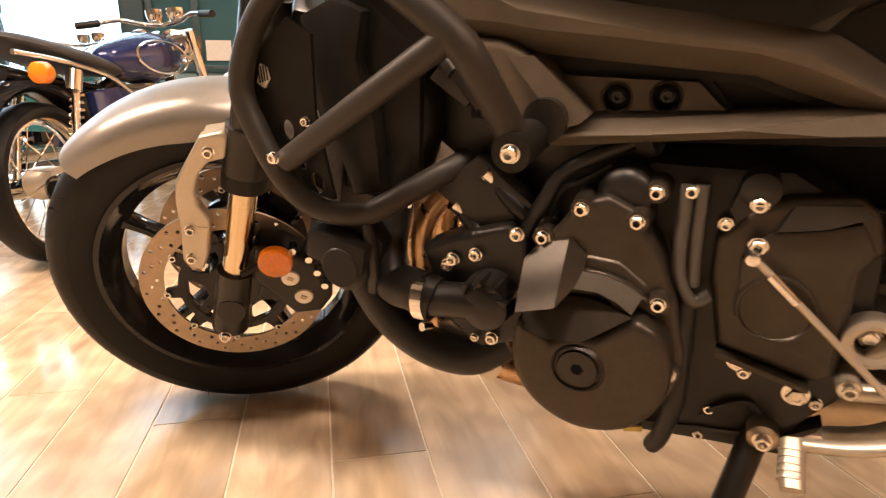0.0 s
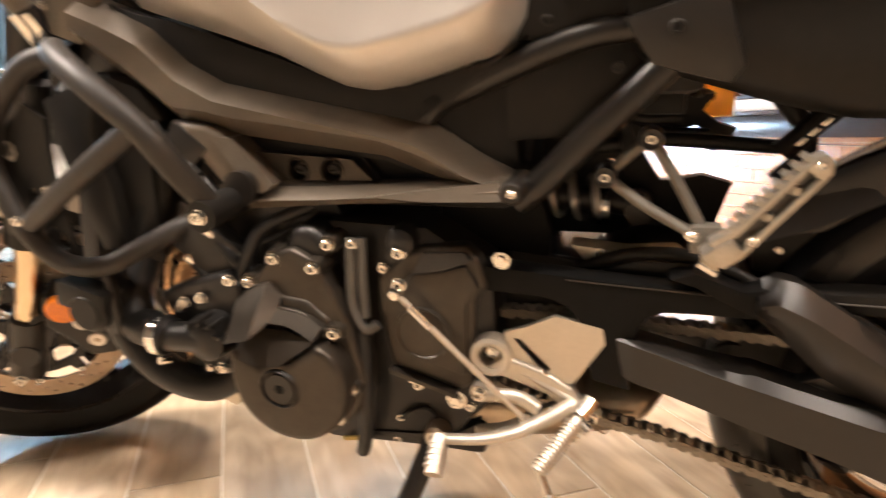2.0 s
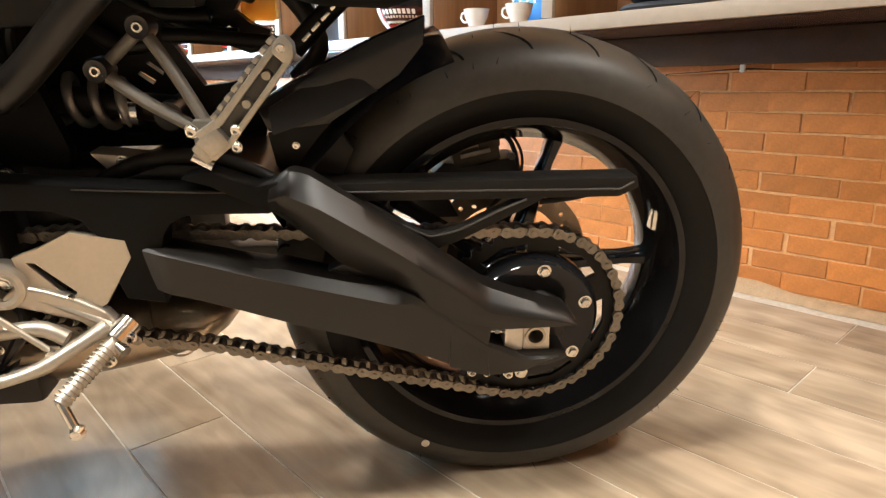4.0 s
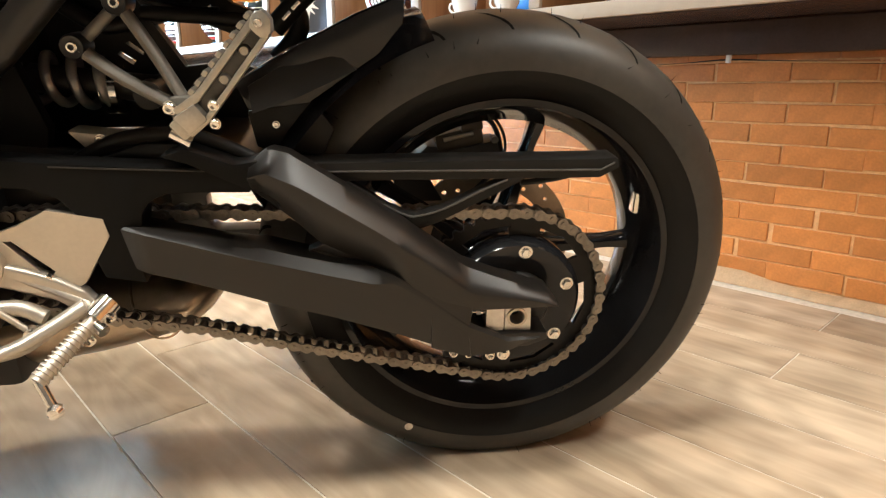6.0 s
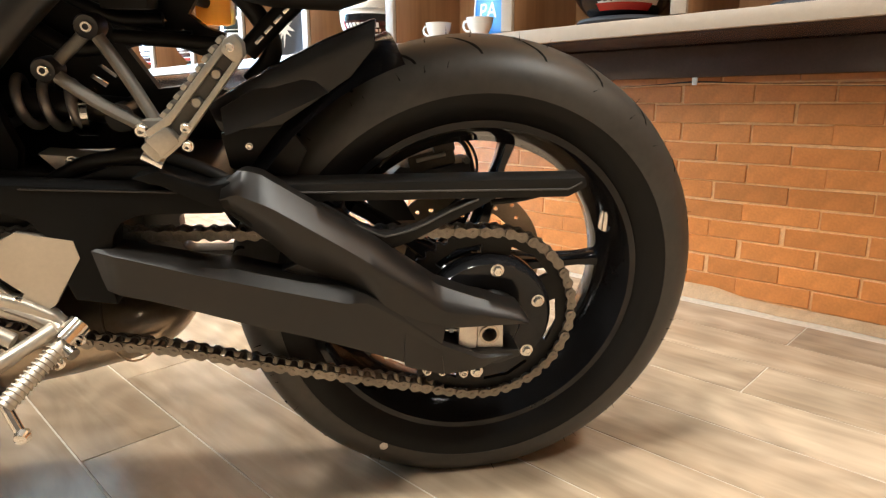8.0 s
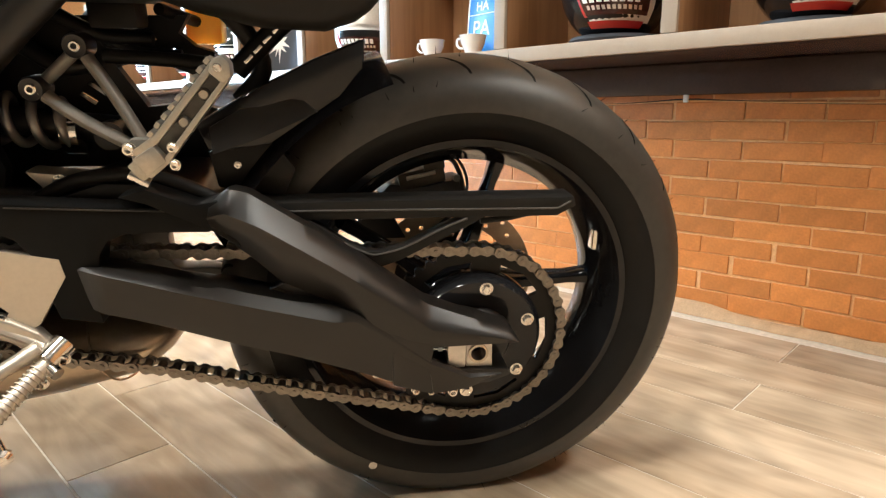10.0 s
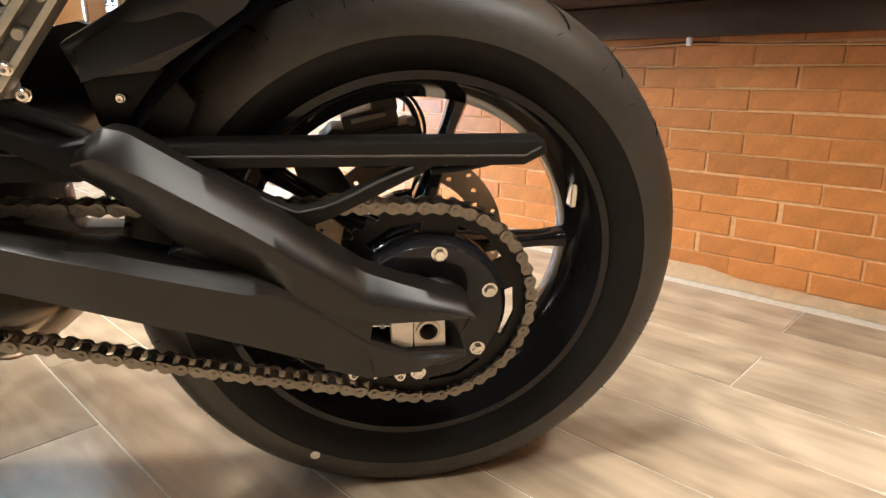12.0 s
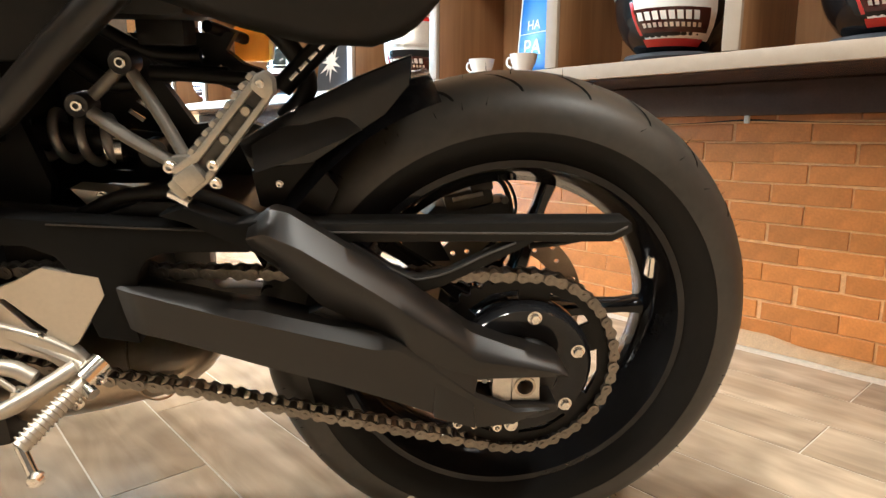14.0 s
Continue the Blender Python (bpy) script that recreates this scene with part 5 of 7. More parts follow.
for q in np.linspace(0, 1, 22):
    x = -0.515 + 0.52 * q
    top = 0.835 - 0.035 * math.sin(q * math.pi * 0.8) + 0.05 * q
    zb = 0.765 - 0.012 * math.sin(q * 3.1) + 0.035 * q
    w = (0.135 + 0.015 * math.sin(q * 3.0)) * min(1, 0.55 + q * 4) * min(1.0, (1.02 - q) * 6) ** 0.5
    half = [(w * 0.78, zb), (w * 0.97, zb + 0.012), (w, zb + 0.03), (w * 0.93, top - 0.03), (w * 0.7, top - 0.008), (0, top)]
    seat_st.append([(x, -y, z) for y, z in half] + [(x, y, z) for y, z in half[-2::-1]])
loft(seat_st, "seat", VINYL, "black vinyl seat")
tail_st = []
for q in np.linspace(0, 1, 26):
    x = -0.425 + 0.365 * q
    zb = float(np.interp(q, (0, 0.05, 0.20, 0.40, 0.55, 0.72, 0.82, 0.90, 1.0), (0.742, 0.700, 0.683, 0.660, 0.648, 0.646, 0.658, 0.690, 0.735)))
    top = 0.775 + 0.02 * q
    w = float(np.interp(q, (0, 0.15, 0.7, 1.0), (0.118, 0.138, 0.140, 0.120)))
    half = [(w * 0.55, zb + 0.004), (w * 0.86, zb), (w * 0.985, zb + 0.014), (w * 1.0, zb + 0.45 * (top - zb)), (w * 0.95, top), (w * 0.6, top + 0.004)]
    tail_st.append([(x, -y, z) for y, z in half] + [(x, y, z) for y, z in half[::-1]])
TAIL = loft(tail_st, "tail_cover", MATT_BLACK, "dark matt plastic tail cover under the seat")
part("front_panel", prism([(-0.425, 0.745), (-0.340, 0.768), (-0.318, 0.700), (-0.330, 0.684), (-0.372, 0.695), (-0.398, 0.703)], -0.150, -0.132, 0.004), SATIN_BLACK, TAIL)
bolt(TAIL, -0.378, -0.150, 0.735, 0.0075, dark=True)
bolt(TAIL, -0.430, -0.112, 0.700, 0.006, dark=True)

# number plate holder and lamps below the tail
HOLD = part("plate_holder", join(
    tube([(-0.36, -0.02, 0.690), (-0.29, -0.02, 0.676), (-0.250, -0.02, 0.640), (-0.235, -0.02, 0.600), (-0.262, -0.02, 0.566)], 0.011, 10, 4),
    tube([(-0.40, -0.02, 0.614), (-0.33, -0.02, 0.610), (-0.26, -0.02, 0.604)], 0.008, 10, 4),
    tube([(-0.262, -0.03, 0.600), (-0.232, -0.03, 0.630), (-0.205, -0.03, 0.655)], 0.012, 10, 4),
    block((-0.385, 0.0, 0.656), (0.05, 0.05, 0.03), 0.006),
), MATT_BLACK, BIKE, "black plastic stay below the tail")
for k in range(4):
    part("wire_clip", block((-0.246 + 0.0105 * k, -0.045, 0.614 + 0.0105 * k), (0.012, 0.006, 0.004), 0.001, Matrix.Rotation(radians(-45 + 180), 4, "Y")), CHROME, HOLD)
ind = part("rear_indicator", block((-0.317, 0.125, 0.642), (0.046, 0.040, 0.044), 0.008), AMBER_LENS, BIKE, "amber rear indicator lens")
part("stalk", rod((-0.325, 0.105, 0.648), (-0.350, 0.030, 0.662), 0.007, 10), MATT_BLACK, ind)

# ---- passenger peg
PB = part("passenger_peg_bracket", join(
    tube([(-0.395, -0.102, 0.628), (-0.368, -0.110, 0.585), (-0.342, -0.120, 0.538)], 0.0085, 12, 3, 0.7),
    tube([(-0.440, -0.102, 0.588), (-0.398, -0.110, 0.558), (-0.345, -0.120, 0.530)], 0.0090, 12, 3, 0.7),
    tube([(-0.395, -0.095, 0.628), (-0.440, -0.095, 0.588)], 0.006, 10, 0),
    block((-0.338, -0.125, 0.530), (0.030, 0.022, 0.030), 0.004),
), SATIN_BLACK, BIKE, "grey forged passenger footrest bracket")
PB.data.materials.clear()
PB.data.materials.append(material("grey_forged_bracket", (0.17, 0.155, 0.13), 0.5, 0.3, 50, 0.14, 0.0002))
for x, z in ((-0.395, 0.628), (-0.440, 0.588)):
    e = part("eye", lathe([(-0.112, 0.0070), (-0.113, 0.0105), (-0.109, 0.0122), (-0.088, 0.0122)], 28, (x, 0, z)), SATIN_BLACK, PB)
    bolt(e, x, -0.109, z, 0.0055)
PEG = part("passenger_footpeg", prism([(-0.338, 0.530), (-0.327, 0.519), (-0.311, 0.532), (-0.252, 0.605), (-0.249, 0.617), (-0.255, 0.625), (-0.263, 0.619), (-0.316, 0.555), (-0.340, 0.541)], -0.168, -0.156, 0.0028), GREY_PIPE, BIKE, "folded bright aluminium passenger footpeg")
part("rail", prism([(-0.330, 0.519), (-0.325, 0.516), (-0.309, 0.529), (-0.249, 0.604), (-0.247, 0.615), (-0.251, 0.616), (-0.254, 0.606), (-0.313, 0.533)], -0.178, -0.156, 0.0012), PEG_ALLOY, PEG)
part("rail", prism([(-0.340, 0.541), (-0.336, 0.536), (-0.316, 0.548), (-0.259, 0.616), (-0.263, 0.621), (-0.318, 0.556)], -0.177, -0.156, 0.0012), PEG_ALLOY, PEG)
part("foot", prism([(-0.340, 0.534), (-0.327, 0.518), (-0.309, 0.532), (-0.320, 0.547)], -0.180, -0.158, 0.003), PEG_ALLOY, PEG)
part("tip", prism([(-0.266, 0.612), (-0.255, 0.602), (-0.246, 0.607), (-0.246, 0.619), (-0.253, 0.627), (-0.262, 0.623)], -0.179, -0.158, 0.003), PEG_ALLOY, PEG)
for k in range(9):
    part("tooth", block((-0.3215 + 0.0069 * k, -0.165, 0.5565 + 0.0081 * k), (0.0060, 0.022, 0.0045), 0.001, Matrix.Rotation(radians(-50), 4, "Y")), PEG_ALLOY, PEG)
for x, z in ((-0.292, 0.567), (-0.272, 0.592)):
    part("boss", lathe([(-0.1745, 0.0), (-0.1745, 0.0038), (-0.172, 0.0052), (-0.166, 0.0056)], 16, (x, 0, z)), PEG_ALLOY, PEG)
bolt(PEG, -0.257, -0.180, 0.616, 0.0035), bolt(PEG, -0.303, -0.178, 0.545, 0.0045)
part("clevis", block((-0.334, -0.160, 0.524), (0.016, 0.030, 0.020), 0.003, Matrix.Rotation(radians(-40), 4, "Y")), PEG_ALLOY, PEG)
part("hinge_pin", rod((-0.347, -0.166, 0.518), (-0.330, -0.166, 0.508), 0.0055, 12, 0.001), CHROME, PEG)
bolt(PEG, -0.352, -0.140, 0.536, 0.006), bolt(PEG, -0.312, -0.140, 0.520, 0.005)

# ---- rider peg, heel plate and gear linkage
HEEL = part("heel_plate", sheet([(-0.548, 0.408), (-0.520, 0.418), (-0.488, 0.434), (-0.436, 0.423), (-0.433, 0.404), (-0.466, 0.352), (-0.480, 0.344), (-0.498, 0.352), (-0.520, 0.366), (-0.541, 0.372)], [[(-0.536, 0.402), (-0.528, 0.402), (-0.493, 0.367), (-0.497, 0.361), (-0.505, 0.363)]], -0.136, -0.128), ALLOY, BIKE, "brushed aluminium heel plate")
part("arm", prism([(-0.572, 0.360), (-0.548, 0.380), (-0.520, 0.372), (-0.491, 0.360), (-0.467, 0.345), (-0.452, 0.322), (-0.470, 0.312), (-0.496, 0.335), (-0.540, 0.350)], -0.143, -0.126, 0.005, 3), ALLOY, HEEL)
part("ring", lathe([(-0.146, 0.0150), (-0.148, 0.0200), (-0.146, 0.0245), (-0.126, 0.0250), (-0.126, 0.0150)], 40, (-0.562, 0, 0.379), True), ALLOY, HEEL)
part("ring_bolt", lathe([(-0.128, 0.0), (-0.132, 0.008), (-0.130, 0.0115), (-0.10, 0.0115)], 6, (-0.562, 0, 0.379)), CHROME, HEEL)
part("arm", tube([(-0.545, -0.130, 0.368), (-0.500, -0.132, 0.348), (-0.468, -0.135, 0.330), (-0.458, -0.140, 0.312), (-0.475, -0.140, 0.300)], 0.0125, 14, 5, 0.6), ALLOY, HEEL)
part("lower_arm", tube([(-0.462, -0.130, 0.318), (-0.500, -0.130, 0.306), (-0.545, -0.130, 0.275), (-0.585, -0.128, 0.262)], 0.011, 12, 5, 0.7), ALLOY, HEEL)
bolt(HEEL, -0.500, -0.137, 0.360, 0.005)
fp = part("rider_footpeg", rod((-0.455, -0.150, 0.320), (-0.496, -0.214, 0.283), 0.0078, 16), ALLOY, BIKE, "ribbed aluminium footpeg")
for k in range(13):
    part("rib", rod((-0.4635 - 0.0025 * k, -0.163 - 0.0039 * k, 0.3125 - 0.0022 * k), (-0.4643 - 0.0025 * k, -0.1642 - 0.0039 * k, 0.3118 - 0.0022 * k), 0.0098, 14), ALLOY, fp)
part("hinge", join(rod((-0.448, -0.135, 0.328), (-0.460, -0.155, 0.318), 0.0135, 18), rod((-0.468, -0.150, 0.320), (-0.446, -0.165, 0.308), 0.007, 10)), CHROME, fp)
part("hero_blob", join(rod((-0.496, -0.212, 0.284), (-0.483, -0.222, 0.256), 0.0052, 10), lathe([(-0.0085, 0.0), (-0.006, 0.006), (0.0, 0.0085), (0.006, 0.006), (0.0085, 0.0)], 16, (-0.4815, -0.2235, 0.2545))), CHROME, fp, "bright ball-ended feeler under the peg")
bolt(fp, -0.462, -0.166, 0.300, 0.006), bolt(fp, -0.444, -0.150, 0.318, 0.006)
lever = part("gear_lever", tube([(-0.622, -0.186, 0.286), (-0.571, -0.182, 0.290), (-0.530, -0.175, 0.300), (-0.498, -0.165, 0.315), (-0.465, -0.148, 0.332)], (0.0075, 0.0105), 14, 6, 0.75), ALLOY, BIKE, "bright aluminium gear lever")
part("toe_peg", rod((-0.617, -0.184, 0.288), (-0.615, -0.222, 0.262), 0.0105, 16, 0.002), ALLOY, lever, "knurled toe peg")
for k in range(5):
    part("toe_rib", rod((-0.617, -0.191 - 0.0055 * k, 0.2835 - 0.0037 * k), (-0.617, -0.1935 - 0.0055 * k, 0.2818 - 0.0037 * k), 0.0113, 16), ALLOY, lever)
part("pivot_boss", rod((-0.575, -0.125, 0.335), (-0.575, -0.156, 0.335), 0.0105, 18, 0.002), ALLOY, lever)
bolt(lever, -0.575, -0.156, 0.335, 0.0075)
part("lever_arm", tube([(-0.575, -0.15, 0.330), (-0.53, -0.152, 0.334), (-0.505, -0.154, 0.322)], 0.0085, 12), ALLOY, lever)
rodp = part("shift_rod", rod((-0.662, -0.165, 0.456), (-0.522, -0.160, 0.312), 0.0036, 12), ALLOY, BIKE, "slim steel gear shift rod")
part("rod_sleeve", rod((-0.652, -0.165, 0.4455), (-0.628, -0.164, 0.421), 0.0052, 12), CHROME, rodp)
for p in ((-0.667, -0.165, 0.461), (-0.519, -0.158, 0.308)):
    part("ball_joint", lathe([(-0.010, 0.0), (-0.008, 0.006), (0, 0.0092), (0.008, 0.006), (0.010, 0.0)], 16, p), CHROME, rodp)
bolt(rodp, -0.664, -0.160, 0.470, 0.0075)
arm = part("shift_arm", prism([(-0.680, 0.455), (-0.656, 0.462), (-0.652, 0.500), (-0.655, 0.528), (-0.680, 0.528), (-0.690, 0.495)], -0.138, -0.122, 0.004), ENGINE_BLACK, BIKE, "black gear shift crank arm")
part("crank_boss", lathe([(-0.150, 0.0), (-0.150, 0.010), (-0.145, 0.0165), (-0.12, 0.018)], 28, (-0.666, 0, 0.516)), ENGINE_BLACK, arm)
bolt(arm, -0.666, -0.148, 0.505, 0.0072), bolt(arm, -0.692, -0.138, 0.481, 0.006)

# ---- side stand
stand = part("side_stand", join(tube([(-0.640, -0.115, 0.250), (-0.655, -0.150, 0.215), (-0.690, -0.230, 0.120), (-0.718, -0.300, 0.030)], (0.0155, 0.0125), 14, 5), block((-0.722, -0.310, 0.0565), (0.075, 0.05, 0.008), 0.003, Matrix.Rotation(radians(-9), 4, "X"))), SATIN_BLACK, BIKE, "black side stand holding the bike up")
part("stand_pivot", lathe([(-0.150, 0.0), (-0.150, 0.011), (-0.146, 0.0150), (-0.12, 0.0155)], 24, (-0.638, 0, 0.256)), STEEL, stand)
bolt(stand, -0.638, -0.149, 0.256, 0.0085)
part("stand_bracket", prism([(-0.70, 0.262), (-0.655, 0.280), (-0.60, 0.310), (-0.585, 0.295), (-0.62, 0.240), (-0.66, 0.228)], -0.122, -0.095, 0.004), SATIN_BLACK, stand)
for x, z, r in ((-0.613, 0.303, 0.0105), (-0.595, 0.295, 0.006), (-0.691, 0.266, 0.0055), (-0.699, 0.231, 0.0055), (-0.668, 0.329, 0.0085)):
    bolt(stand, x, -0.124, z, r, r > 0.008)

# ---- engine
ENG = part("engine", join(
    prism([(-0.900, 0.300), (-0.880, 0.255), (-0.800, 0.215), (-0.660, 0.222), (-0.600, 0.270), (-0.560, 0.330), (-0.560, 0.480), (-0.640, 0.530), (-0.760, 0.535), (-0.860, 0.500), (-0.905, 0.430)], -0.125, 0.130, 0.012),
    prism([(-0.915, 0.470), (-0.870, 0.440), (-0.745, 0.500), (-0.790, 0.610), (-0.905, 0.650), (-1.020, 0.640), (-1.005, 0.545)], -0.100, 0.130, 0.010),
    block((-0.72, 0.0, 0.212), (0.26, 0.16, 0.05), 0.012),
), ENGINE_BLACK, BIKE, "black three-cylinder engine")
part("head_cover", prism([(-1.030, 0.610), (-0.980, 0.575), (-0.900, 0.640), (-0.870, 0.690), (-0.930, 0.725), (-1.015, 0.690)], -0.092, 0.105, 0.010), ENGINE_BLACK, ENG)
for k in range(5):
    x, z = -0.945 + 0.018 * k, 0.512 - 0.013 * k
    part("block_rib", block((x, -0.136, z), (0.007, 0.020, 0.055), 0.002, Matrix.Rotation(radians(52), 4, "Y")), ENGINE_BLACK, ENG)
part("cylinder_plate", prism([(-0.985, 0.500), (-0.935, 0.540), (-0.860, 0.480), (-0.895, 0.448), (-0.940, 0.462)], -0.152, -0.125, 0.004), ENGINE_BLACK, ENG)
part("cam_cap", prism([(-0.985, 0.620), (-0.945, 0.590), (-0.905, 0.625), (-0.945, 0.660)], -0.150, -0.13, 0.004), ENGINE_BLACK, ENG)
for k in range(3):
    part("coolant_rib", tube([(-0.985 + 0.030 * k, -0.142, 0.655 - 0.034 * k), (-0.955 + 0.030 * k, -0.150, 0.625 - 0.034 * k)], 0.008, 10), ENGINE_BLACK, ENG)

# generator cover: a stepped round cover with a raised block and a shining step
gx, gz = -0.803, 0.345
low = [(-0.877, 0.388), (-0.842, 0.366), (-0.822, 0.376), (-0.798, 0.376), (-0.760, 0.402), (-0.742, 0.392)] + [(gx - 0.002 + 0.080 * math.cos(a), gz + 0.080 * math.sin(a)) for a in np.linspace(radians(24), radians(-194), 36)]
skirt = [(-0.882, 0.425), (-0.850, 0.470), (-0.826, 0.500), (-0.795, 0.512), (-0.768, 0.498), (-0.745, 0.455), (-0.728, 0.410)] + [(gx - 0.002 + 0.088 * math.cos(a), gz - 0.002 + 0.090 * math.sin(a)) for a in np.linspace(radians(20), radians(-196), 36)]
GEN = part("generator_cover", join(
    prism(skirt, -0.172, -0.118, 0.007, 3),
    prism([(-0.870, 0.400), (-0.850, 0.440), (-0.818, 0.452), (-0.780, 0.448), (-0.752, 0.424), (-0.742, 0.380), (-0.80, 0.350), (-0.86, 0.370)], -0.177, -0.160, 0.008, 3),
), COVER_GREY, BIKE, "dark grey stepped generator cover")
part("lower_dome", prism(low, -0.206, -0.165, 0.010, 3), COVER_GREY, GEN)
part("raised_block", facet([(-0.8730, -0.2220, 0.4026), (-0.8760, -0.1800, 0.4426), (-0.8600, -0.1725, 0.4590), (-0.8295, -0.1800, 0.4680), (-0.8311, -0.2300, 0.4167)], -0.160), COVER_GREY, GEN)
part("raised_block", facet([(-0.8311, -0.2300, 0.4167), (-0.8295, -0.1800, 0.4680), (-0.8120, -0.1770, 0.4500), (-0.8160, -0.1950, 0.4300)], -0.160), COVER_GREY, GEN)
part("sloping_facet", facet([(-0.872, -0.206, 0.376), (-0.848, -0.209, 0.370), (-0.811, -0.209, 0.371), (-0.764, -0.205, 0.404), (-0.772, -0.190, 0.402), (-0.807, -0.184, 0.409), (-0.841, -0.184, 0.409), (-0.874, -0.188, 0.402)], -0.170), COVER_GREY, GEN)
part("curved_step", facet([(-0.8293, -0.2020, 0.4270), (-0.7958, -0.2020, 0.4250), (-0.7800, -0.2010, 0.4170), (-0.7648, -0.2000, 0.4050), (-0.7564, -0.1870, 0.4187), (-0.7720, -0.1870, 0.4295), (-0.7909, -0.1870, 0.4365), (-0.8205, -0.1870, 0.4395)], -0.165), COVER_GREY, GEN)
part("rim", tube([(-0.840, -0.186, 0.412), (-0.830, -0.186, 0.420), (-0.812, -0.186, 0.423), (-0.790, -0.186, 0.415), (-0.772, -0.190, 0.398)], 0.0028, 10, 5), COVER_GREY, GEN)
part("rim", tube([(-0.822, -0.182, 0.436), (-0.799, -0.182, 0.436), (-0.776, -0.181, 0.428), (-0.752, -0.180, 0.410)], 0.0030, 10, 5), COVER_GREY, GEN)
cap = part("inspection_cap", lathe([(-0.2085, 0.0), (-0.2085, 0.020), (-0.2045, 0.0215), (-0.2045, 0.0235), (-0.210, 0.0245), (-0.206, 0.0275)], 40, (-0.814, 0, 0.340)), SATIN_BLACK, GEN)
part("cap_socket", lathe([(-0.2092, 0.0), (-0.2092, 0.0060), (-0.2085, 0.0068)], 6, (-0.814, 0, 0.340)), TREAD_DARK, cap)
part("starter_boss", lathe([(-0.160, 0.0), (-0.160, 0.016), (-0.156, 0.024), (-0.150, 0.0275), (-0.11, 0.029)], 36, (-0.782, 0, 0.507)), ENGINE_BLACK, GEN)
for x, y, z in ((-0.8195, -0.172, 0.4975), (-0.767, -0.172, 0.4885), (-0.743, -0.182, 0.411), (-0.7295, -0.180, 0.335), (-0.756, -0.172, 0.284), (-0.753, -0.155, 0.513), (-0.858, -0.172, 0.465)):
    part("bolt_lug", lathe([(-0.001, 0.0105), (0.02, 0.0125), (0.045, 0.0125)], 18, (x, y, z)), COVER_GREY, GEN)
    bolt(GEN, x, y, z, 0.0068)

SPC = part("sprocket_cover", prism([(-0.700, 0.470), (-0.679, 0.487), (-0.665, 0.501), (-0.641, 0.510), (-0.590, 0.514), (-0.573, 0.499), (-0.564, 0.466), (-0.580, 0.447), (-0.584, 0.338), (-0.602, 0.326), (-0.690, 0.352), (-0.702, 0.426)], -0.142, -0.112, 0.008, 3), COVER_GREY, BIKE, "dark grey front sprocket cover")
part("upper_facet", facet([(-0.650, -0.154, 0.482), (-0.612, -0.155, 0.488), (-0.580, -0.152, 0.500), (-0.588, -0.147, 0.508), (-0.638, -0.147, 0.505)], -0.128), COVER_GREY, SPC)
part("face_plate", prism([(-0.652, 0.480), (-0.612, 0.486), (-0.586, 0.494), (-0.572, 0.466), (-0.588, 0.444), (-0.592, 0.350), (-0.650, 0.368), (-0.676, 0.404), (-0.676, 0.455)], -0.150, -0.136, 0.005, 2), COVER_GREY, SPC)
part("round_emboss", lathe([(-0.1520, 0.0), (-0.1520, 0.030), (-0.1545, 0.0315), (-0.1545, 0.0335), (-0.145, 0.0355)], 36, (-0.643, 0, 0.405)), COVER_GREY, SPC)
part("lower_fin", prism([(-0.690, 0.352), (-0.605, 0.326), (-0.606, 0.320), (-0.690, 0.345)], -0.152, -0.130, 0.002), COVER_GREY, SPC)
part("case_lower", prism([(-0.70, 0.345), (-0.60, 0.325), (-0.57, 0.30), (-0.60, 0.265), (-0.70, 0.245), (-0.74, 0.27)], -0.115, -0.09, 0.006), ENGINE_BLACK, ENG)
part("breather_pipe", join(tube([(-0.726, -0.148, 0.520), (-0.729, -0.152, 0.470), (-0.728, -0.155, 0.430), (-0.715, -0.155, 0.405), (-0.700, -0.150, 0.412)], 0.0065, 12), tube([(-0.714, -0.145, 0.520), (-0.716, -0.148, 0.470), (-0.716, -0.150, 0.420)], 0.0062, 12)), GREY_PIPE, ENG, "paired grey breather pipes")
part("drain_hose", tube([(-0.720, -0.150, 0.405), (-0.722, -0.155, 0.350), (-0.724, -0.158, 0.290), (-0.735, -0.150, 0.240), (-0.745, -0.14, 0.215)], 0.010, 12), HOSE, ENG)
bolt(ENG, -0.723, -0.150, 0.514, 0.006)
for x, y, z, r in ((-0.662, -0.128, 0.320, 0.0062), (-0.777, -0.120, 0.246, 0.0060), (-0.689, -0.118, 0.253, 0.0045), (-0.630, -0.118, 0.273, 0.0050), (-0.715, -0.120, 0.262, 0.0045), (-0.672, -0.118, 0.262, 0.0038)):
    bolt(ENG, x, y, z, r)
part("sump_rail", prism([(-0.760, 0.236), (-0.620, 0.250), (-0.585, 0.272), (-0.590, 0.262), (-0.620, 0.240), (-0.756, 0.226)], -0.128, -0.105, 0.002), ENGINE_BLACK, ENG)
part("switch_lead", tube([(-0.700, -0.122, 0.255), (-0.680, -0.130, 0.275), (-0.655, -0.128, 0.285), (-0.640, -0.124, 0.268)], 0.0032, 8), HOSE, ENG)
part("yellow_tag", block((-0.768, -0.128, 0.222), (0.022, 0.004, 0.006), 0.001, Matrix.Rotation(radians(-12), 4, "Y")), material("yellow_plastic_tag", (0.55, 0.40, 0.10), 0.4), ENG, "small yellow plastic tag")

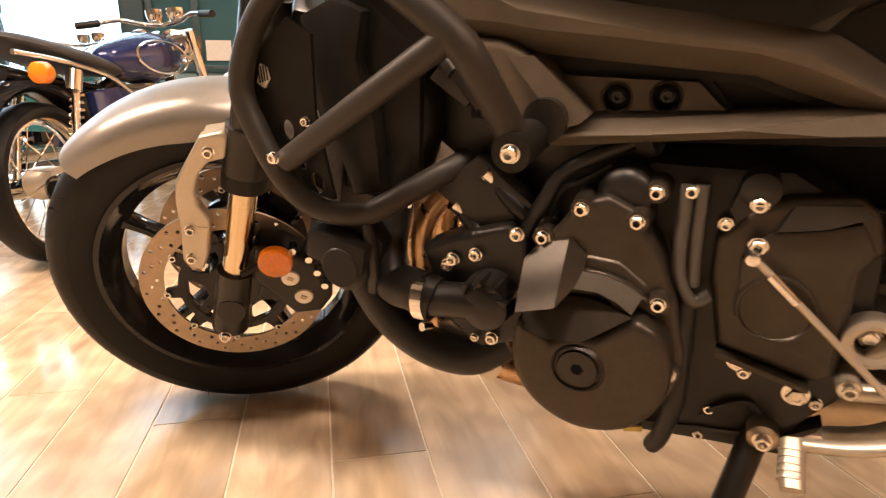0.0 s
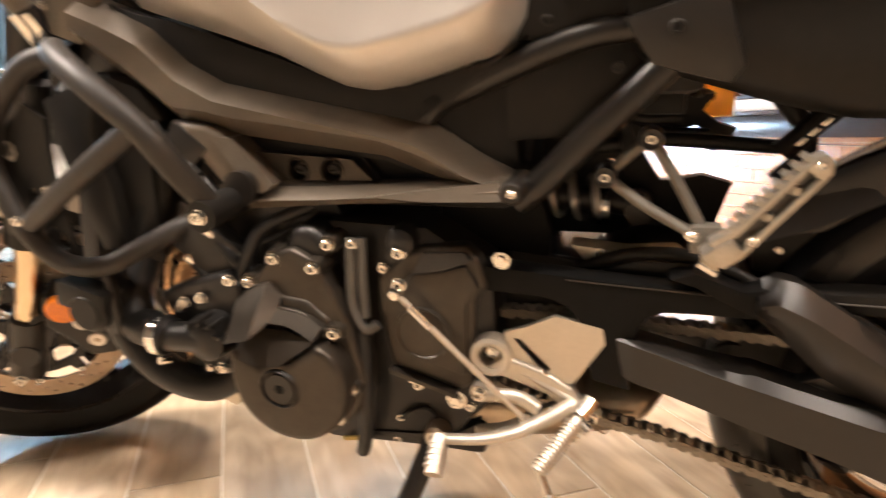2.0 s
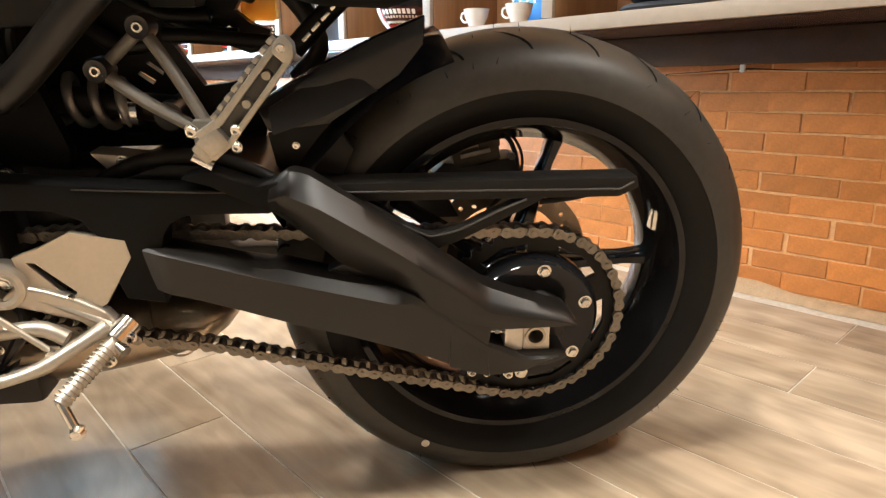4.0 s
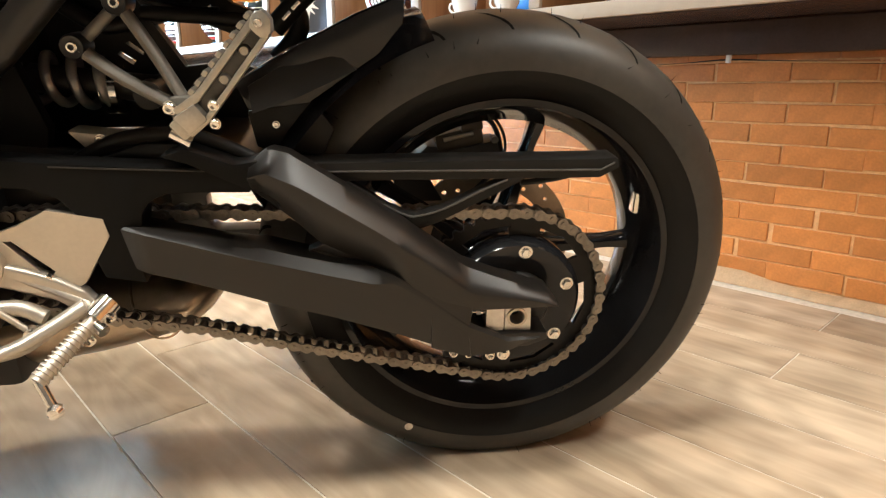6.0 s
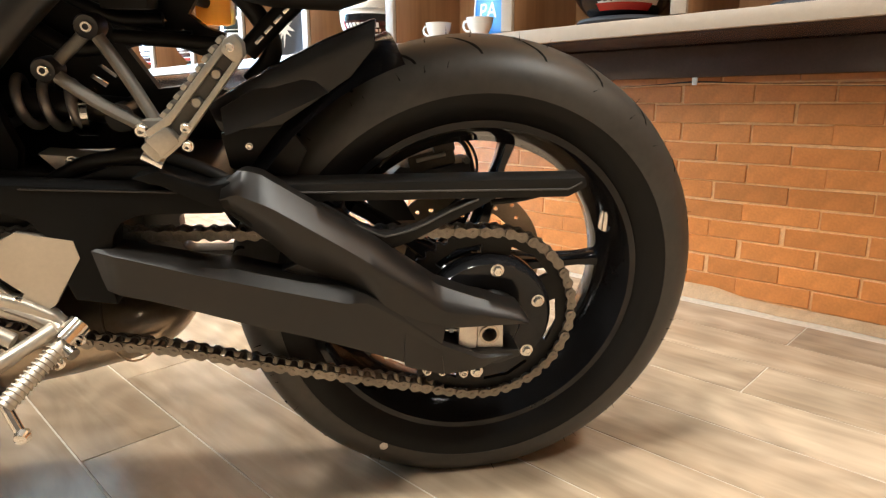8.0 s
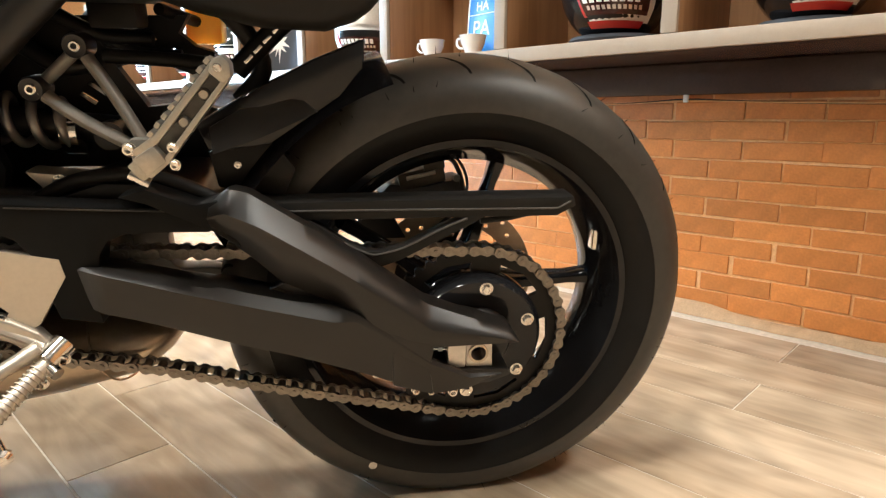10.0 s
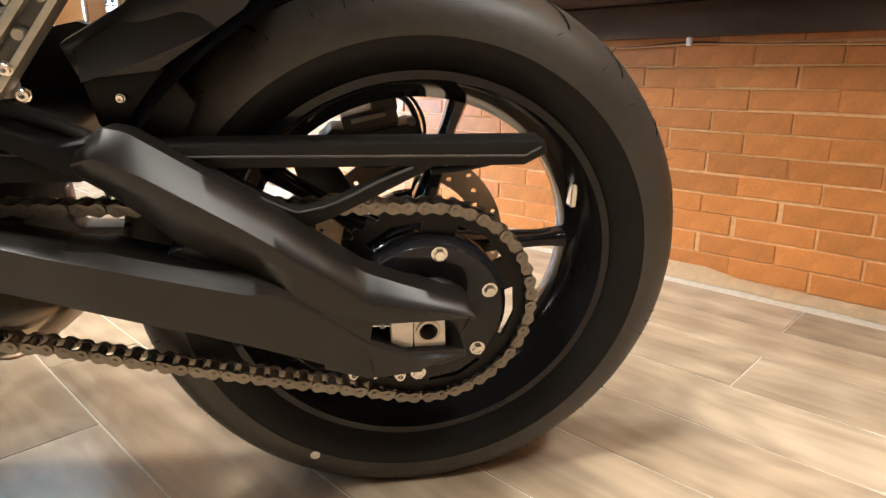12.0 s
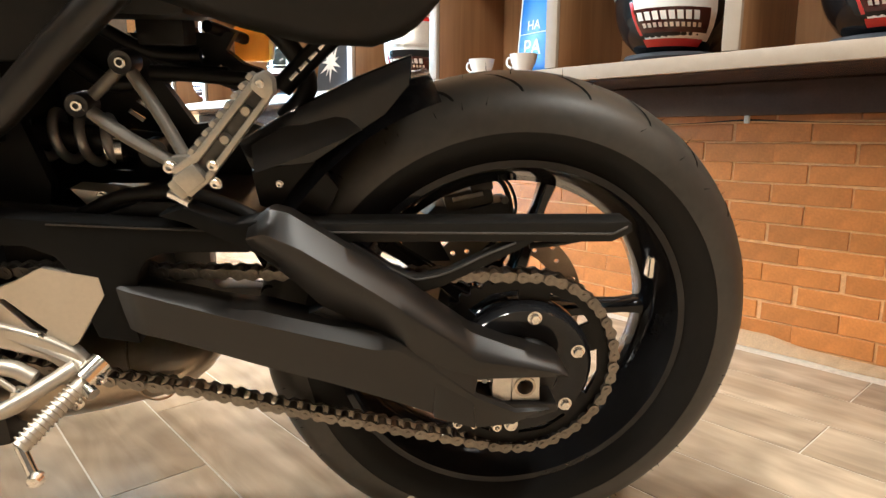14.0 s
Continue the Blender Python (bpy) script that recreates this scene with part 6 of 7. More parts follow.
# water pump, its hose and the clamp
PUMP = part("water_pump", join(
    prism([(-1.000, 0.440), (-0.960, 0.456), (-0.895, 0.474), (-0.874, 0.455), (-0.872, 0.380), (-0.886, 0.338), (-0.935, 0.322), (-0.972, 0.350), (-0.985, 0.398)], -0.172, -0.125, 0.008, 3),
    lathe([(-0.215, 0.0), (-0.213, 0.018), (-0.205, 0.027), (-0.17, 0.031)], 32, (-0.915, 0, 0.393)),
), ENGINE_BLACK, BIKE, "black water pump housing")
part("outlet", tube([(-0.915, -0.195, 0.393), (-0.945, -0.198, 0.394), (-0.980, -0.196, 0.390)], 0.0195, 20), ENGINE_BLACK, PUMP)
for a in (0.2, 0.8, 1.4, 2.0):
    part("rib", prism([(-0.915 + 0.026 * math.cos(a), 0.393 + 0.029 * math.sin(a)), (-0.915 + 0.033 * math.cos(a + 0.14), 0.393 + 0.033 * math.sin(a + 0.14)), (-0.915 + 0.022 * math.cos(a + 0.5), 0.393 + 0.022 * math.sin(a + 0.5))], -0.212, -0.18, 0.002), ENGINE_BLACK, PUMP)
for x, z, r in ((-0.884, 0.467, 0.0068), (-0.931, 0.440, 0.0068), (-0.966, 0.424, 0.0062), (-0.958, 0.432, 0.0068), (-0.917, 0.341, 0.0068), (-0.938, 0.338, 0.0045), (-0.882, 0.402, 0.0060)):
    bolt(PUMP, x, -0.176, z, r)
hs = part("coolant_hose", tube([(-0.972, -0.196, 0.390), (-1.000, -0.195, 0.398), (-1.028, -0.188, 0.402), (-1.045, -0.170, 0.430), (-1.050, -0.140, 0.470)], 0.0245, 20), HOSE, BIKE, "black rubber coolant hose")
part("hose_clamp", lathe([(-0.006, 0.0252), (-0.0065, 0.0272), (0.0065, 0.0272), (0.006, 0.0252)], 36, (-0.985, -0.196, 0.392), True, "x"), CHROME, hs, "bright steel hose clamp")
part("clamp_screw", rod((-0.985, -0.212, 0.362), (-0.980, -0.200, 0.358), 0.005, 10), CHROME, hs)
part("lower_hose", tube([(-1.105, -0.155, 0.455), (-1.085, -0.165, 0.400), (-1.052, -0.168, 0.345), (-1.003, -0.168, 0.312), (-0.952, -0.160, 0.302), (-0.915, -0.140, 0.318)], 0.0235, 18), HOSE, BIKE, "thick black lower hose")
for x, z in ((-0.928, 0.524), (-0.967, 0.487)):
    part("union", rod((x + 0.012, -0.140, z - 0.016), (x, -0.150, z), 0.0085, 14, 0.001), CHROME, ENG)
    part("bypass_hose", tube([(x + 0.010, -0.142, z - 0.014), (x + 0.045, -0.150, z - 0.045), (x + 0.070, -0.145, z - 0.06)], 0.0095, 12), HOSE, ENG)
part("wiring_loom", tube([(-0.90, -0.150, 0.430), (-0.86, -0.160, 0.500), (-0.84, -0.150, 0.530), (-0.78, -0.13, 0.555)], 0.008, 10), HOSE, ENG)
part("starter_lead", tube([(-0.86, -0.14, 0.48), (-0.845, -0.15, 0.51), (-0.83, -0.145, 0.515), (-0.80, -0.13, 0.53)], 0.0045, 8), HOSE, ENG)

# ---- radiator
RAD = part("radiator", block((-1.105, 0.0, 0.590), (0.028, 0.30, 0.26), 0.004, Matrix.Rotation(radians(12), 4, "Y")), RADIATOR, BIKE, "black radiator")
for k in range(12):
    part("fin_row", block((-1.121 + 0.0042 * k - 0.022, 0.0, 0.482 + 0.0195 * k), (0.004, 0.28, 0.004), 0.0, Matrix.Rotation(radians(12), 4, "Y")), MATT_BLACK, RAD)
part("side_shroud", prism([(-1.125, 0.690), (-1.082, 0.705), (-1.045, 0.690), (-1.060, 0.640), (-1.045, 0.580), (-1.045, 0.498), (-1.082, 0.492), (-1.110, 0.590)], -0.168, -0.145, 0.006), MATT_BLACK, RAD)
part("side_cover", prism([(-1.155, 0.655), (-1.060, 0.705), (-0.995, 0.650), (-1.010, 0.500), (-1.060, 0.480), (-1.115, 0.495)], -0.142, -0.128, 0.005), MATT_BLACK, RAD)
part("fan_duct", tube([(-1.065, -0.10, 0.70), (-1.03, -0.11, 0.64), (-1.02, -0.11, 0.57), (-1.045, -0.12, 0.50)], 0.030, 16), MATT_BLACK, RAD)
part("inner_duct", prism([(-1.06, 0.72), (-1.0, 0.70), (-0.97, 0.66), (-1.03, 0.62), (-1.075, 0.60)], -0.14, -0.11, 0.006), MATT_BLACK, RAD)

# ---- crash guard with its side plate
TUBE_R = 0.0132
CG = part("crash_guard", join(
    tube([(-1.060, -0.190, 0.742), (-1.048, -0.200, 0.747), (-1.022, -0.220, 0.738), (-0.965, -0.242, 0.709), (-0.908, -0.244, 0.662), (-0.888, -0.228, 0.618), (-0.876, -0.200, 0.572)], 0.0152, 20, 7),
    tube([(-0.912, -0.246, 0.666), (-1.013, -0.245, 0.608), (-1.123, -0.225, 0.547)], 0.0128, 18, 5),
    tube([(-1.056, -0.192, 0.742), (-1.092, -0.198, 0.735), (-1.130, -0.207, 0.706), (-1.155, -0.215, 0.670), (-1.172, -0.220, 0.622), (-1.158, -0.222, 0.575), (-1.134, -0.222, 0.528), (-1.098, -0.215, 0.492), (-1.045, -0.205, 0.487), (-1.005, -0.180, 0.505), (-0.972, -0.150, 0.522), (-0.955, -0.125, 0.530)], TUBE_R, 18, 7),
), GUARD_BLACK, BIKE, "satin black tubular crash guard")
part("side_plate", sheet([(-1.110, 0.690), (-1.150, 0.662), (-1.176, 0.618), (-1.150, 0.560), (-1.112, 0.506), (-1.082, 0.500), (-1.092, 0.593), (-1.084, 0.672)], [ring_pts(-1.131, 0.576, 0.0085, 16, 0, 0.011), ring_pts(-1.102, 0.518, 0.0085, 16, 0, 0.012), ring_pts(-1.116, 0.536, 0.004, 12)], -0.206, -0.201), MATT_BLACK, CG, "black side plate with oval holes")
part("plate_badge", prism([(-1.160, 0.626), (-1.152, 0.646), (-1.144, 0.642), (-1.142, 0.630), (-1.150, 0.620)], -0.2085, -0.206, 0.0006), PLATE, CG, "pale striped badge")
for k in range(4):
    part("badge_bar", block((-1.1545 + 0.0035 * k, -0.2092, 0.634 + 0.001 * k), (0.0012, 0.001, 0.016), 0.0), MATT_BLACK, CG)
part("slider", rod((-0.872, -0.120, 0.566), (-0.872, -0.222, 0.562), 0.0185, 24, 0.003), MATT_BLACK, CG, "black crash slider")
bolt(CG, -0.872, -0.2225, 0.562, 0.0082)
part("mount_boss", rod((-0.858, -0.120, 0.580), (-0.858, -0.165, 0.580), 0.0215, 24, 0.003), SATIN_BLACK, CG)
bolt(CG, -1.128, -0.238, 0.553, 0.006), bolt(CG, -1.105, -0.206, 0.585, 0.005)
part("low_bracket", join(block((-1.075, -0.205, 0.447), (0.075, 0.050, 0.036), 0.007, Matrix.Rotation(radians(14), 4, "Y")), prism([(-1.120, 0.470), (-1.05, 0.474), (-1.03, 0.45), (-1.04, 0.415), (-1.07, 0.415), (-1.11, 0.44)], -0.200, -0.170, 0.005)), MATT_BLACK, CG)
part("horn", lathe([(-0.232, 0.0), (-0.232, 0.022), (-0.222, 0.030), (-0.19, 0.026)], 28, (-1.070, 0, 0.430)), MATT_BLACK, CG)
part("bracket_strap", tube([(-1.045, -0.205, 0.475), (-1.040, -0.210, 0.43), (-1.046, -0.205, 0.395)], 0.007, 10), SATIN_BLACK, CG)

# ---- fork, front wheel and mudguard, turned to the left
wheel("front_wheel", FC, 0.300, 0.060, 0.048, radians(142), STEER, 20.0, (), True)
disc(FC, -0.072, 0.149, 0.112, BIKE, STEER, 60, 9, "front_brake_disc")
disc(FC, 0.072, 0.149, 0.112, BIKE, STEER, 48, 9, "front_brake_disc")
ax = Vector((math.sin(radians(21)), 0, math.cos(radians(21))))
foot = Vector((-1.480, 0, 0.262))


def leg(y, s0, s1, r, mat, name, label="", parent=None, profile=None):
    a, b = foot + ax * s0 + Vector((0, y, 0)), foot + ax * s1 + Vector((0, y, 0))
    return part(name, tube([a, b], r, 28, 0), mat, parent or BIKE, label, None if parent else STEER)


for s in (-1, 1):
    lower = leg(0.106 * s, -0.015, 0.100, (0.029, 0.0275), SATIN_BLACK, "fork_lower", "black fork leg bottom")
    leg(0.106 * s, 0.090, 0.255, 0.0205, GOLD, "inner_tube", "gold-toned fork inner tube", lower)
    leg(0.106 * s, 0.252, 0.275, 0.0335, MATT_BLACK, "dust_seal", "", lower)
    leg(0.106 * s, 0.268, 0.345, 0.0330, SATIN_BLACK, "outer_cup", "", lower)
    leg(0.106 * s, 0.345, 0.70, 0.0275, SATIN_BLACK, "outer_tube", "", lower)
    bolt(lower, -1.489, -0.135 if s < 0 else 0.10, 0.250, 0.0085)
    part("axle_clamp", rod((-1.466, 0.08 * s, 0.295), (-1.466, 0.135 * s, 0.295), 0.022, 24, 0.003), SATIN_BLACK, lower)
    # bracket that carries the mudguard
    br = part("mudguard_bracket", prism([(-1.420, 0.589), (-1.447, 0.559), (-1.473, 0.529), (-1.483, 0.500), (-1.491, 0.455), (-1.506, 0.402), (-1.500, 0.384), (-1.482, 0.381), (-1.467, 0.404), (-1.446, 0.460), (-1.455, 0.488), (-1.453, 0.510), (-1.440, 0.535), (-1.421, 0.550), (-1.397, 0.552), (-1.385, 0.581), (-1.392, 0.590)], 0.118 * s - 0.011, 0.118 * s + 0.011, 0.005, 3), ALLOY, lower, "bare aluminium mudguard bracket")
    part("sunk_panel", prism([(-1.478, 0.458), (-1.452, 0.452), (-1.474, 0.396), (-1.492, 0.394)], 0.118 * s + (0.0105 if s > 0 else -0.0125), 0.118 * s + (0.0125 if s > 0 else -0.0105), 0.0008), ALLOY, br)
    for x, z in ((-1.416, 0.566), (-1.478, 0.452), (-1.492, 0.404)):
        bolt(br, x, 0.118 * s - 0.010, z, 0.0078)
    part("brace", block((-1.405, 0.095 * s, 0.574), (0.035, 0.04, 0.02), 0.004), ALLOY, lower)
    # radial caliper behind the leg
    cl = part("front_caliper", join(
        prism([(-1.400, 0.405), (-1.360, 0.395), (-1.318, 0.350), (-1.305, 0.285), (-1.330, 0.258), (-1.372, 0.262), (-1.392, 0.300), (-1.420, 0.345)], 0.100 * s - 0.028, 0.100 * s + 0.028, 0.010, 3),
        prism([(-1.470, 0.330), (-1.400, 0.400), (-1.390, 0.360), (-1.430, 0.290), (-1.465, 0.280)], 0.100 * s - 0.014, 0.100 * s + 0.014, 0.005)), ENGINE_BLACK, BIKE, "black four-piston front brake caliper", STEER)
    if s < 0:
        for x, z in ((-1.362, 0.337), (-1.350, 0.297)):
            part("piston_cap", lathe([(-0.131, 0.0), (-0.131, 0.0125), (-0.129, 0.0145), (-0.124, 0.015)], 28, (x, 0, z)), PLATE, cl, "pale round piston cap")
            part("cap_mark", block((x, -0.1316, z), (0.010, 0.0012, 0.006), 0.0, Matrix.Rotation(0.6, 4, "Y")), STEEL, cl)
        part("reflector_stay", tube([(-1.43, -0.13, 0.36), (-1.395, -0.135, 0.375), (-1.370, -0.138, 0.375)], 0.006, 8), MATT_BLACK, cl)
        rf = part("side_reflector", lathe([(-0.152, 0.0), (-0.1525, 0.0225), (-0.150, 0.0255), (-0.140, 0.026), (-0.138, 0.0)], 36, (-1.372, 0, 0.383)), AMBER, cl, "round amber side reflector")
        for x, z in ((-1.318, 0.345), (-1.312, 0.318), (-1.325, 0.372), (-1.345, 0.392)):
            part("bleed_bolt", lathe([(-0.14, 0.0), (-0.14, 0.006), (-0.12, 0.007)], 6, (x, 0, z)), CHROME, cl)
    part("brake_hose", tube([(-1.33, 0.115 * s, 0.375), (-1.30, 0.125 * s, 0.44), (-1.29, 0.12 * s, 0.53), (-1.27, 0.09 * s, 0.65), (-1.22, 0.05 * s, 0.80)], 0.0055, 10), HOSE, cl)
    part("fork_shroud", tube([foot + ax * 0.40 + Vector((0.02, 0.135 * s, 0)), foot + ax * 0.52 + Vector((0.02, 0.14 * s, 0))], 0.018, 14, 0), MATT_BLACK, lower)

mg = bmesh.new()
rows = []
for a in np.linspace(radians(42), radians(126), 30):
    q = (a - radians(42)) / radians(86)
    w = 0.073 * min(1.0, 0.62 + 2.2 * (1 - q)) ** 0.5 if q > 0.8 else 0.073
    drop = 0.050 if q < 0.55 else 0.050 - 0.022 * (q - 0.55) / 0.45
    ring = []
    for t in np.linspace(-1, 1, 19):
        u = abs(t)
        r = 0.3135 - drop * max(0.0, u - 0.45) ** 1.7 * 2.6 + 0.006 * math.cos(u * 3.1)
        y = w * math.copysign(min(1.0, u * 1.35) ** 0.9, t)
        ring.append(mg.verts.new((FC.x + r * math.cos(a), y, FC.z + r * math.sin(a))))
    rows.append(ring)
for a, b in zip(rows, rows[1:]):
    for k in range(18):
        mg.faces.new((a[k], a[k + 1], b[k + 1], b[k]))
bmesh.ops.solidify(mg, geom=mg.faces[:], thickness=0.0035)
part("front_mudguard", mg, SILVER_PAINT, BIKE, "matt silver front mudguard", STEER)
part("lower_clamp", block((-1.235, 0, 0.700), (0.075, 0.27, 0.04), 0.01, Matrix.Rotation(radians(RAKE), 4, "Y")), SATIN_BLACK, BIKE, "black lower fork clamp", STEER)
part("upper_clamp", block((-1.155, 0, 0.880), (0.075, 0.27, 0.03), 0.01, Matrix.Rotation(radians(RAKE), 4, "Y")), SATIN_BLACK, BIKE, "black upper fork clamp", STEER)
hl = part("headlight", lathe([(0.10, 0.03), (0.08, 0.075), (0.0, 0.098), (-0.05, 0.100), (-0.055, 0.092), (-0.04, 0.0)], 40, (-1.40, 0, 0.985), axis="x"), GLOSS_BLACK, BIKE, "round headlight in a black shell", STEER)
part("lens_ring", lathe([(-0.052, 0.101), (-0.064, 0.098), (-0.064, 0.090), (-0.052, 0.088)], 40, (-1.40, 0, 0.985), True, "x"), ALLOY, hl)
for s in (-1, 1):
    part("headlight_stay", tube([(-1.38, 0.10 * s, 0.955), (-1.30, 0.125 * s, 0.94), (-1.20, 0.13 * s, 0.93)], 0.012, 12), ALLOY, hl)
part("handlebar", tube([(-1.10, -0.40, 1.0), (-1.13, -0.25, 1.01), (-1.15, -0.08, 0.95), (-1.15, 0.08, 0.95), (-1.13, 0.25, 1.01), (-1.10, 0.40, 1.0)], 0.0125, 14), SATIN_BLACK, BIKE, "black handlebar", STEER)
part("head_side_plate", prism([(-1.155, 0.910), (-1.066, 0.870), (-1.046, 0.800), (-1.085, 0.752), (-1.130, 0.768), (-1.150, 0.806)], -0.128, -0.100, 0.006), FRAME_GREY, BIKE, "dark grey side plate by the steering head")
bolt(BIKE, -1.130, -0.129, 0.803, 0.006), bolt(BIKE, -1.148, -0.129, 0.862, 0.006), bolt(BIKE, -1.085, -0.129, 0.770, 0.005)
fi = part("front_indicator", rod((-1.238, -0.155, 0.812), (-1.296, -0.155, 0.972), 0.0165, 24, 0.003), FRAME_GREY, BIKE, "dark grey tube above the fork collar", STEER)
part("collar", rod((-1.232, -0.155, 0.796), (-1.248, -0.155, 0.842), 0.0225, 24, 0.002), GLOSS_BLACK, fi)
for k in range(2):
    a = radians(-115 + 38 * k)
    part("collar_stripe", block((-1.240 + 0.0215 * math.cos(a), -0.155 + 0.0215 * math.sin(a), 0.819), (0.010, 0.006, 0.044), 0.001, Matrix.Rotation(radians(-19), 4, "Y")), CHROME, fi)
part("end_cap", lathe([(-0.026, 0.0), (-0.022, 0.014), (0.0, 0.023), (0.016, 0.0225)], 24, (-1.224, -0.155, 0.778), axis="z"), MATT_BLACK, fi)


# ---------------------------------------------------------------- the older motorcycle behind
def classic_motorcycle(m, paint, label):
    t = thing("classic_motorcycle", label, "motorcycle", m, "older motorcycles behind")
    # local x points forward, y to its left, z up; the rear wheel stands at the origin
    for cx, r, w in ((0.0, 0.285, 0.060), (1.36, 0.30, 0.048)):
        tyre = part("wheel", lathe([(-w * 0.6, r - 0.058), (-w * 0.95, r - 0.04), (-w * 0.92, r - 0.022), (-w * 0.5, r - 0.004), (0, r), (w * 0.5, r - 0.004), (w * 0.92, r - 0.022), (w * 0.95, r - 0.04), (w * 0.6, r - 0.058)], 56, (cx, 0, r), True), RUBBER, t, "black tyre on a chrome spoked wheel")
        part("rim", lathe([(-0.036, r - 0.050), (-0.038, r - 0.064), (-0.012, r - 0.078), (0.012, r - 0.078), (0.038, r - 0.064), (0.036, r - 0.050)], 56, (cx, 0, r), True), CHROME, tyre)
        part("hub", lathe([(-0.06, 0.02), (-0.055, 0.055), (-0.03, 0.06), (0.03, 0.06), (0.055, 0.055), (0.06, 0.02)], 28, (cx, 0, r)), ALLOY, tyre)
        for k in range(18):
            a = 2 * math.pi * k / 18
            s = 1 if k % 2 else -1
            part("spoke", rod((cx + 0.055 * math.cos(a + 0.5 * s), 0.045 * s, r + 0.055 * math.sin(a + 0.5 * s)), (cx + (r - 0.074) * math.cos(a), 0.0, r + (r - 0.074) * math.sin(a)), 0.0022, 5), CHROME, tyre)
    arc = [(-0.02 + 0.335 * math.cos(a), 0.0, 0.285 + 0.335 * math.sin(a)) for a in np.linspace(radians(15), radians(165), 14)]
    part("rear_mudguard", tube(arc, 0.075, 12, 2, 0.35), GLOSS_BLACK, t)
    part("front_mudguard", tube([(1.36 + 0.335 * math.cos(a), 0, 0.30 + 0.335 * math.sin(a)) for a in np.linspace(radians(20), radians(150), 12)], 0.062, 12, 2, 0.35), CHROME, t)
    for s in (-1, 1):
        sh = part("shock", rod((0.0, 0.115 * s, 0.30), (0.10, 0.115 * s, 0.63), 0.014, 12), CHROME, t)
        part("spring", tube([(0.02 + 0.075 * q + 0.0, 0.115 * s + 0.026 * math.cos(q * 56), 0.36 + 0.235 * q + 0.026 * 0.0 + 0.004 * math.sin(q * 56)) for q in np.linspace(0, 1, 120)], 0.0055, 6, 0), CHROME, sh)
        part("shock_cap", rod((0.075, 0.115 * s, 0.60), (0.10, 0.115 * s, 0.67), 0.030, 16), CHROME, sh)
        part("fork_leg", rod((1.36, 0.09 * s, 0.30), (1.10, 0.09 * s, 0.92), 0.022, 14), CHROME, t)
        ind = part("rear_indicator", lathe([(-0.03, 0.016), (-0.02, 0.034), (0.01, 0.037), (0.022, 0.032), (0.027, 0.0)], 24, (-0.14, 0.17 * s, 0.650), axis="x"), AMBER, t, "round orange indicator lens")
        part("stalk", rod((-0.11, 0.17 * s, 0.650), (-0.02, 0.06 * s, 0.65), 0.009, 10), CHROME, ind)
        part("swingarm", rod((0.0, 0.09 * s, 0.285), (0.46, 0.09 * s, 0.33), 0.020, 12), GLOSS_BLACK, t)
        mu = part("silencer", lathe([(-0.22, 0.028), (-0.215, 0.046), (-0.18, 0.050), (0.32, 0.046), (0.44, 0.024)], 28, (0.04, -0.165 * 1.0 if s < 0 else 0.165, 0.275), axis="x"), CHROME, t, "chrome silencer with dark outlet")
        part("outlet", lathe([(-0.223, 0.0), (-0.223, 0.030), (-0.205, 0.034)], 24, (0.04, -0.165 if s < 0 else 0.165, 0.275), axis="x"), TREAD_DARK, mu)
        part("grab_rail", tube([(-0.16, 0.10 * s, 0.72), (0.05, 0.12 * s, 0.70), (0.30, 0.12 * s, 0.66), (0.46, 0.11 * s, 0.60)], 0.010, 10), CHROME, t)
        part("side_panel", prism([(0.22, 0.40), (0.50, 0.38), (0.56, 0.56), (0.40, 0.63), (0.20, 0.60)], 0.09 * s - 0.02, 0.09 * s + 0.02, 0.012), paint, t)
        part("gauge", lathe([(-0.03, 0.03), (0.0, 0.042), (0.03, 0.042), (0.034, 0.0)], 24, (1.06, 0.055 * s, 0.99), axis="z"), CHROME, t)
        part("handlebar", tube([(1.02, 0.0, 0.94), (1.0, 0.10 * s, 0.95), (0.96, 0.18 * s, 0.97), (0.88, 0.29 * s, 0.95)], 0.011, 10), CHROME, t)
        part("grip", rod((0.905, 0.255 * s, 0.957), (0.84, 0.34 * s, 0.943), 0.017, 12), HOSE, t)
    seat = bmesh.new()
    bmesh.ops.create_uvsphere(seat, u_segments=28, v_segments=16, radius=1)
    for v in seat.verts:
        u = v.co.copy()
        v.co = Vector((0.20 + 0.36 * u.x, 0.125 * u.y * (1 - 0.15 * u.x), 0.715 - 0.045 * u.x + 0.055 * (u.z if u.z > 0 else 0.6 * u.z) + 0.02 * u.x * u.x))
    part("seat", seat, VINYL, t, "black vinyl seat")
    part("tail_lamp", block((-0.22, 0, 0.66), (0.06, 0.10, 0.07), 0.015), RED, t)
    tank = bmesh.new()
    bmesh.ops.create_uvsphere(tank, u_segments=36, v_segments=20, radius=1)
    for v in tank.verts:
        u = v.co.copy()
        k = 1.0 if u.x > 0 else 1.0 + 0.28 * u.x
        v.co = Vector((0.74 + 0.29 * u.x, 0.15 * k * math.copysign(abs(u.y) ** 0.8, u.y), 0.765 + 0.02 * u.x + 0.115 * k * math.copysign(abs(u.z) ** 0.8, u.z)))
    tk = part("tank", tank, paint, t, "glossy fuel tank with chrome trim line")
    for s in (-1, 1):
        trim = [(0.74 + 0.22 * math.cos(a), 0.151 * s * (1 - 0.16 * math.cos(a) ** 2 - 0.12 * math.sin(a) ** 2), 0.758 + 0.072 * math.sin(a)) for a in np.linspace(0, 2 * math.pi, 28)]
        part("trim", tube(trim, 0.005, 6, 0), CHROME, tk)
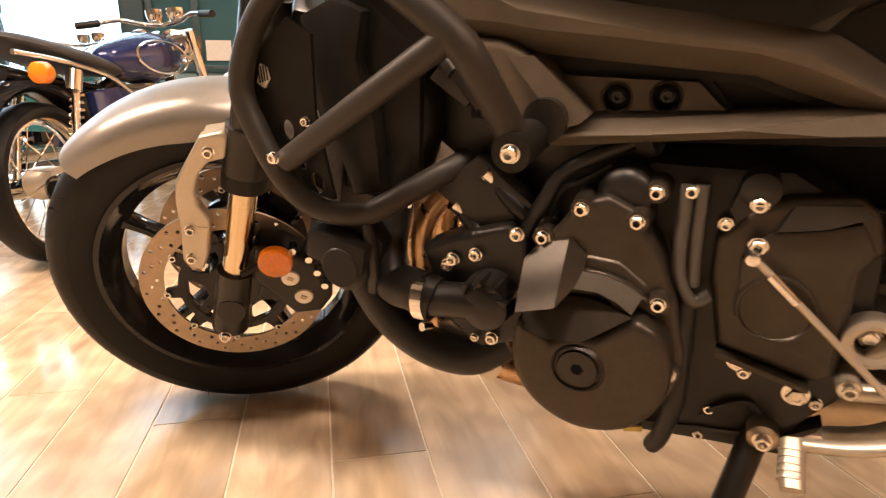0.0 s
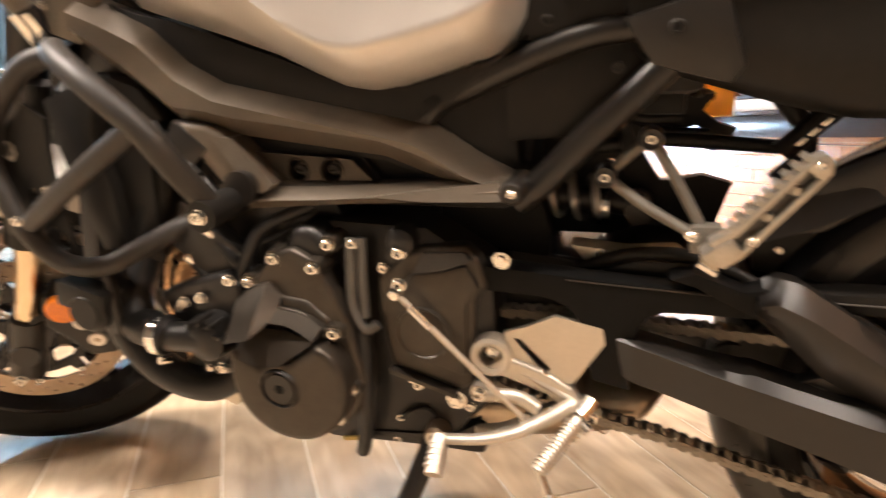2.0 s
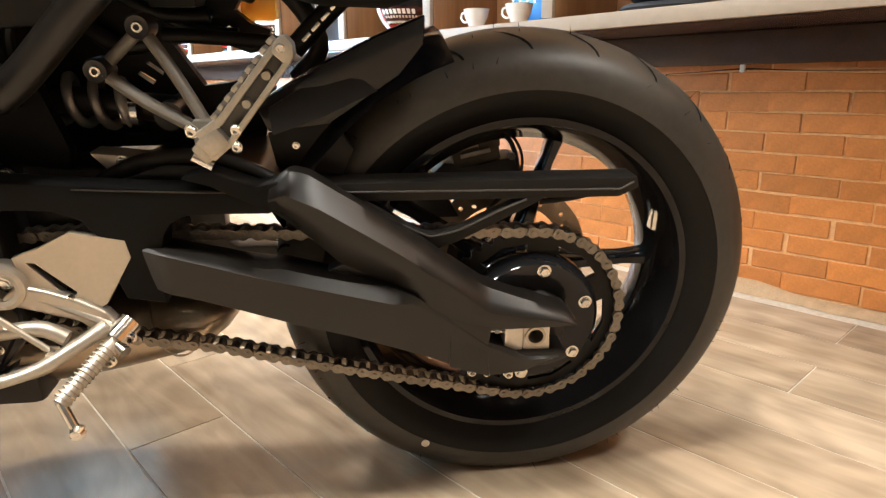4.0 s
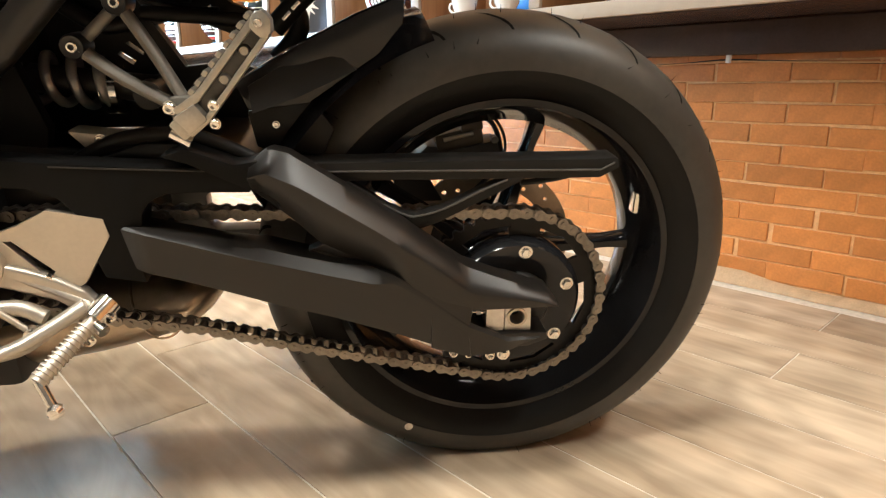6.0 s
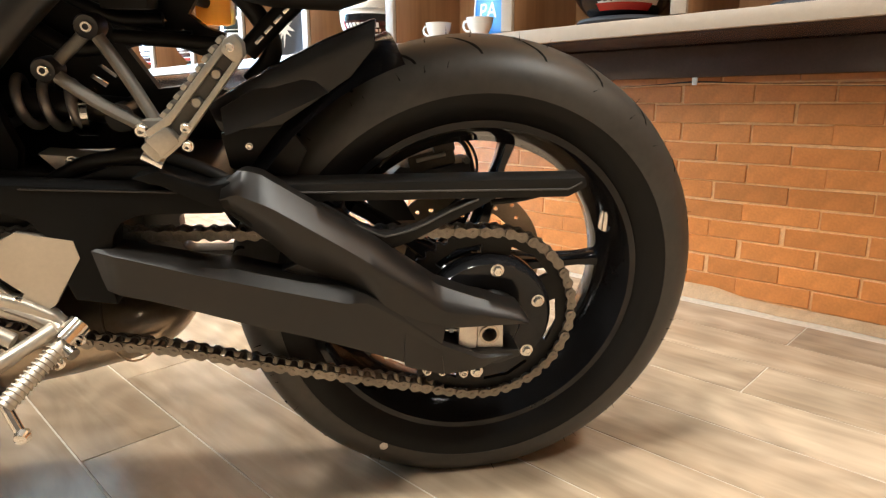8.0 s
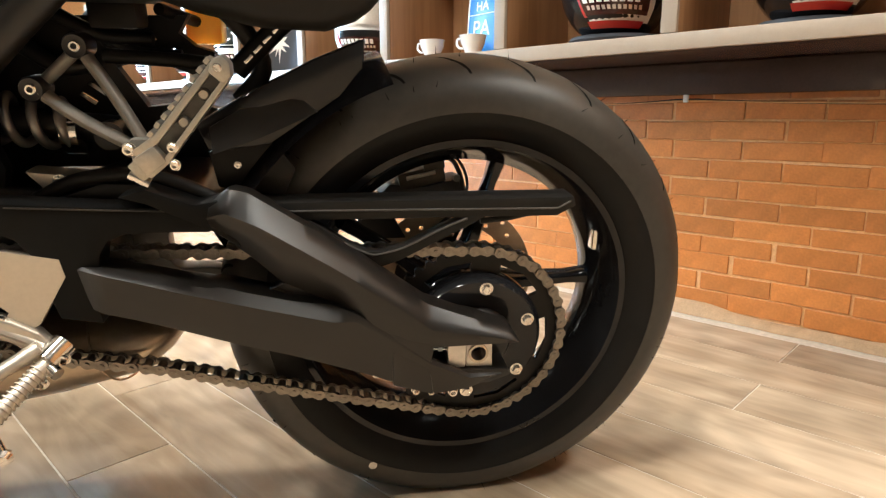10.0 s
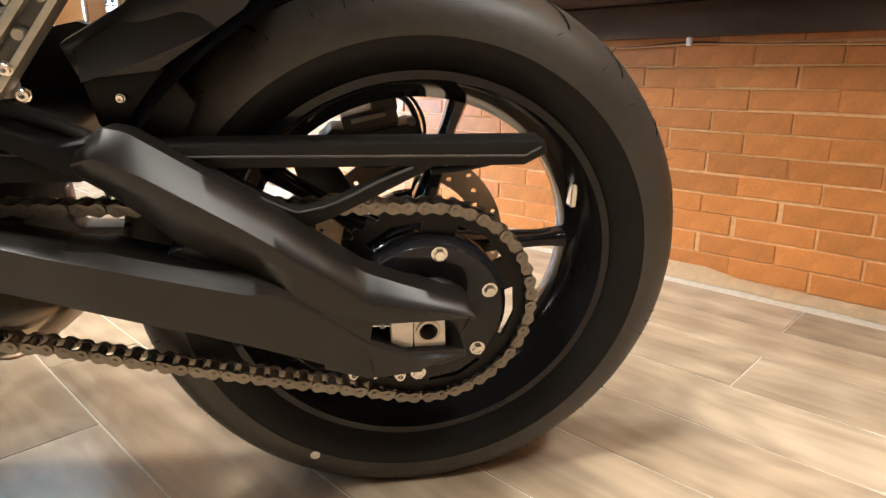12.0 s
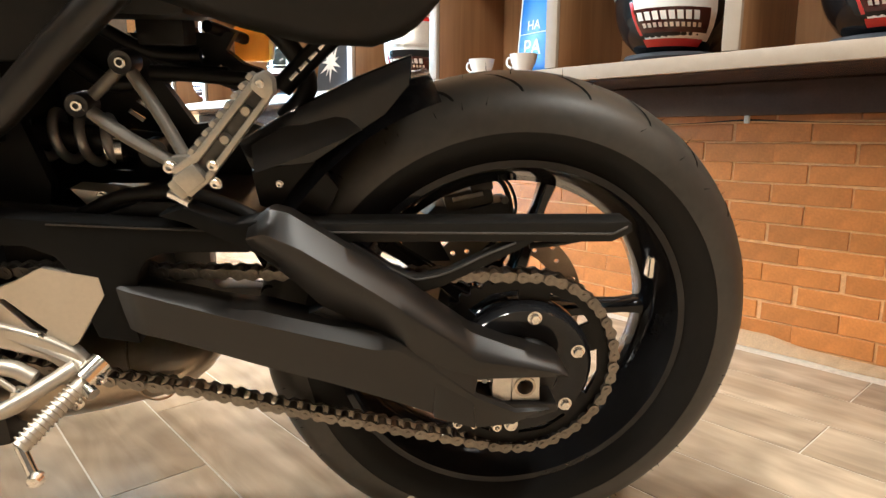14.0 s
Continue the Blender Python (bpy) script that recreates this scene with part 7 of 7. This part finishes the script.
        part("badge", block((0.80, 0.152 * s, 0.80), (0.05, 0.006, 0.016), 0.002), CHROME, tk)
    part("filler_cap", lathe([(0, 0.03), (0.015, 0.03), (0.02, 0.02), (0.02, 0)], 20, (0.80, 0, 0.875), axis="z"), CHROME, tk)
    en = part("engine", join(block((0.64, 0, 0.36), (0.36, 0.26, 0.22), 0.03), block((0.72, 0, 0.55), (0.12, 0.12, 0.20), 0.01)), ALLOY, t, "finned alloy engine")
    for k in range(7):
        part("cooling_fin", block((0.72, 0, 0.50 + 0.022 * k), (0.17, 0.17, 0.010), 0.003), ALLOY, en)
    part("frame", join(rod((0.42, 0, 0.62), (1.06, 0, 0.86), 0.026), rod((1.06, 0, 0.86), (0.86, 0, 0.28), 0.022), rod((0.42, 0, 0.30), (0.86, 0, 0.28), 0.022), rod((0.42, 0, 0.62), (0.42, 0, 0.30), 0.022), rod((0.42, 0, 0.62), (-0.1, 0, 0.66), 0.02)), GLOSS_BLACK, t)
    part("headlamp", lathe([(-0.10, 0.02), (-0.08, 0.07), (0.0, 0.092), (0.05, 0.095), (0.06, 0.085), (0.075, 0.0)], 32, (1.17, 0, 0.86), axis="x"), CHROME, t)
    part("side_stand", rod((0.5, 0.14, 0.30), (0.52, 0.30, 0.0), 0.012, 10), GLOSS_BLACK, t)
    part("exhaust_pipe", tube([(0.80, -0.1, 0.48), (0.96, -0.13, 0.40), (0.92, -0.15, 0.26), (0.6, -0.165, 0.25), (0.40, -0.165, 0.27)], 0.021, 12), CHROME, t)
    return t


classic_motorcycle(pose(-0.92, 2.42, 0, 0, -0.0, 74) @ pose(0, 0, 0, -4, 0, 0), NAVY, "older motorcycle with navy tank, spoked wheels, chrome silencers")
classic_motorcycle(pose(-1.75, 3.75, 0, 0, 0, 70) @ pose(0, 0, 0, -4, 0, 0), TEAL_PAINT, "older motorcycle with teal tank and chrome parts near the window")

bench = thing("wooden_bench", "small orange-brown wooden bench near the glass door", "bench", pose(-0.46, 3.95, 0, 0, 0, 0))
part("seat_board", block((0, 0, 0.645), (0.62, 0.26, 0.03), 0.005), SHELF_WOOD, bench)
for x in (-0.26, 0.26):
    for y in (-0.09, 0.09):
        part("leg", block((x, y, 0.315), (0.04, 0.04, 0.63), 0.004), SHELF_WOOD, bench)


# ---------------------------------------------------------------- pieces of the floor and the wall
PITCH, LONG = 0.1572, 0.90
plank = finish(block((0, 0, -0.004), (PITCH - 0.0036, LONG - 0.0032, 0.008), 0.0004, segments=1), "plank", FLOOR_WOOD, 0)
for i in range(-28, 13):
    x = 0.18 + PITCH * (i + 0.5)
    if not -4.5 < x < 2.1:
        continue
    first = 0.869 + (0.36 * (i + 1)) % LONG
    if i == 3:
        first = 0.607
    if i == 11:
        first = -0.022
    for k in range(-6, 8):
        y = first + LONG * (k + 0.5)
        if -2.9 < y < 5.3 and (x > -2.6 or y > 0.4):
            ob = new("plank", plank)
            ob.parent = FLOOR
            ob.location = (x, y, 0)

brick = finish(block((0, 0, 0), (0.008, 0.1792, 0.0468), 0.0018, segments=1), "brick", BRICK, 0)
rnd = random.Random(9)
far_bricks = bmesh.new()
for row in range(12):
    z = 0.0482 + 0.0507 * row
    for k in range(-8, 22):
        y = (0.1675 if row % 2 else 0.2695) + 0.183 * k + rnd.uniform(-0.004, 0.004)
        place = Matrix.LocRotScale(
            (2.1362 + rnd.uniform(-0.0008, 0.0012), y, z + rnd.uniform(-0.0015, 0.0015)),
            Euler((rnd.uniform(-0.010, 0.010), rnd.uniform(-0.012, 0.012), rnd.uniform(-0.004, 0.004))),
            (1, 1 + rnd.uniform(-0.02, 0.012), 1 + rnd.uniform(-0.05, 0.04)))
        if -6 <= k < 19:
            ob = new("brick", brick)
            ob.parent = WALL
            ob.matrix_basis = place
        else:
            n = len(far_bricks.verts)
            far_bricks.from_mesh(brick)
            far_bricks.verts.ensure_lookup_table()
            bmesh.ops.transform(far_bricks, matrix=place, verts=far_bricks.verts[n:])
tagged(part("outer_bricks", far_bricks, BRICK, WALL, smooth=0), kind="stuff")
